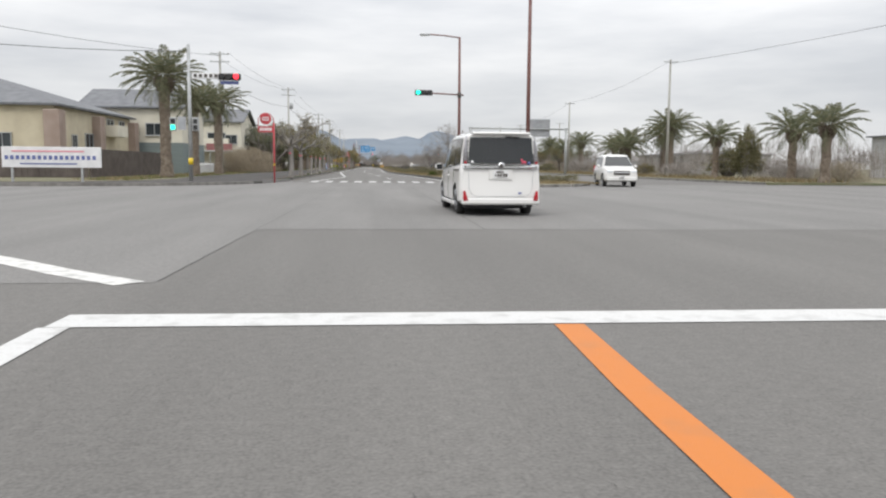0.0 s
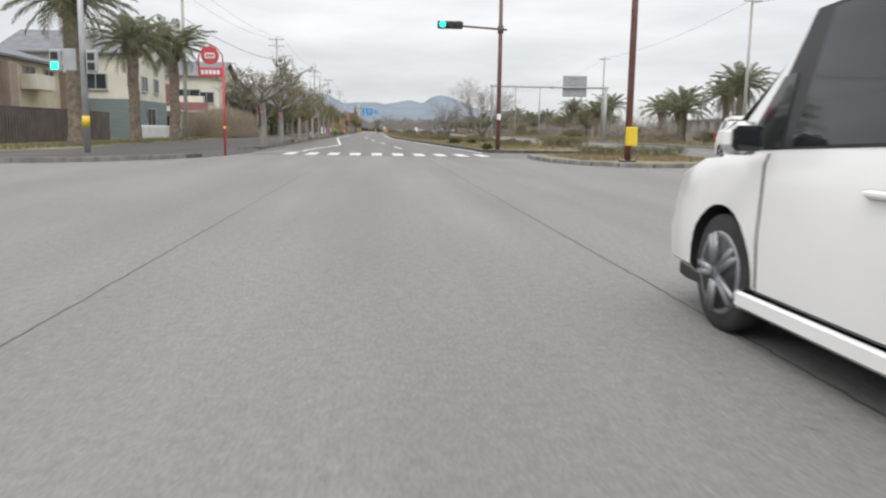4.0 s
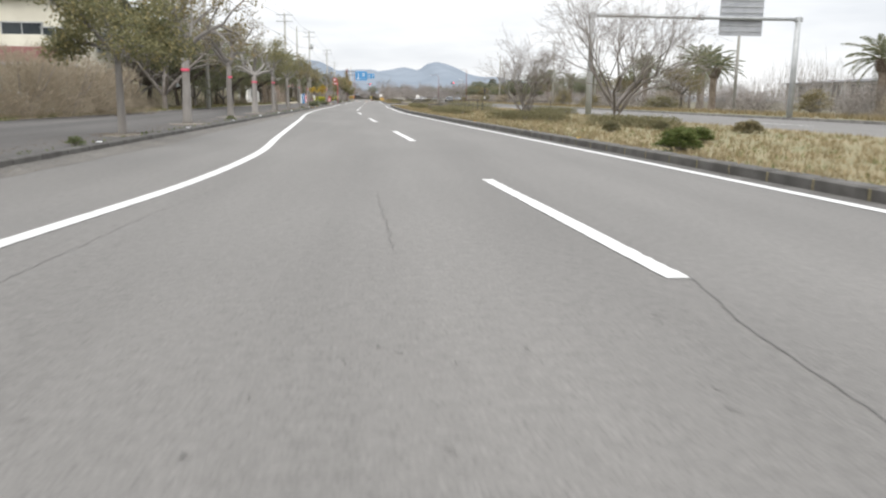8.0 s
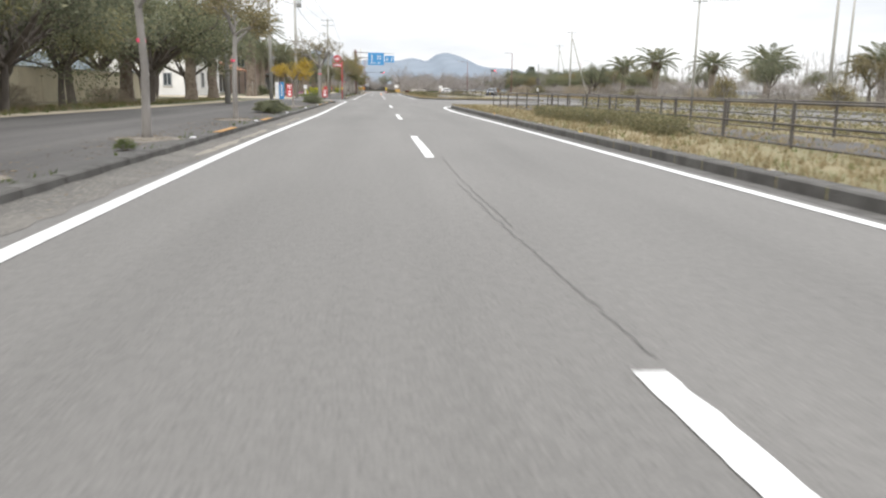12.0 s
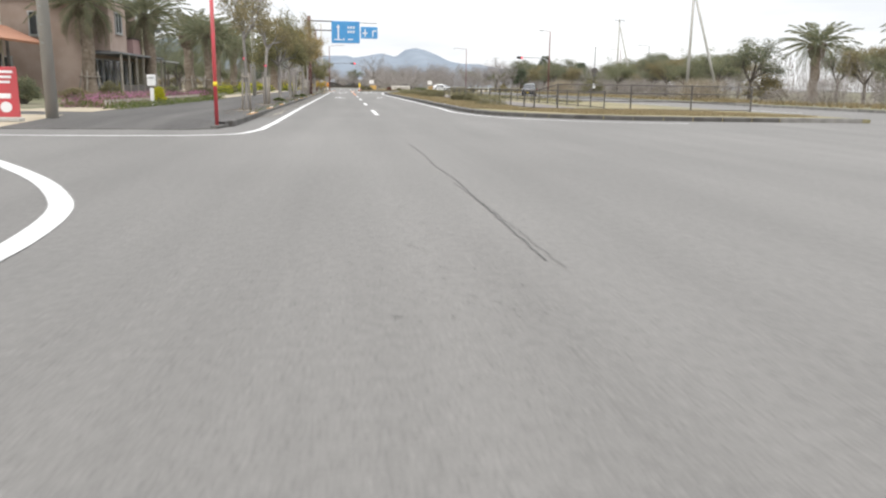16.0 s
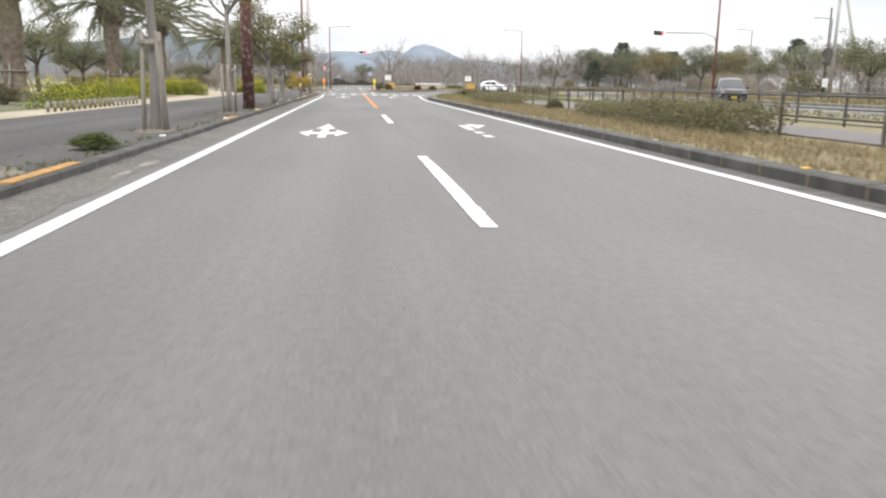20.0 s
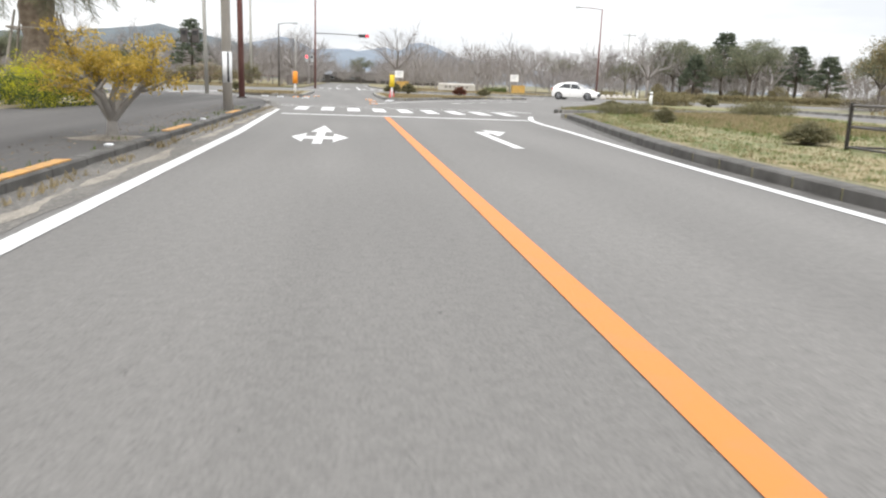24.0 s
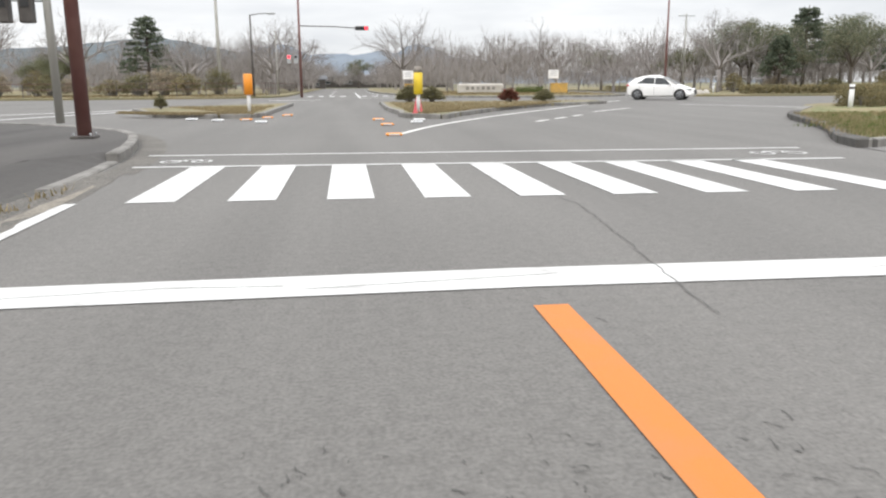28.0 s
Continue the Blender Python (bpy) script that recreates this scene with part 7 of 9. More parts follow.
# garden walls and fences before the houses
FENCE_BOARD = box("board", 0.27, 0.03, 1.6, "fence_brown", (0, 0, 0.8), 0.008)
for x0, y0, x1, y1, h, material, label in ((-16.2, 50.5, -16.2, 69, 1.75, "fence_brown", "dark brown boarded boundary fence"), (-30, 47.5, -16.3, 50.4, 1.75, "fence_brown", "dark brown boarded boundary fence"), (-17.5, 118, -17.5, 168, 1.7, "wall_beige", "beige boundary wall behind the grove")):
    ln = math.hypot(x1 - x0, y1 - y0)
    t = thing("garden_wall", label, "wall", pose((x0 + x1) / 2, (y0 + y1) / 2, 0.1, 0, 0, math.degrees(math.atan2(y1 - y0, x1 - x0))))
    part("wall", box("wall", ln, 0.14, h, material, (0, 0, h / 2), 0.01), t)
    part("coping", box("coping", ln + 0.04, 0.2, 0.07, "concrete" if material != "fence_brown" else material, (0, 0, h + 0.04), 0.01), t)
    if material == "fence_brown":
        for k in range(int(ln / 0.32)):
            part("board", FENCE_BOARD, t, m=pose(-ln / 2 + 0.2 + 0.32 * k, -0.085, 0.06 + 0.01 * ((k * 7) % 3)))
            part("board", FENCE_BOARD, t, m=pose(-ln / 2 + 0.2 + 0.32 * k, 0.085, 0.06 + 0.01 * ((k * 5) % 3)))
    for k in range(int(ln / 2.4) + 1):
        part("pier", box("pier", 0.2, 0.2, h + 0.02, material, (-ln / 2 + 0.12 + k * (ln - 0.24) / max(1, int(ln / 2.4)), 0, h / 2), 0.01), t)

# ---- hills ----


def ridge(name, label, pts, y, depth, material, wob, seed):
    """A wooded range: a ridge line with spurs falling to the plain."""
    rs = np.random.default_rng(seed)
    xs = np.linspace(pts[0][0], pts[-1][0], 150)
    zs = np.interp(xs, [p[0] for p in pts], [p[1] for p in pts])
    zs = zs + wob * (np.sin(xs * 0.021 + seed) + 0.6 * np.sin(xs * 0.053 + 1) + 0.35 * np.sin(xs * 0.13)) * np.minimum(1, zs / 40) + rs.normal(size=150) * wob * 0.12
    zs = np.maximum(zs, 1)
    rows, v, f = 9, [], []
    for j in range(rows):
        u = j / (rows - 1)
        for i in range(150):
            sp = math.sin(xs[i] * 0.03 + 2.2 * u) * 0.1 * math.sin(math.pi * u)
            v.append((xs[i], y - depth * (1 - u), max(-2.0, zs[i] * (u ** 0.8 + sp)) if u else -2.0))
    for j in range(rows - 1):
        for i in range(149):
            f.append((j * 150 + i, j * 150 + i + 1, j * 150 + 151 + i, j * 150 + 150 + i))
    tagged(part(name, mesh_of(name, v, f, material, True)), label, "mountain", kind="structure")


# haze on the ranges is only the tint of their materials, no mist is modelled
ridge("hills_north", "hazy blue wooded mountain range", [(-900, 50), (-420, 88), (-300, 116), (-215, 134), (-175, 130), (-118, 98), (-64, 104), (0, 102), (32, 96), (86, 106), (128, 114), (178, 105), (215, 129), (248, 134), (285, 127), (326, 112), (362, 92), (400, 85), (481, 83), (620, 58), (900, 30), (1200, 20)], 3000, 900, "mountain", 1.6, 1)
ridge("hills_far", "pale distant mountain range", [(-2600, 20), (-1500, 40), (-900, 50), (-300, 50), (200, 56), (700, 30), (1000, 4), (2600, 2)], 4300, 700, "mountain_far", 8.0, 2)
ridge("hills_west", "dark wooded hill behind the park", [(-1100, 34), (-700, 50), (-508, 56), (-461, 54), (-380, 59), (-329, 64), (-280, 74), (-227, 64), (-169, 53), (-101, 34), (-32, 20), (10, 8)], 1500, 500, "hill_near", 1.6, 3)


# tied wooden props round the palms of the sandy verge, and the stakes round the flower beds
def palm_prop(x, y, r=0.75, h=1.5):
    t = thing("palm_prop", "weathered wooden props tied round a palm", "tree support", pose(x, y, 0.13, 0, 0, (x * 37 + y * 11) % 90), group="palm props")
    for k in range(4):
        a = radians(45 + 90 * k)
        part("prop", tube("prop", [(r * math.cos(a), r * math.sin(a), -0.05), (0.55 * r * math.cos(a), 0.55 * r * math.sin(a), h)], [0.045, 0.04], "wood", 7), t)
        b2 = a + math.pi / 2
        q = 0.64 * r
        part("tie_bar", tube("tie_bar", [(q * 1.2 * math.cos(a), q * 1.2 * math.sin(a), h * 0.8), (q * 1.2 * math.cos(b2), q * 1.2 * math.sin(b2), h * 0.8)], 0.035, "wood", 6), t)


for x, y in ((-15.9, 213), (-14.3, 220.9), (-11.9, 229.6), (-13.9, 191.3), (-14.6, 236), (-14.2, 248.3), (-14.4, 262.2)):
    palm_prop(x, y)
palm_prop(-11.7, 286, 1.6, 2.8)
BED_POST = mesh_of("bed_post", *tube_data([(0, 0, 0), (0, 0, 1)], 0.04, 7), "wood", True)
fence([(-9.35, 193), (-9.1, 209)], "low wooden edging of a flower bed", 0.45, 0.32, (0.26,), "wood", BED_POST)
fence([(-9.3, 238), (-9.3, 247)], "low wooden edging of a flower bed", 0.5, 0.32, (0.26,), "wood", BED_POST)
# ---- vehicles ----
RING = 9


def ring_at(st):
    """Half a cross-section of a car body, from the sill's middle up to the roof's middle."""
    yl, yu, zb, zk, zr, wb, wk, wr = st
    zm = zb + 0.45 * (zk - zb)
    pts = [(0, zb), (wb - 0.1, zb), (wb, zb + 0.09), (max(wb, wk) + 0.012, zm), (wk, zk - 0.05), (wk - 0.02, zk), (wr + 0.02, zr - 0.09), (wr - 0.07, zr - 0.012), (0, zr + 0.015)]
    out = []
    for x, z in pts:
        u = 0.0 if zr - zk < 0.2 else max(0.0, min(1.0, (z - zk) / (zr - zk)))
        out.append((x, yl + (yu - yl) * u, z))
    return out


def loft(stations):
    v, f, n = [], [], 2 * RING - 2
    for st in stations:
        half = ring_at(st)
        v += half + [(-x, y, z) for x, y, z in half[-2:0:-1]]
    for k in range(len(stations) - 1):
        for i in range(n):
            j = (i + 1) % n
            f.append((k * n + i, k * n + j, k * n + n + j, k * n + n + i))
    f += [tuple(range(n - 1, -1, -1)), tuple(range((len(stations) - 1) * n, len(stations) * n))]
    return v, f


def side_pane(stations, y0, y1, lo, hi, s, cut0=0.0, cut1=0.0, n=6, out=0.007):
    """A side window between two lengths and two shares of the way from belt to roof edge."""
    ys = [st[0] for st in stations]
    at = lambda y: ring_at([float(np.interp(y, ys, [st[q] for st in stations])) for q in range(8)])
    rows = []
    for f in (lo, (lo + hi) / 2, hi):
        u = (f - lo) / (hi - lo)
        row = []
        for k in range(n + 1):
            y = y0 + cut0 * u + (y1 - cut1 * u - y0 - cut0 * u) * k / n
            r = at(y)
            a, b2 = Vector(r[5]), Vector(r[6])
            q = a.lerp(b2, f)
            row.append((s * (q.x + out), y, q.z))
        rows.append(row)
    v = [p for r in rows for p in r]
    fc = []
    for j in range(2):
        for k in range(n):
            q = (j * (n + 1) + k, j * (n + 1) + k + 1, (j + 1) * (n + 1) + k + 1, (j + 1) * (n + 1) + k)
            fc.append(q if s > 0 else q[::-1])
    return v, fc


def end_pane(a, b2, lo, hi, side, out):
    """A windscreen or rear window across two belts' ends, bowed slightly."""
    v, f, n = [], [], 8
    for u in (lo, (lo + hi) / 2, hi):
        p = Vector(a).lerp(Vector(b2), u)
        for k in range(n + 1):
            t = -1 + 2 * k / n
            v.append((p.x * t * side, p.y + out * (1 - 0.25 * t * t), p.z))
    for j in range(2):
        for k in range(n):
            f.append((j * (n + 1) + k, j * (n + 1) + k + 1, (j + 1) * (n + 1) + k + 1, (j + 1) * (n + 1) + k))
    return v, f


def wheel(car, x, y, r, s, spokes=5):
    w = part("wheel", tube("wheel", [(-0.1 * s, 0, 0), (-0.085 * s, 0, 0), (0.085 * s, 0, 0), (0.1 * s, 0, 0)], [r * 0.86, r, r, r * 0.86], "tyre", 28), car, "black tyre", m=Matrix.Translation((x, y, r)))
    rim = part("rim", tube("rim", [(0.094 * s, 0, 0), (0.106 * s, 0, 0), (0.108 * s, 0, 0)], [r * 0.71, r * 0.71, r * 0.66], "alloy", 24), w, "grey alloy rim")
    part("hub_recess", tube("hub_recess", [(0.108 * s, 0, 0), (0.111 * s, 0, 0)], r * 0.62, "black", 20), w)
    for k in range(spokes):
        for d in (-0.13, 0.13):
            a = k * 2 * math.pi / spokes + d
            part("spoke", tube("spoke", [(0.118 * s, 0.05 * math.cos(a), 0.05 * math.sin(a)), (0.113 * s, r * 0.68 * math.cos(a), r * 0.68 * math.sin(a))], [0.028, 0.02], "alloy", 5), w)
    part("hub_cap", tube("hub_cap", [(0.11 * s, 0, 0), (0.126 * s, 0, 0)], [0.06, 0.045], "alloy", 12), w)


def cut(shell, cutter):
    """The shell with the cutter's solids taken out of it, for the wheel openings."""
    base, tool = new("shell", shell), new("cutter", cutter)
    mod = base.modifiers.new("wells", "BOOLEAN")
    mod.object, mod.operation, mod.solver, mod.material_mode = tool, "DIFFERENCE", "EXACT", "TRANSFER"
    bpy.context.view_layer.update()
    out = bpy.data.meshes.new_from_object(base.evaluated_get(bpy.context.evaluated_depsgraph_get()))
    out.name = "body"
    bpy.data.objects.remove(base)
    bpy.data.objects.remove(tool)
    out.shade_smooth()
    out.set_sharp_from_angle(angle=radians(32))
    return out


def plate(car, x, y, z, facing, ink="sign_back", base="white"):
    p = part("number_plate", box("number_plate", 0.33, 0.012, 0.165, base, (x, y, z), 0.004), car, "white plate with plain bars")
    for dx, dz, sx, sz in ((-0.02, 0.045, 0.16, 0.035), (-0.115, -0.025, 0.03, 0.05), (-0.055, -0.025, 0.045, 0.075), (0.0, -0.025, 0.045, 0.075), (0.065, -0.025, 0.045, 0.075), (0.12, -0.025, 0.045, 0.075)):
        part("plate_bar", box("plate_bar", sx, 0.004, sz, "steel_dark", (x + dx, y + facing * 0.008, z + dz)), p)


def car_body(name, label, category, stations, m, paint, axles, r, track, panes, front_pane, rear_pane):
    car = thing(name, label, category, m)
    shell = mesh_of("body", *loft(stations), paint, True)
    wells = [tube_data([(s * (track - 0.2), y, r), (s * (track + 0.3), y, r)], r * 1.16, 28) for s in (-1, 1) for y in axles]
    body = part("body", cut(shell, mesh_of("wells", *join_data(wells), "black")), car)
    for s in (-1, 1):
        for y in axles:
            wheel(car, s * (track - 0.01), y, r, s)
        for args in panes:
            part("side_window", mesh_of("side_window", *side_pane(stations, *args[:4], s, *args[4:]), "car_glass", True), car, "dark tinted glass")
    a, b2 = front_pane
    part("windscreen", mesh_of("windscreen", *end_pane(a, b2, 0.06, 0.94, 0.93, 0.075), "car_glass", True), car, "dark glass")
    a, b2 = rear_pane
    part("rear_window", mesh_of("rear_window", *end_pane(a, b2, 0.05, 0.9, 0.88, -0.012), "car_glass", True), car, "dark tinted glass")
    return car


def mirror(car, y, z, x, paint):
    for s in (-1, 1):
        mi = part("door_mirror", box("door_mirror", 0.2, 0.14, 0.16, paint, (s * (x + 0.13), y, z), 0.05), car)
        part("mirror_glass", box("mirror_glass", 0.15, 0.012, 0.12, "car_glass", (s * (x + 0.13), y - 0.07, z), 0.02), mi)


def handles(car, ys, z, x, paint):
    for s in (-1, 1):
        for y in ys:
            part("door_handle", box("door_handle", 0.035, 0.2, 0.035, paint, (s * (x + 0.018), y, z), 0.012), car)


def seams(car, stations, ys, zlo, zhi):
    """Fine dark gaps between the doors."""
    sy = [st[0] for st in stations]
    for s in (-1, 1):
        for y in ys:
            r = ring_at([float(np.interp(y, sy, [st[q] for st in stations])) for q in range(8)])
            pts = [(s * (p[0] + 0.002), y, p[2]) for p in r[2:6]]
            part("door_gap", tube("door_gap", pts, 0.006, "black", 4), car)


# white minivan turning beside the camera's lane
VAN = [(0.0, 0.08, 0.30, 1.1, 1.75, 0.83, 0.8, 0.71), (0.05, 0.14, 0.26, 1.1, 1.775, 0.86, 0.84, 0.73), (0.3, 0.38, 0.23, 1.09, 1.785, 0.866, 0.858, 0.745), (1.2, 1.2, 0.22, 1.05, 1.81, 0.866, 0.862, 0.745),
       (2.4, 2.3, 0.22, 1.02, 1.81, 0.866, 0.862, 0.74), (3.2, 2.95, 0.22, 0.99, 1.77, 0.86, 0.858, 0.71), (3.45, 3.1, 0.22, 0.98, 1.73, 0.86, 0.855, 0.69), (4.05, 4.05, 0.22, 0.94, 1.0, 0.855, 0.83, 0.72), (4.45, 4.45, 0.23, 0.84, 0.9, 0.82, 0.78, 0.66), (4.66, 4.66, 0.27, 0.7, 0.74, 0.7, 0.66, 0.55)]
van = car_body("minivan", "white minivan with dark rear glass and a chrome bar", "van", VAN, pose(4.1, 15.98, 0.0, 0, 0, 1.0) @ Matrix.Diagonal((0.97, 0.97, 0.97, 1)), "car_white", (0.93, 3.72), 0.325, 0.755,
               [(0.34, 1.22, 0.1, 0.92, 0.12, 0.0), (1.3, 2.2, 0.05, 0.92), (2.28, 3.12, 0.05, 0.92, 0.0, 0.12), (3.2, 3.62, 0.04, 0.55, 0.0, 0.3)], ((0.8, 4.0, 1.0), (0.66, 3.1, 1.71)), ((0.81, 0.0, 1.1), (0.755, 0.072, 1.75)))
part("tailgate_chrome", box("tailgate_chrome", 1.54, 0.05, 0.075, "chrome", (0, -0.012, 1.06), 0.02), van, "chrome bar across the tailgate")
part("badge", tube("badge", [(0, -0.035, 1.085), (0, -0.055, 1.085)], [0.075, 0.07], "chrome", 20), van, "oval chrome badge")
part("badge_centre", tube("badge_centre", [(0, -0.056, 1.085), (0, -0.06, 1.085)], 0.045, "steel_dark", 16), van)
part("roof_spoiler", box("roof_spoiler", 1.26, 0.36, 0.055, "car_white", (0, 0.12, 1.772), 0.022), van)
part("rear_wiper", tube("rear_wiper", [(0.1, 0.045, 1.70), (0.34, 0.042, 1.685), (0.4, 0.042, 1.69)], 0.016, "black", 6), van)
for s in (-1, 1):
    lamp = part("tail_lamp", mesh_of("tail_lamp", *join_data([tube_data([(s * 0.77, 0.045, 1.12), (s * 0.75, 0.08, 1.4), (s * 0.715, 0.12, 1.7)], [0.058, 0.055, 0.044], 8)]), "lamp_smoke", True), van, "tall smoked rear light cluster")
    for k in range(7):
        u = k / 7
        part("lamp_segment", box("lamp_segment", 0.055, 0.014, 0.05, "alloy" if k > 0 else "lamp_red", (s * (0.768 - 0.05 * u), -0.014 + 0.075 * u, 1.15 + 0.076 * k), 0.008), lamp)
    part("side_lamp", box("side_lamp", 0.19, 0.07, 0.11, "lamp_clear", (s * 0.735, 0.01, 1.06), 0.02), van, "clear side lamp")
    part("side_lamp_core", box("side_lamp_core", 0.1, 0.02, 0.05, "steel_dark", (s * 0.735, -0.026, 1.06), 0.01), van)
    refl = [(s * 0.805, 0.545), (s * 0.77, 0.545), (s * 0.7, 0.33), (s * 0.815, 0.33)]
    part("corner_reflector", mesh_of("corner_reflector", [(x, -0.05, z) for x, z in refl] + [(x, 0.02, z) for x, z in refl], [(0, 1, 2, 3) if s < 0 else (3, 2, 1, 0), (0, 4, 5, 1), (1, 5, 6, 2), (2, 6, 7, 3), (3, 7, 4, 0)], "lamp_red"), van, "red upright reflector")
    part("side_skirt", box("side_skirt", 0.05, 2.3, 0.1, "car_white", (s * 0.862, 2.32, 0.24), 0.02), van)
    part("slide_rail", box("slide_rail", 0.012, 0.8, 0.028, "steel_dark", (s * 0.872, 0.75, 0.99)), van)
    part("side_band", mesh_of("side_band", *side_pane(VAN, 0.32, 3.5, 0.03, 0.95, s, 0.06, 0.35, 14, 0.003), "black", True), van, "black pillars between the windows")
    part("exhaust", tube("exhaust", [(0.55, 0.02, 0.22), (0.55, 0.3, 0.22)], 0.03, "steel_grey", 10), van) if s > 0 else None
part("bumper", box("bumper", 1.7, 0.1, 0.15, "car_white", (0, 0.0, 0.325), 0.035), van)
part("plate_recess", box("plate_recess", 0.5, 0.012, 0.22, "car_white", (0, -0.004, 0.9), 0.004), van)
plate(van, 0.0, -0.018, 0.905, -1)
gap = [(-0.7, -0.018, 0.98), (-0.69, -0.022, 0.6), (-0.62, -0.026, 0.47), (-0.5, -0.028, 0.43), (0.5, -0.028, 0.43), (0.62, -0.026, 0.47), (0.69, -0.022, 0.6), (0.7, -0.018, 0.98)]
part("tailgate_gap", tube("tailgate_gap", gap, 0.004, "sign_back", 4), van)
for x, z, c, r in ((-0.62, 1.16, "white", 0.035), (0.61, 1.14, "text_blue", 0.035), (0.62, 1.17, "sig_green", 0.03)):
    if c != "sig_green":
        part("sticker", tube("sticker", [(x, -0.006 + 0.115 * (z - 1.1) - 0.008, z), (x, -0.016 + 0.115 * (z - 1.1) - 0.008, z)], r, c, 14), van, "small round sticker")
for dx, dz, sx, sz in ((0, 0, 0.09, 0.04), (-0.035, -0.035, 0.018, 0.04), (0.035, -0.035, 0.018, 0.04), (-0.045, 0.04, 0.035, 0.05)):
    part("sticker", box("sticker", sx, 0.008, sz, "pink_tape", (0.5 + dx, -0.008 + 0.115 * (0.05 + dz), 1.17 + dz), 0.002), van, "small pink sticker")
part("mark", box("mark", 0.07, 0.006, 0.035, "text_blue", (0.42, -0.03, 0.5)), van, "small blue emblem")
mirror(van, 3.3, 1.06, 0.86, "car_white")
handles(van, (2.2, 2.4), 0.86, 0.862, "car_white")
seams(van, VAN, (1.25, 2.28, 3.3), 0.3, 1.05)
part("underbody", box("underbody", 1.5, 4.3, 0.16, "black", (0, 2.35, 0.24), 0.03), van, "dark underside")

# white hatchback crossing the last junction
HATCH = [(0.0, 0.2, 0.38, 0.8, 1.0, 0.6, 0.62, 0.5), (0.08, 0.4, 0.27, 0.92, 1.27, 0.77, 0.77, 0.52), (0.35, 0.85, 0.2, 0.97, 1.42, 0.84, 0.835, 0.56), (1.1, 1.35, 0.19, 0.95, 1.49, 0.847, 0.845, 0.59), (1.9, 1.85, 0.19, 0.91, 1.49, 0.847, 0.845, 0.59),
         (2.5, 2.1, 0.19, 0.9, 1.42, 0.845, 0.84, 0.56), (3.15, 3.15, 0.19, 0.86, 0.93, 0.845, 0.79, 0.64), (3.6, 3.6, 0.2, 0.74, 0.8, 0.83, 0.75, 0.58), (3.93, 3.93, 0.22, 0.6, 0.66, 0.74, 0.64, 0.48), (4.06, 4.06, 0.3, 0.5, 0.55, 0.55, 0.48, 0.38)]
hatch = car_body("hatchback", "white hatchback with dark windows and grey wheels", "car", HATCH, pose(16.9, 324.4, 0.0, 0, 0, -124), "car_white", (0.72, 3.28), 0.31, 0.745,
                 [(0.62, 1.72, 0.08, 0.9, 0.55, 0.0), (1.76, 2.75, 0.06, 0.9, 0.0, 0.45)], ((0.79, 3.1, 0.93), (0.55, 2.1, 1.42)), ((0.74, 0.08, 0.94), (0.52, 0.4, 1.27)))
for s in (-1, 1):
    part("tail_lamp", box("tail_lamp", 0.26, 0.2, 0.12, "lamp_red", (s * 0.7, 0.12, 0.88), 0.04), hatch, "red rear lamp")
    part("headlight", box("headlight", 0.3, 0.34, 0.1, "lamp_clear", (s * 0.64, 3.78, 0.66), 0.04), hatch, "clear headlight")
part("grille", box("grille", 0.9, 0.06, 0.26, "black", (0, 4.04, 0.46), 0.03), hatch, "black grille")
part("spoiler", box("spoiler", 1.02, 0.22, 0.04, "car_white", (0, 0.5, 1.33), 0.02), hatch)
mirror(hatch, 2.72, 0.98, 0.82, "car_white")
handles(hatch, (0.95, 1.95), 0.8, 0.85, "car_white")
seams(hatch, HATCH, (0.85, 1.74, 2.9), 0.3, 0.9)
plate(hatch, 0, -0.02, 0.66, -1)

SUV = [(0.0, 0.15, 0.38, 1.0, 1.6, 0.72, 0.74, 0.55), (0.1, 0.25, 0.3, 1.05, 1.74, 0.9, 0.9, 0.66), (0.6, 0.7, 0.28, 1.08, 1.84, 0.94, 0.94, 0.72), (1.6, 1.6, 0.28, 1.08, 1.86, 0.945, 0.945, 0.73), (2.8, 2.5, 0.28, 1.08, 1.82, 0.945, 0.94, 0.7),
       (3.0, 2.65, 0.28, 1.08, 1.78, 0.945, 0.94, 0.68), (3.55, 3.55, 0.28, 1.07, 1.14, 0.945, 0.9, 0.74), (4.5, 4.5, 0.3, 1.02, 1.1, 0.92, 0.86, 0.72), (4.75, 4.75, 0.36, 0.86, 0.94, 0.85, 0.8, 0.66)]


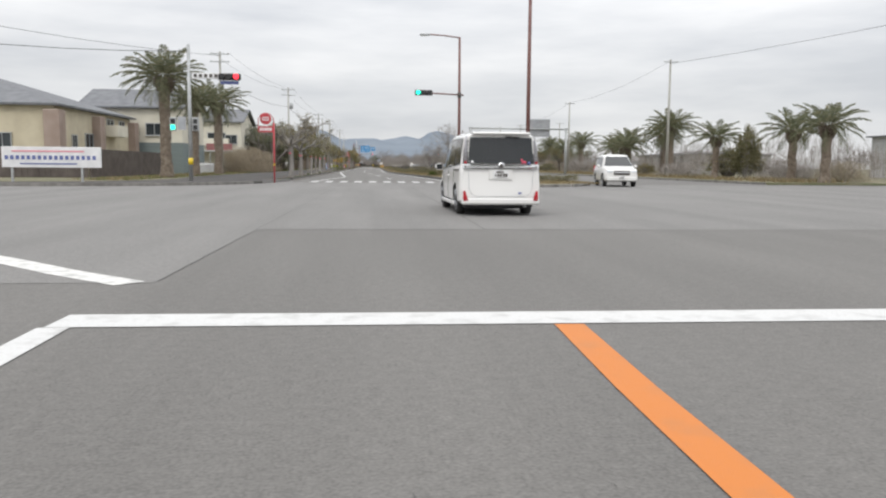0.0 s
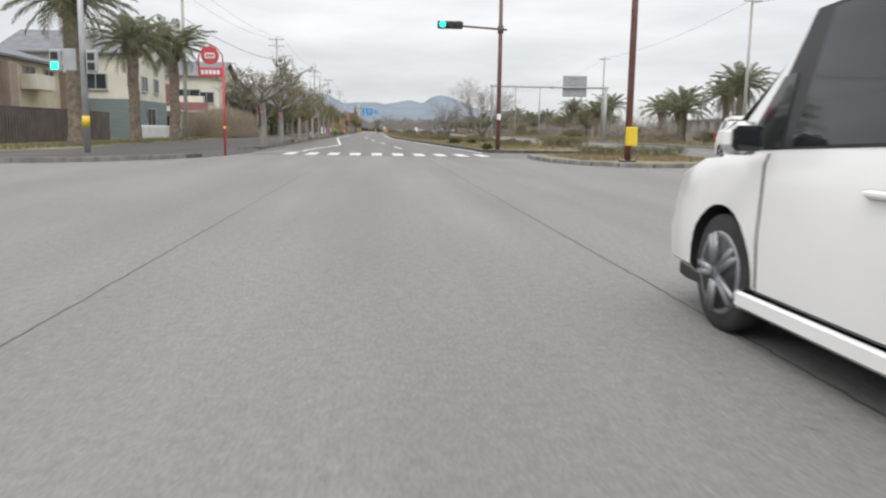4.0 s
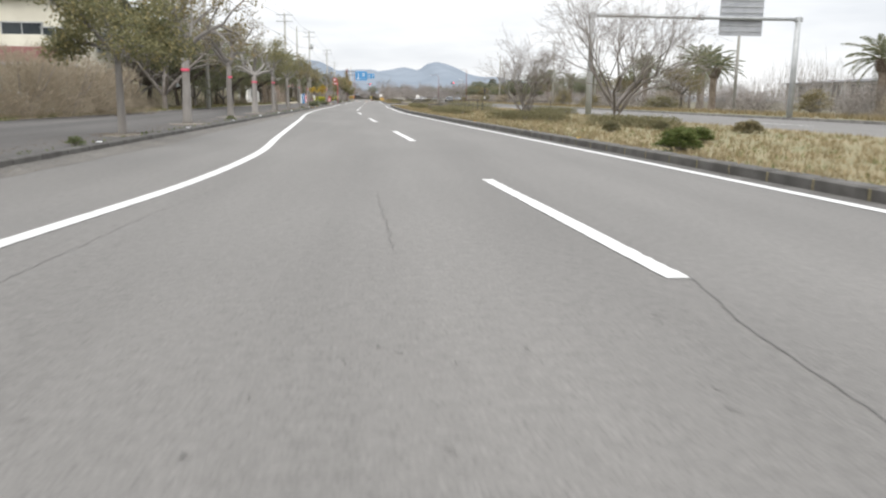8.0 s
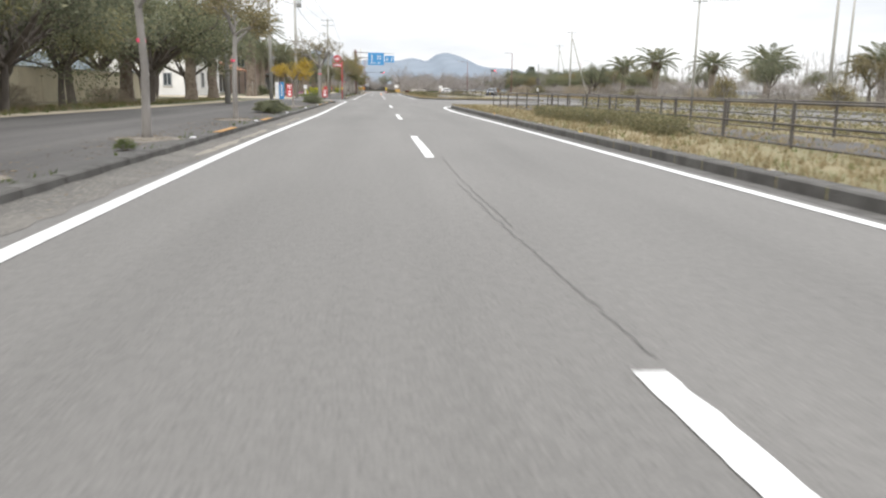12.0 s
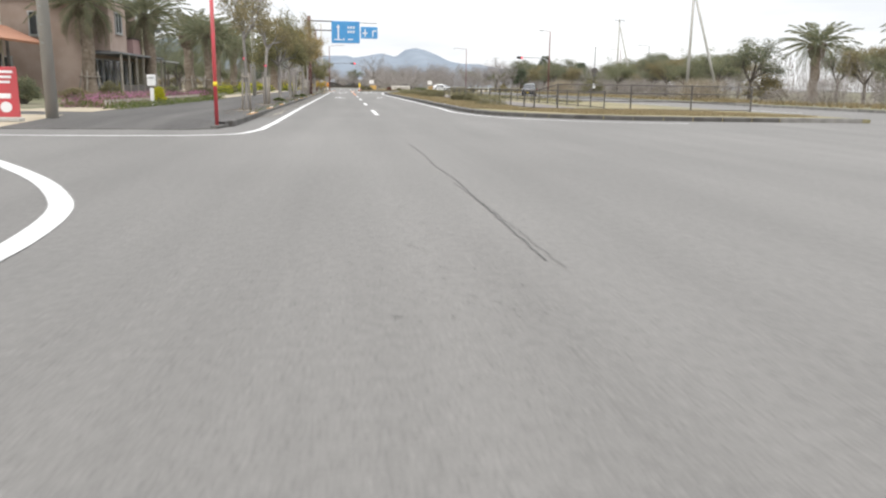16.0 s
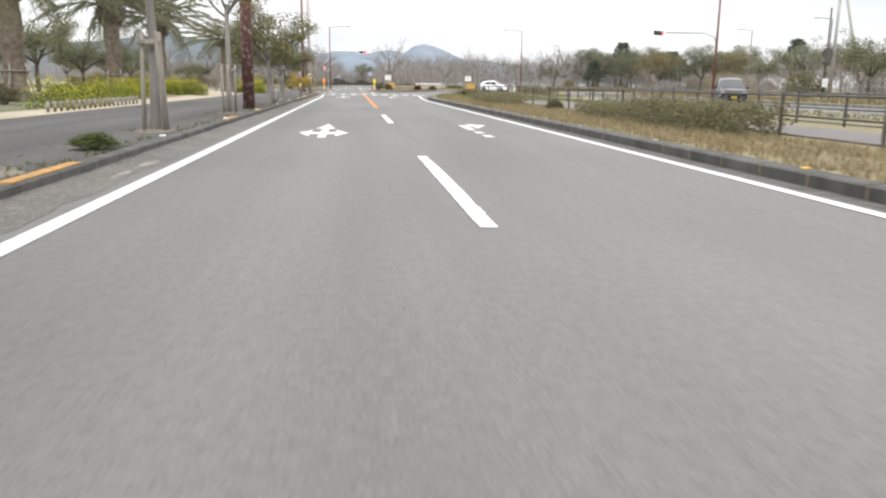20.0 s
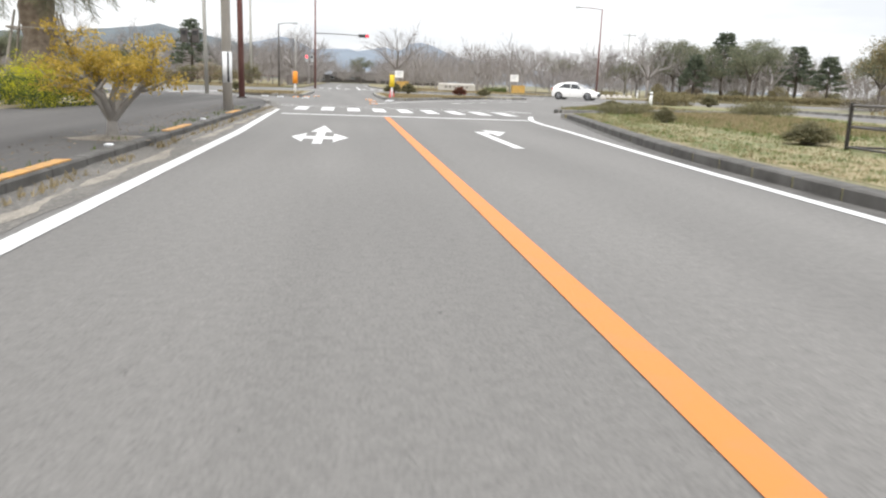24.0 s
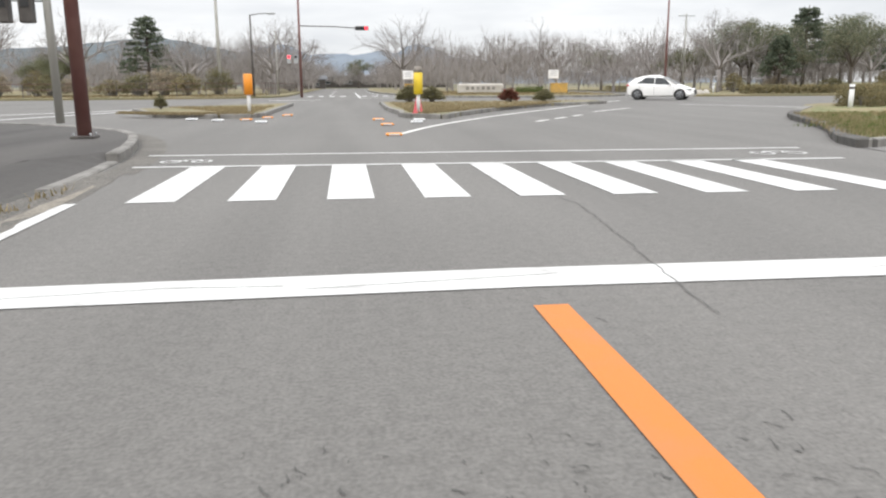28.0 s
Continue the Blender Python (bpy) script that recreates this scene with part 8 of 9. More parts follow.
def suv(x, y, yaw, paint, label, k=1.0, plate_base="white"):
    car = car_body("suv", label, "car", SUV, Matrix.Translation((x, y, 0)) @ Matrix.Rotation(radians(yaw), 4, "Z") @ Matrix.Diagonal((k, k, k, 1)), paint, (0.98, 3.78), 0.37, 0.83,
                   [(0.5, 1.1, 0.1, 0.9, 0.1, 0.0), (1.18, 2.05, 0.06, 0.92), (2.13, 3.1, 0.05, 0.92, 0.0, 0.4)], ((0.88, 3.5, 1.15), (0.66, 2.62, 1.77)), ((0.82, 0.05, 1.05), (0.62, 0.22, 1.7)))
    for s in (-1, 1):
        part("headlight", box("headlight", 0.34, 0.14, 0.17, "lamp_clear", (s * 0.66, 4.7, 0.86), 0.04), car, "clear headlight")
        part("fog_lamp", box("fog_lamp", 0.2, 0.06, 0.12, "black", (s * 0.66, 4.76, 0.5), 0.03), car)
        part("tail_lamp", box("tail_lamp", 0.14, 0.14, 0.42, "lamp_red", (s * 0.86, 0.12, 1.0), 0.04), car, "red rear lamp")
        part("roof_rail", tube("roof_rail", [(s * 0.66, 0.7, 1.86), (s * 0.67, 1.6, 1.9), (s * 0.64, 2.4, 1.86)], 0.02, "steel_dark", 6), car)
    part("grille", box("grille", 0.92, 0.08, 0.24, "steel_dark", (0, 4.74, 0.78), 0.03), car, "dark grille")
    part("grille_bar", box("grille_bar", 0.9, 0.05, 0.05, "chrome", (0, 4.79, 0.8), 0.01), car)
    part("front_bumper", box("front_bumper", 1.7, 0.16, 0.26, paint, (0, 4.72, 0.46), 0.06), car)
    plate(car, 0, 4.81, 0.52, 1, base=plate_base)
    mirror(car, 3.0, 1.18, 0.93, paint)
    handles(car, (1.25, 2.2), 0.95, 0.95, paint)
    seams(car, SUV, (1.14, 2.1, 3.2), 0.4, 1.05)


suv(15.2, 44.5, 172, "car_white", "white sport utility vehicle waiting at the crossing", 0.94)
suv(22.3, 262.5, 160, "car_black", "black car waiting in the far carriageway", 0.84, "yellow")
suv(-17.2, 86.6, 92, "car_white", "white car parked before the houses", 0.88)
# ---- hedges, shrubs, flowers and grass ----


def hedge_mesh(name, seed, line, width, h, leaf, size=0.034, per=52, cell=0.2, ragged=0.12):
    """A clipped hedge along a line, its body filled with small leaves."""
    rs = np.random.default_rng(seed)
    cs = []
    pts = [Vector(p) for p in line]
    for a, b2 in zip(pts, pts[1:]):
        d = b2 - a
        n = max(1, int(d.length / cell))
        side = Vector((-d.y, d.x)).normalized()
        for k in range(n):
            for j in range(max(1, int(width / cell))):
                u = (j + 0.5) / max(1, int(width / cell)) - 0.5
                top = h * (1 - 0.25 * (2 * u) ** 4) * (1 + rs.uniform(-ragged, ragged))
                for z in np.arange(0.06, top, cell * 1.1):
                    if abs(u) > 0.25 or z > top - cell * 1.6:
                        p = a + d * ((k + rs.uniform(0, 1)) / n) + side * (u * width + rs.uniform(-0.06, 0.06))
                        cs.append((p.x, p.y, z + rs.uniform(-0.05, 0.05)))
    v, f = leaves_data(rs, cs, cell * 0.85, per, size, 0.9)
    return mesh_of(name, v, f, leaf)


def hedge(line, width, h, label, leaf="hedge_leaf", z=0.13, seed=1, **kw):
    t = thing("hedge", label, "hedge", Matrix.Translation((0, 0, z)))
    part("foliage", hedge_mesh("foliage", seed, line, width, h, leaf, **kw), t)
    n = max(2, int(sum((Vector(b2) - Vector(a)).length for a, b2 in zip(line, line[1:])) / 1.4))
    stems = []
    for k in range(n):
        u = (k + 0.5) / n * (len(line) - 1)
        i = min(int(u), len(line) - 2)
        p = Vector(line[i]).lerp(Vector(line[i + 1]), u - i)
        stems += [tube_data([(p.x, p.y, -0.03), (p.x + 0.12 * s, p.y + 0.05, h * 0.7)], [0.02, 0.01], 4) for s in (-1, 0, 1)]
    tagged(part("stem_mass", mesh_of("stem_mass", *join_data(stems), "bark"), t), kind="stuff")


LOW = "low clipped hedge on the grassy median"
hedge([(8.7, 63.0), (11.0, 63.2)], 1.0, 0.42, LOW, seed=31)
hedge([(11.5, 63.3), (14.6, 63.9)], 1.1, 0.6, LOW, seed=32)
hedge([(9.5, 46.2), (13.8, 46.2)], 0.8, 0.4, "dark clipped hedge on the small island", seed=33)
hedge([(5.5, 107.2), (6.0, 103.5), (6.6, 100.2)], 0.9, 0.44, LOW, seed=1)
hedge([(12.6, 109.6), (14.2, 105.0)], 0.9, 0.36, LOW, seed=2)
hedge([(6.5, 229.0), (6.1, 234.6)], 1.1, 0.56, "low clipped hedge beside the railing", seed=28)
hedge([(6.3, 235.6), (6.3, 239.4)], 0.9, 0.46, "low clipped hedge beside the railing", seed=29)
hedge([(6.9, 91.6), (7.9, 89.2), (9.2, 87.3)], 1.1, 0.42, LOW, seed=3)
hedge([(9.3, 83.2), (11.0, 79.8)], 1.1, 0.42, LOW, seed=34)
hedge([(5.7, 128), (5.4, 136)], 0.9, 0.4, LOW, seed=5)
hedge([(5.6, 123.5), (5.9, 127)], 0.8, 0.35, LOW, seed=25)
hedge([(5.6, 205), (6.3, 201.6)], 0.8, 0.4, "low brownish hedge beside the railing", "hedge_leaf", seed=6, cell=0.26)
hedge([(5.9, 249), (5.8, 257)], 1.4, 0.5, "low clipped hedge beside the railing", seed=7, cell=0.26)
hedge([(10.6, 116), (10.6, 150)], 0.9, 0.42, "hedge beside the far railing of the median", seed=9, cell=0.3, per=20, size=0.045)
hedge([(13.2, 212), (13.0, 258)], 0.9, 0.3, "hedge beside the far railing of the median", seed=10, cell=0.3, per=20, size=0.045)
hedge([(17.6, 303.2), (20.6, 305.6)], 1.5, 0.75, "dense clipped hedge at the median's end", "leaf_autumn", seed=11, size=0.05, per=22)
hedge([(14.8, 287.6), (18.2, 289.4)], 1.0, 0.5, "low clipped hedge near the median's end", seed=27)
hedge([(8.3, 284.5), (10.4, 286.2)], 0.9, 0.36, "low clipped hedge near the median's end", seed=26)
hedge([(31.6, 350), (31.6, 372)], 1.2, 0.6, "hedge along the park kerb", "leaf_autumn", seed=12, cell=0.3)
hedge([(30.6, 336.0), (44, 333.8), (60, 332.5)], 1.6, 0.75, "long clipped hedge along the park kerb", "leaf_autumn", seed=13, cell=0.36, size=0.09)
hedge([(15.2, 349.6), (17.6, 348.8)], 1.8, 0.5, "bright green low planting beside the stone", "grass_green", seed=14)
hedge([(-8.9, 192), (-8.7, 214)], 0.7, 0.3, "low green border beside the sandy path", "grass_green", seed=15, cell=0.26)

BUSH = {}


def bush(x, y, w, h, label, leaf="hedge_leaf", z=0.13, name="bush", per=48, size=0.033):
    """A rounded shrub of stems and many small leaves with a ragged outline."""
    key = (leaf, per, size)
    if key not in BUSH:
        rs = np.random.default_rng(len(BUSH) + 90)
        cs, stems = [], []
        for k in range(150):
            d = Vector(rs.normal(size=3)).normalized()
            d.z = abs(d.z) * 1.15
            p = Vector((0, 0, 0.12)) + d * rs.uniform(0.55, 0.98) * (0.42 if d.z > 0.2 else 0.46)
            cs.append((p.x, p.y, max(0.05, p.z * 1.6)))
            if k % 7 == 0:
                stems.append(tube_data([(0.03 * d.x, 0.03 * d.y, -0.04), (p.x * 0.5, p.y * 0.5, p.z * 1.2), (p.x, p.y, p.z * 1.6)], [0.02, 0.014, 0.006], 4, False))
        v, f = leaves_data(rs, cs, 0.11, per, size, 0.9)
        BUSH[key] = (mesh_of("foliage", v, f, leaf), mesh_of("stem_mass", *join_data(stems), "bark"))
    t = thing(name, label, "bush", Matrix.Translation((x, y, z)) @ Matrix.Rotation(x * 3 + y, 4, "Z") @ Matrix.Diagonal((w, w, h / 0.85, 1)), "bushes and shrubs")
    part("foliage", BUSH[key][0], t)
    tagged(part("stem_mass", BUSH[key][1], t), kind="stuff")


for x, y, w, h, leaf in ((6.0, 215.4, 0.95, 0.46, "hedge_leaf"), (6.3, 214.5, 0.9, 0.44, "hedge_leaf"), (6.6, 213.6, 0.95, 0.48, "hedge_leaf"), (6.45, 211.5, 1.0, 0.46, "hedge_leaf"), (6.7, 220.3, 0.6, 0.4, "hedge_leaf"), (6.35, 243.6, 0.8, 0.38, "hedge_leaf"), (21.6, 304.2, 1.3, 0.7, "hedge_leaf"), (7.5, 270.7, 1.1, 0.4, "hedge_leaf"), (8.0, 278.7, 0.80, 0.40, "hedge_leaf"), (16.7, 289.7, 1.40, 0.42, "hedge_leaf"), (9.6, 288.0, 1.20, 0.40, "hedge_leaf"),
                         (2.3, 316.2, 1.5, 0.75, "hedge_leaf"), (3.5, 316.7, 1.4, 0.7, "hedge_leaf"), (7.2, 315.0, 1.2, 0.62, "red_flower"), (9.1, 315.4, 1.2, 0.55, "hedge_leaf"), (-8.2, 308.6, 0.6, 0.5, "hedge_leaf"),
                         (6.7, 68.7, 0.9, 0.4, "grass_green"), (6.9, 54.0, 0.65, 0.3, "grass_green"), (8.3, 71.6, 0.9, 0.32, "grass_green"), (9.9, 78, 0.7, 0.3, "hedge_leaf"), (8.0, 77, 0.6, 0.3, "hedge_leaf"), (13.4, 65, 1.3, 0.6, "scrub"), (12.2, 77, 1.0, 0.35, "leaf_autumn")):
    bush(x, y, w, h, "low red-tinged bush on the grass" if leaf == "red_flower" else "low rounded bush on the dry grass", leaf)
for x, y in ((-4.75, 136.4), (-4.7, 154.9)):
    for dx, dy, w, h in ((0, 0, 1.5, 0.42), (0.3, -0.7, 0.9, 0.3), (-0.35, 0.6, 1.1, 0.34)):
        bush(x + dx * 0.5, y + dy, w, h, "grey-green sprawling shrub beside the kerb", "leaf_green", name="sprawling_shrub", per=40, size=0.03)
for x, y in ((-4.4, 139), (-4.4, 86), (-4.3, 69.5), (-4.4, 118.5), (-4.4, 207), (-4.4, 250)):
    bush(x, y, 0.4, 0.16, "weedy tuft growing by the kerb", "grass_green", name="weed_tuft", per=14)
# the beige leafless thickets by the corner, along the footway and below the far palms
def twig_dome(seed, n, material):
    """A dense dome of fine bare twigs, one metre wide and high."""
    rr = np.random.default_rng(seed)
    d = rr.normal(size=(n, 3))
    d[:, 2] = np.abs(d[:, 2]) * 1.1
    d /= np.linalg.norm(d, axis=1, keepdims=True)
    lump = 1 + 0.16 * np.sin(d[:, 0] * 7 + seed) * np.sin(d[:, 1] * 6) + 0.1 * np.sin(d[:, 2] * 11)
    r = rr.random(n) ** 0.35 * lump
    base = d * r[:, None] * np.array([0.5, 0.5, 0.95])
    dirn = d + rr.normal(size=(n, 3)) * 0.6
    dirn[:, 2] += 0.5
    dirn /= np.linalg.norm(dirn, axis=1, keepdims=True)
    side = np.cross(dirn, rr.normal(size=(n, 3)))
    side /= np.linalg.norm(side, axis=1, keepdims=True)
    ln = rr.uniform(0.05, 0.13, (n, 1))
    v = np.stack([base - side * 0.0028, base + side * 0.0028, base + dirn * ln], 1).reshape(-1, 3)
    return mesh_of("twig_mass", v.tolist(), np.arange(3 * n).reshape(-1, 3).tolist(), material)


DOME = [twig_dome(1, 9000, "scrub"), twig_dome(2, 7000, "scrub"), twig_dome(3, 5000, "twig")]
DOME_STEM = mesh_of("stem", *join_data([tube_data([(0.02 * math.cos(q), 0.02 * math.sin(q), -0.03), (0.2 * math.cos(q), 0.2 * math.sin(q), 0.4), (0.3 * math.cos(q), 0.3 * math.sin(q), 0.7)], [0.012, 0.008, 0.003], 4, False) for q in [k * 0.7 for k in range(9)]]), "twig")


def thicket(x, y, w, h, label, k, name="thicket"):
    t = thing(name, label, "bush", Matrix.Translation((x, y, 0.12)) @ Matrix.Rotation(x * 3 + y, 4, "Z") @ Matrix.Diagonal((w, w, h, 1)), "leafless thickets")
    tagged(part("twig_mass", DOME[k], t), kind="stuff")
    part("stem", DOME_STEM, t)


for k, (x, y, w, h) in enumerate(((-13.4, 84, 4.2, 2.5), (-12.8, 87.5, 4.6, 3.0), (-12.4, 91.2, 4.6, 3.0), (-12.0, 95, 4.2, 2.6), (-14.5, 101, 2.4, 0.8), (-14.5, 111, 2.4, 0.9), (-14, 123, 2.4, 0.9), (-14.5, 137, 2.6, 1.0), (-14, 147, 2.4, 0.9))):
    thicket(x, y, w, h, "beige leafless thicket beside the footway", 0 if k < 4 else 1)
rs = np.random.default_rng(77)
for k in range(46):
    y = 50 + k * 5.7 + rs.uniform(-1.5, 1.5)
    x = rs.uniform(30.8, 36)
    w, h = rs.uniform(3.2, 5.2), rs.uniform(1.2, 2.4)
    if k % 4 < 3:
        thicket(x, y, w, h, "brown twiggy scrub below the palms", 2 if k % 8 else 1, "scrub_bush")
    else:
        leaf = ("leaf_autumn", "hedge_leaf")[k % 3 == 0]
        bush(x, y, w, h, "rounded green shrub below the palms", leaf, name="scrub_bush", per=20, size=0.027)
for k in range(26):
    x = -12 - k * 2.2 if k < 16 else 36 + (k - 16) * 4.5
    y = 346 + rs.uniform(-2, 3) if k < 16 else 346 + rs.uniform(-3, 3)
    bush(x, y, rs.uniform(2.5, 4.2), rs.uniform(1.2, 2.4), "shrub among the park trees", ("hedge_leaf", "leaf_autumn", "scrub")[k % 3], name="park_shrub", per=17, size=0.031)
for x, y in ((-4.75, 208.7), (-4.8, 223.0), (-4.4, 226.2)):
    bush(x, y, 0.75, 0.2, "low green weeds round the foot of a street tree", "grass_green", name="weed_tuft", per=26)
bush(32.6, 62.6, 3.0, 3.9, "large dark evergreen bush by the kerb", "hedge_leaf", name="dark_bush", per=46, size=0.026)
# gardens of flowers beside the sandy path
def flower_strip(line, width, h, leaf, label, seed, thick=1.0):
    t = thing("flower_bed", label, "flowers", Matrix.Translation((0, 0, 0.14)), "flower beds")
    part("leafage", hedge_mesh("leafage", seed, line, width, h * 0.75, "grass_green", 0.05, int(10 * thick), 0.24, 0.3), t)
    part("bloom", hedge_mesh("bloom", seed + 50, line, width * 1.02, h, leaf, 0.028, int(14 * thick), 0.24, 0.4), t, "many small blossoms")


flower_strip([(-10.4, 193.5), (-10.9, 208.5)], 1.7, 0.38, "pink_flower", "bed of small pink flowers", 66, 1.5)
flower_strip([(-10.6, 212), (-10.8, 220)], 1.3, 0.35, "pink_flower", "bed of small pink flowers", 67)
YELLOW = "bed of tall yellow rapeseed flowers"
flower_strip([(-10.2, 240), (-10.4, 246)], 1.2, 0.75, "rapeseed", YELLOW, 61)
flower_strip([(-10.6, 265), (-12.6, 268.5), (-16, 272)], 2.0, 0.85, "rapeseed", YELLOW, 62, 2.0)
flower_strip([(-9.15, 275.9), (-8.55, 279.8)], 1.5, 0.86, "rapeseed", YELLOW, 63, 4.0)
flower_strip([(-11.6, 233), (-11.8, 238)], 1.4, 0.7, "rapeseed", YELLOW, 64)
flower_strip([(-12.3, 252), (-12.2, 261)], 1.8, 0.8, "rapeseed", YELLOW, 65)
bush(-9.05, 199.7, 0.6, 0.7, "clump of yellow rapeseed flowers", "rapeseed", name="rapeseed_clump")
for k in range(14):
    bush(-12.5 + rs.uniform(-1.5, 1.0), 192 + k * 5.8, rs.uniform(1.2, 2.2), rs.uniform(0.5, 1.0), "green garden shrub behind the flower beds", ("hedge_leaf", "leaf_green", "leaf_autumn")[k % 3], name="garden_shrub", per=26)


def off_path(x, y):
    """Keeps grass off the crossing path."""
    low, high = np.interp(x, [p[0] for p in CUT_S], [p[1] for p in CUT_S]), np.interp(x, [p[0] for p in CUT_N], [p[1] for p in CUT_N])
    return (x, y - 6.5) if low - 0.1 < y < high + 0.1 else (x, y)


def tufts(name, n, region, mats, h, label, seed, z=0.13, w=0.011):
    """Thin blades of grass scattered over a region given by a function of two chances."""
    rs = np.random.default_rng(seed)
    c = np.array([region(a, b2) for a, b2 in rs.random((n, 2))])
    c = np.repeat(c, 6, axis=0)
    m = len(c)
    c = c + rs.normal(size=(m, 2)) * 0.05
    az = rs.uniform(0, 6.283, m)
    lean = rs.uniform(0.1, 0.9, m)
    hh = h * rs.uniform(0.5, 1.3, m)
    base = np.column_stack([c, np.full(m, z - 0.01)])
    sd = np.column_stack([-np.sin(az), np.cos(az), np.zeros(m)]) * w
    tip = base + np.column_stack([np.cos(az) * lean * hh, np.sin(az) * lean * hh, hh])
    v = np.stack([base - sd, base + sd, tip], 1).reshape(-1, 3)
    tagged(part(name, mesh_of(name, v.tolist(), np.arange(3 * m).reshape(-1, 3).tolist(), mats)), label, "grass", kind="stuff")


edge = lambda y: float(np.interp(y, (50, 65, 80, 95, 110, 130, 155), (7.11, 6.29, 5.37, 4.5, 3.77, 3.55, 3.5))) + 0.2
tufts("dry_grass", 9000, lambda a, b2: (edge(55 + 100 * a) + (14.6 - edge(55 + 100 * a)) * b2 ** 1.5, 55 + 100 * a), "grass_blade", 0.13, "dry yellow winter grass on the median", 1)
tufts("green_grass", 1300, lambda a, b2: (edge(55 + 100 * a) + 7.5 * b2 ** 1.4, 55 + 100 * a), "grass_green", 0.09, "thin green grass on the median", 2)
tufts("dry_grass", 4000, lambda a, b2: (7.6 - 3.0 * b2 + 8.4 * a, 191.0 + 6.2 * b2 + 1.2 * (1 - a)), "grass_blade", 0.1, "short dry grass at the median nose", 16)
tufts("dry_grass", 6500, lambda a, b2: (4.15 + (2.5 if 200 + 70 * a < 262 else 4) * b2, 198 + 66 * a), "grass_blade", 0.13, "dry yellow winter grass on the median", 3)
tufts("dry_grass", 4000, lambda a, b2: off_path(8.4 + 7.5 * b2, 274 + 24 * a) if 8.4 + 7.5 * b2 > 6 + (24 * a) * 0.32 else off_path(11 + 5 * b2, 276 + 10 * a), "grass_blade", 0.12, "dry yellow winter grass on the median", 4)
tufts("green_grass", 2000, lambda a, b2: off_path(7.6 + 1.0 * a + 9.0 * b2, 272 + 20 * a), "grass_green", 0.1, "thin green grass on the median", 5)
tufts("dry_grass", 1800, lambda a, b2: (1.2 + (0.2 + 9.5 * a) * b2, 302 + 14 * a), "grass_blade", 0.1, "dry grass on the traffic island", 6)
tufts("dry_grass", 1200, lambda a, b2: (-4.0 - (0.6 + 4.0 * a) * b2, 303 + 8 * a), "grass_blade", 0.08, "short dry grass on the traffic island", 7)
tufts("dry_grass", 4000, lambda a, b2: (-11.6 - 3 * b2, 42 + 126 * a), "grass_blade", 0.16, "dry grass beside the footway", 8)
tufts("green_grass", 2200, lambda a, b2: (-11.2 - 3.2 * b2, 42 + 126 * a), "grass_green", 0.16, "green weeds beside the footway", 9)
tufts("green_grass", 220, lambda a, b2: (-4.14 - 0.35 * b2 ** 2, 48 + 116 * a), "grass_green", 0.07, "weeds along the kerb of the footway", 10)
tufts("green_grass", 260, lambda a, b2: (-4.12 - 0.35 * b2 ** 2, 190 + 92 * a), "grass_green", 0.07, "weeds along the kerb of the footway", 11)
tufts("dry_grass", 1200, lambda a, b2: (8.2 + 5.5 * b2, 41 + 5.5 * a), "grass_blade", 0.12, "dry grass on the small island", 12)
tufts("dry_grass", 5000, lambda a, b2: (27.5 + 6 * b2, 48 + 250 * a), "grass_blade", 0.3, "tall dry grass beyond the far carriageway", 13, w=0.03)
tufts("dry_grass", 3000, lambda a, b2: (6 + 15 * b2, 338 + 30 * a), "grass_blade", 0.14, "pale winter grass of the park", 14, w=0.02)
tufts("dry_grass", 3000, lambda a, b2: (-8 - 40 * b2, 339 + 14 * a), "grass_blade", 0.14, "rough grass of the park", 15, w=0.025)

# leaf litter and grit by the kerbs and under the trees
rs = np.random.default_rng(31)
def litter(name, n, region, label, seed, z, size=0.03):
    rr = np.random.default_rng(seed)
    cs = [(*region(a, b2), z) for a, b2 in rr.random((n, 2))]
    v, f = leaves_data(rr, cs, 0.04, 1, size, 0.15)
    v = [(x, y, z + 0.25 * (zz - z)) for x, y, zz in v]
    tagged(part(name, mesh_of(name, v, f, "litter")), label, "leaves", kind="stuff")


litter("leaf_litter", 2200, lambda a, b2: (-4.3 - 1.4 * b2, 46 + 118 * a), "dry fallen leaves on the footway", 1, 0.14)
litter("leaf_litter", 1500, lambda a, b2: (-4.2 - 1.2 * b2, 190 + 92 * a), "dry fallen leaves on the footway", 2, 0.14)
for k, (x, y) in enumerate(((-4.7, 193), (-4.75, 201.2), (-4.75, 208.9), (-4.7, 215.7), (-4.75, 223.2), (-4.7, 230.3), (-4.7, 238.5), (-4.7, 247.3), (-4.7, 57.2), (-4.7, 65.8), (-4.8, 73.4), (-4.9, 105.4), (-4.9, 114.8), (-4.9, 121), (-4.9, 129.6))):
    litter("leaf_litter", 230, lambda a, b2: (x + 0.5 * b2 ** 0.5 * math.cos(6.283 * a), y + 0.85 * b2 ** 0.5 * math.sin(6.283 * a)), "pale fallen leaves and chips round a street tree", 60 + k, 0.155, 0.03)
litter("leaf_litter", 2200, lambda a, b2: (-3.85 + 0.45 * b2 ** 2, 50 + 118 * a), "grit and dry leaves in the gutter", 3, 0.03, 0.02)
litter("leaf_litter", 1500, lambda a, b2: (-3.8 + 0.4 * b2 ** 2, 188 + 96 * a), "grit and dry leaves in the gutter", 4, 0.03, 0.02)


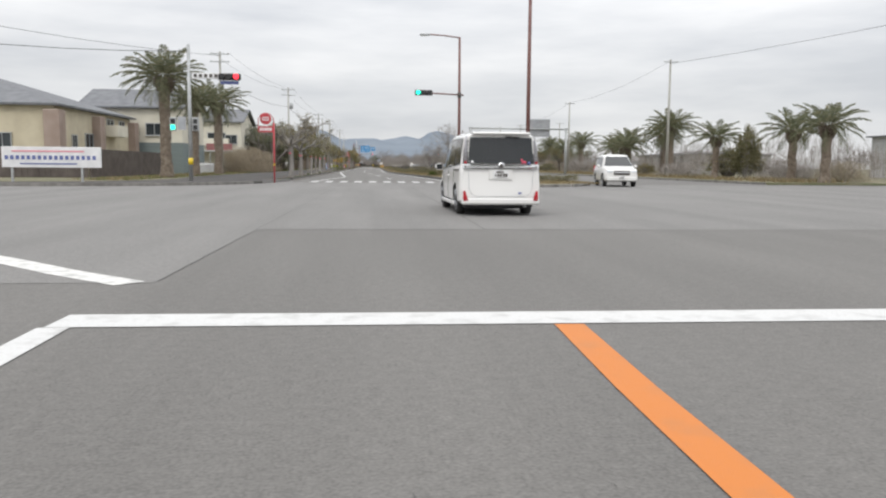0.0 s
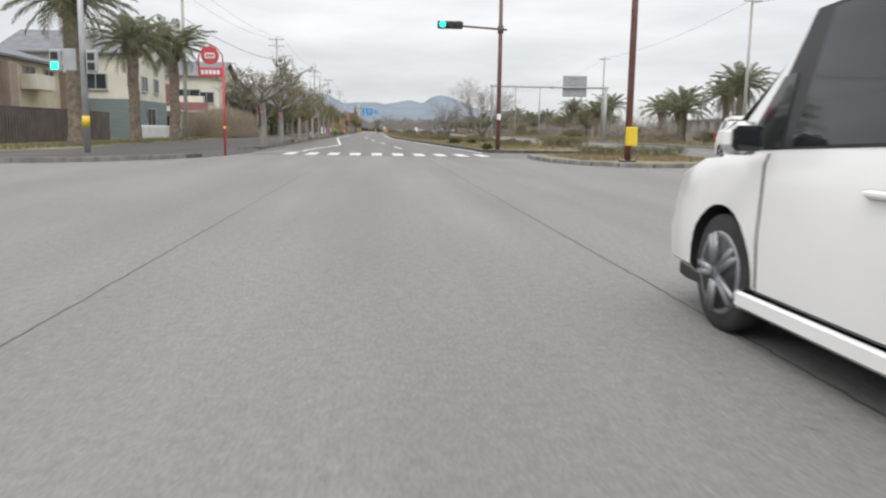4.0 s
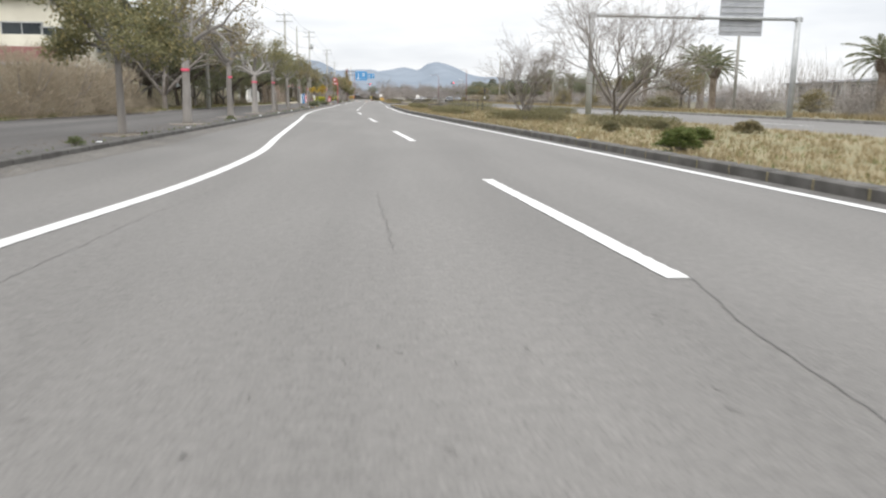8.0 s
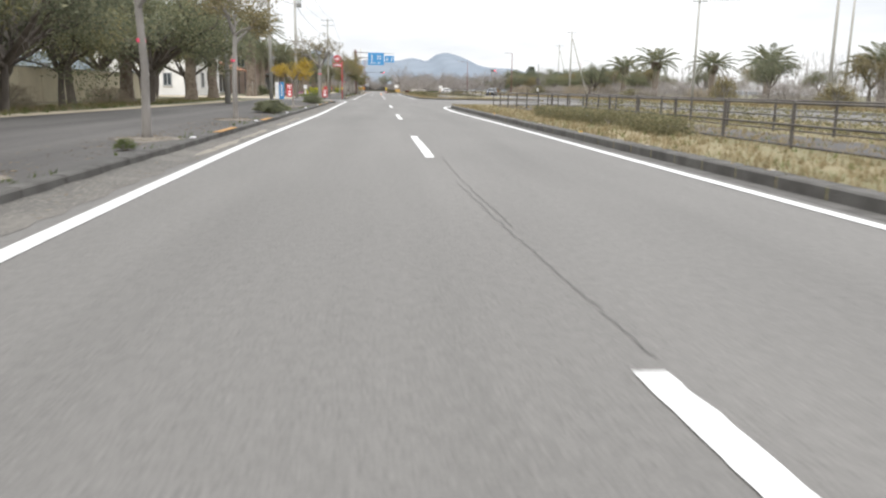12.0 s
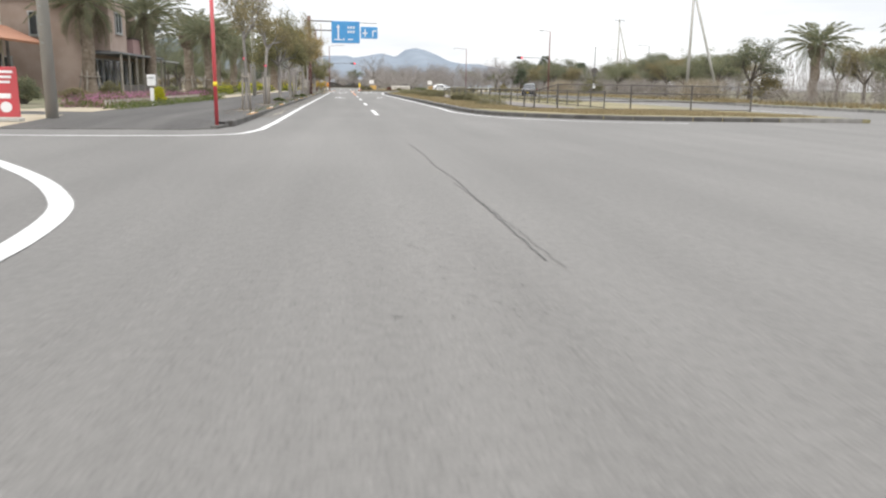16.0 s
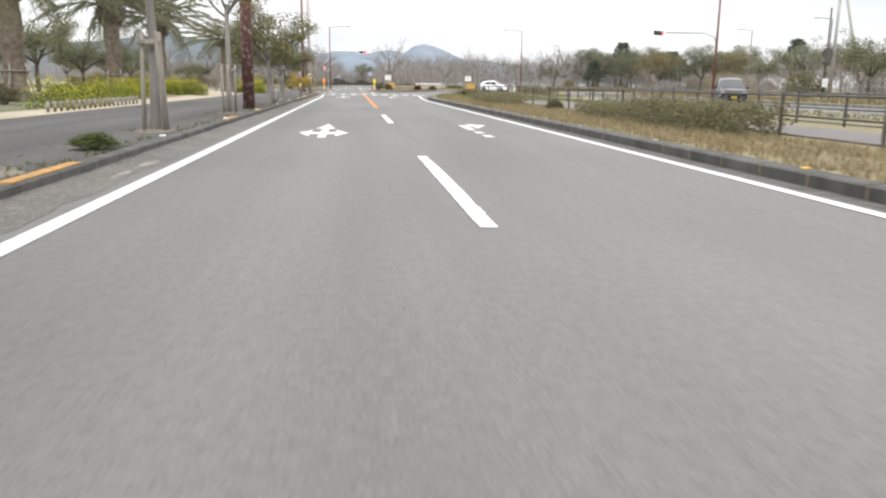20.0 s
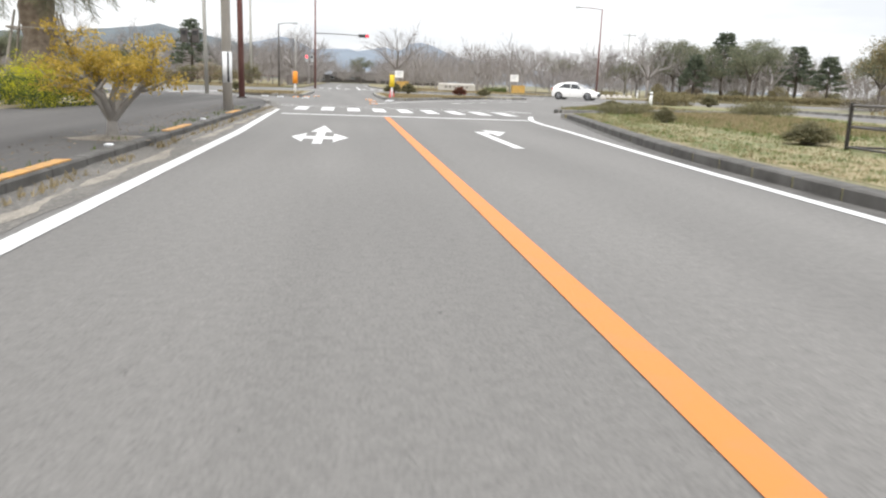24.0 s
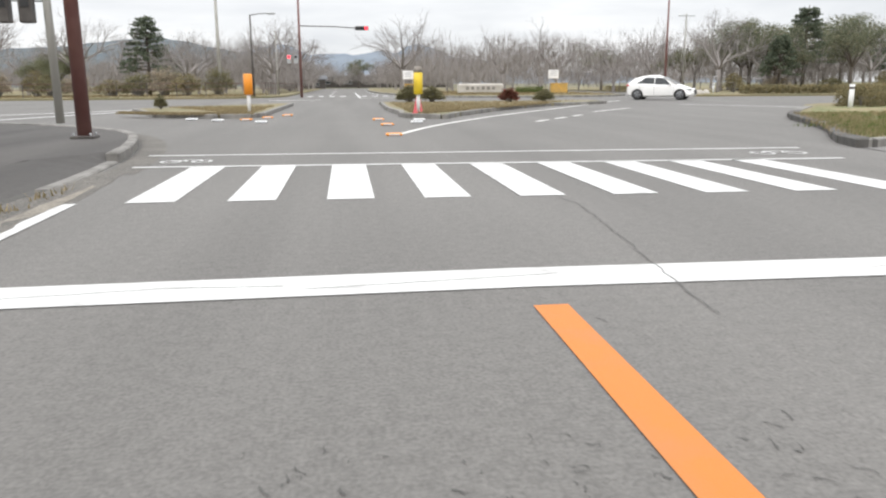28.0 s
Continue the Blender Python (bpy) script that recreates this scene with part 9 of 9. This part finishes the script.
# the grey-brown haze of far leafless woods: countless upright twigs
def twig_wood(name, n, region, h, label, seed, w=0.014, material="twig", low=0.0):
    rr = np.random.default_rng(seed)
    xyh = np.array([region(a, b2, c) for a, b2, c in rr.random((n, 3))])
    top = h * (0.55 + 0.25 * np.sin(xyh[:, 0] * 0.31 + seed) * np.sin(xyh[:, 1] * 0.23) + 0.2 * np.sin(xyh[:, 0] * 0.9))
    z0 = top * (low + (1 - low) * xyh[:, 2] ** 0.8)
    az = rr.uniform(0, 6.283, n)
    ln = rr.uniform(0.5, 1.4, n)
    lean = rr.uniform(0.0, 0.55, n)
    base = np.column_stack([xyh[:, :2], np.maximum(0.1, z0)])
    sd = np.column_stack([-np.sin(az), np.cos(az), np.zeros(n)]) * w
    tip = base + np.column_stack([np.cos(az) * lean * ln, np.sin(az) * lean * ln, ln])
    v = np.stack([base - sd, base + sd, tip], 1).reshape(-1, 3)
    tagged(part(name, mesh_of(name, v.tolist(), np.arange(3 * n).reshape(-1, 3).tolist(), material)), label, "wood", kind="stuff")


twig_wood("far_wood", 26000, lambda a, b2, c: (-60 + 52 * a, 358 + 45 * b2, c), 5.2, "grey-brown leafless wood far in the park", 1, 0.024, "twig_far", 0.3)
twig_wood("far_wood", 42000, lambda a, b2, c: (7 + 70 * a, 352 + 48 * b2, c), 6.8, "grey-brown leafless wood far in the park", 2, 0.024, "twig_far", 0.3)
twig_wood("scrub_wood", 40000, lambda a, b2, c: (35 + 12 * a, 55 + 250 * b2, c), 4.6, "grey-brown twiggy scrub beyond the far carriageway", 3)

twig_wood("far_wood", 30000, lambda a, b2, c: (-34 + 76 * a, 474 + 26 * b2, c), 7.2, "grey-brown leafless wood at the end of the park road", 5, 0.03, "twig_far", 0.3)
twig_wood("far_wood", 9000, lambda a, b2, c: (-13 + 6.5 * a, 362 + 100 * b2, c), 5.6, "grey-brown twigs of the avenue", 6, 0.022, "twig_far", 0.3)
twig_wood("far_wood", 9000, lambda a, b2, c: (6.2 + 6 * a, 392 + 70 * b2, c), 6.2, "grey-brown twigs of the avenue", 7, 0.022, "twig_far", 0.3)

rim = lambda y: float(np.interp(y, (258, 268, 274, 278.5, 284, 288.8, 292.6, 298), (4.3, 4.6, 5.25, 5.95, 6.85, 7.85, 9.9, 12.5)))
tufts("lawn_grass", 5600, lambda a, b2: off_path(rim(258 + 38 * a) + 8.5 * b2 ** 1.4, 258 + 38 * a), "grass_green", 0.06, "short green grass of the median's end", 40, w=0.008)
tufts("dry_grass", 5000, lambda a, b2: off_path(rim(258 + 38 * a) + 8.0 * b2 ** 1.4, 258 + 38 * a), "grass_blade", 0.06, "short dry grass of the median's end", 41, w=0.008)
tufts("gutter_weeds", 160, lambda a, b2: (-3.82 + 0.12 * b2, 255 + 30 * a), "grass_blade", 0.07, "dry weeds in the gutter", 42, z=0.04)
litter("leaf_litter", 3500, lambda a, b2: (-4.35 - 0.8 * b2, 48 + 234 * a) if not 168 < 48 + 234 * a < 188 else (-4.6 - 0.5 * b2, 120 + 40 * a), "dry fallen leaves under the street trees", 5, 0.145, 0.035)
tufts("green_grass", 900, lambda a, b2: (rim(288.6 + 9.4 * a) - 0.2 + 2.6 * b2, 288.6 + 9.4 * a), "grass_green", 0.08, "short green grass at the median's end", 46)
tufts("dry_grass", 1100, lambda a, b2: (rim(288.6 + 9.4 * a) - 0.35 + 1.6 * b2, 288.6 + 9.4 * a), "grass_blade", 0.11, "long dry grass over the kerb of the median's end", 43, z=0.1)
tufts("dry_grass", 900, lambda a, b2: (-3.9 - 4.6 * a, 301.6 + 0.6 * b2 + 2.0 * a * a), "grass_blade", 0.09, "dry grass over the kerb of the traffic island", 44)
tufts("dry_grass", 900, lambda a, b2: (1.2 + 7.0 * a + 0.3 * b2, 300.4 + 11.2 * a + 0.4 * b2), "grass_blade", 0.09, "dry grass over the kerb of the traffic island", 45)
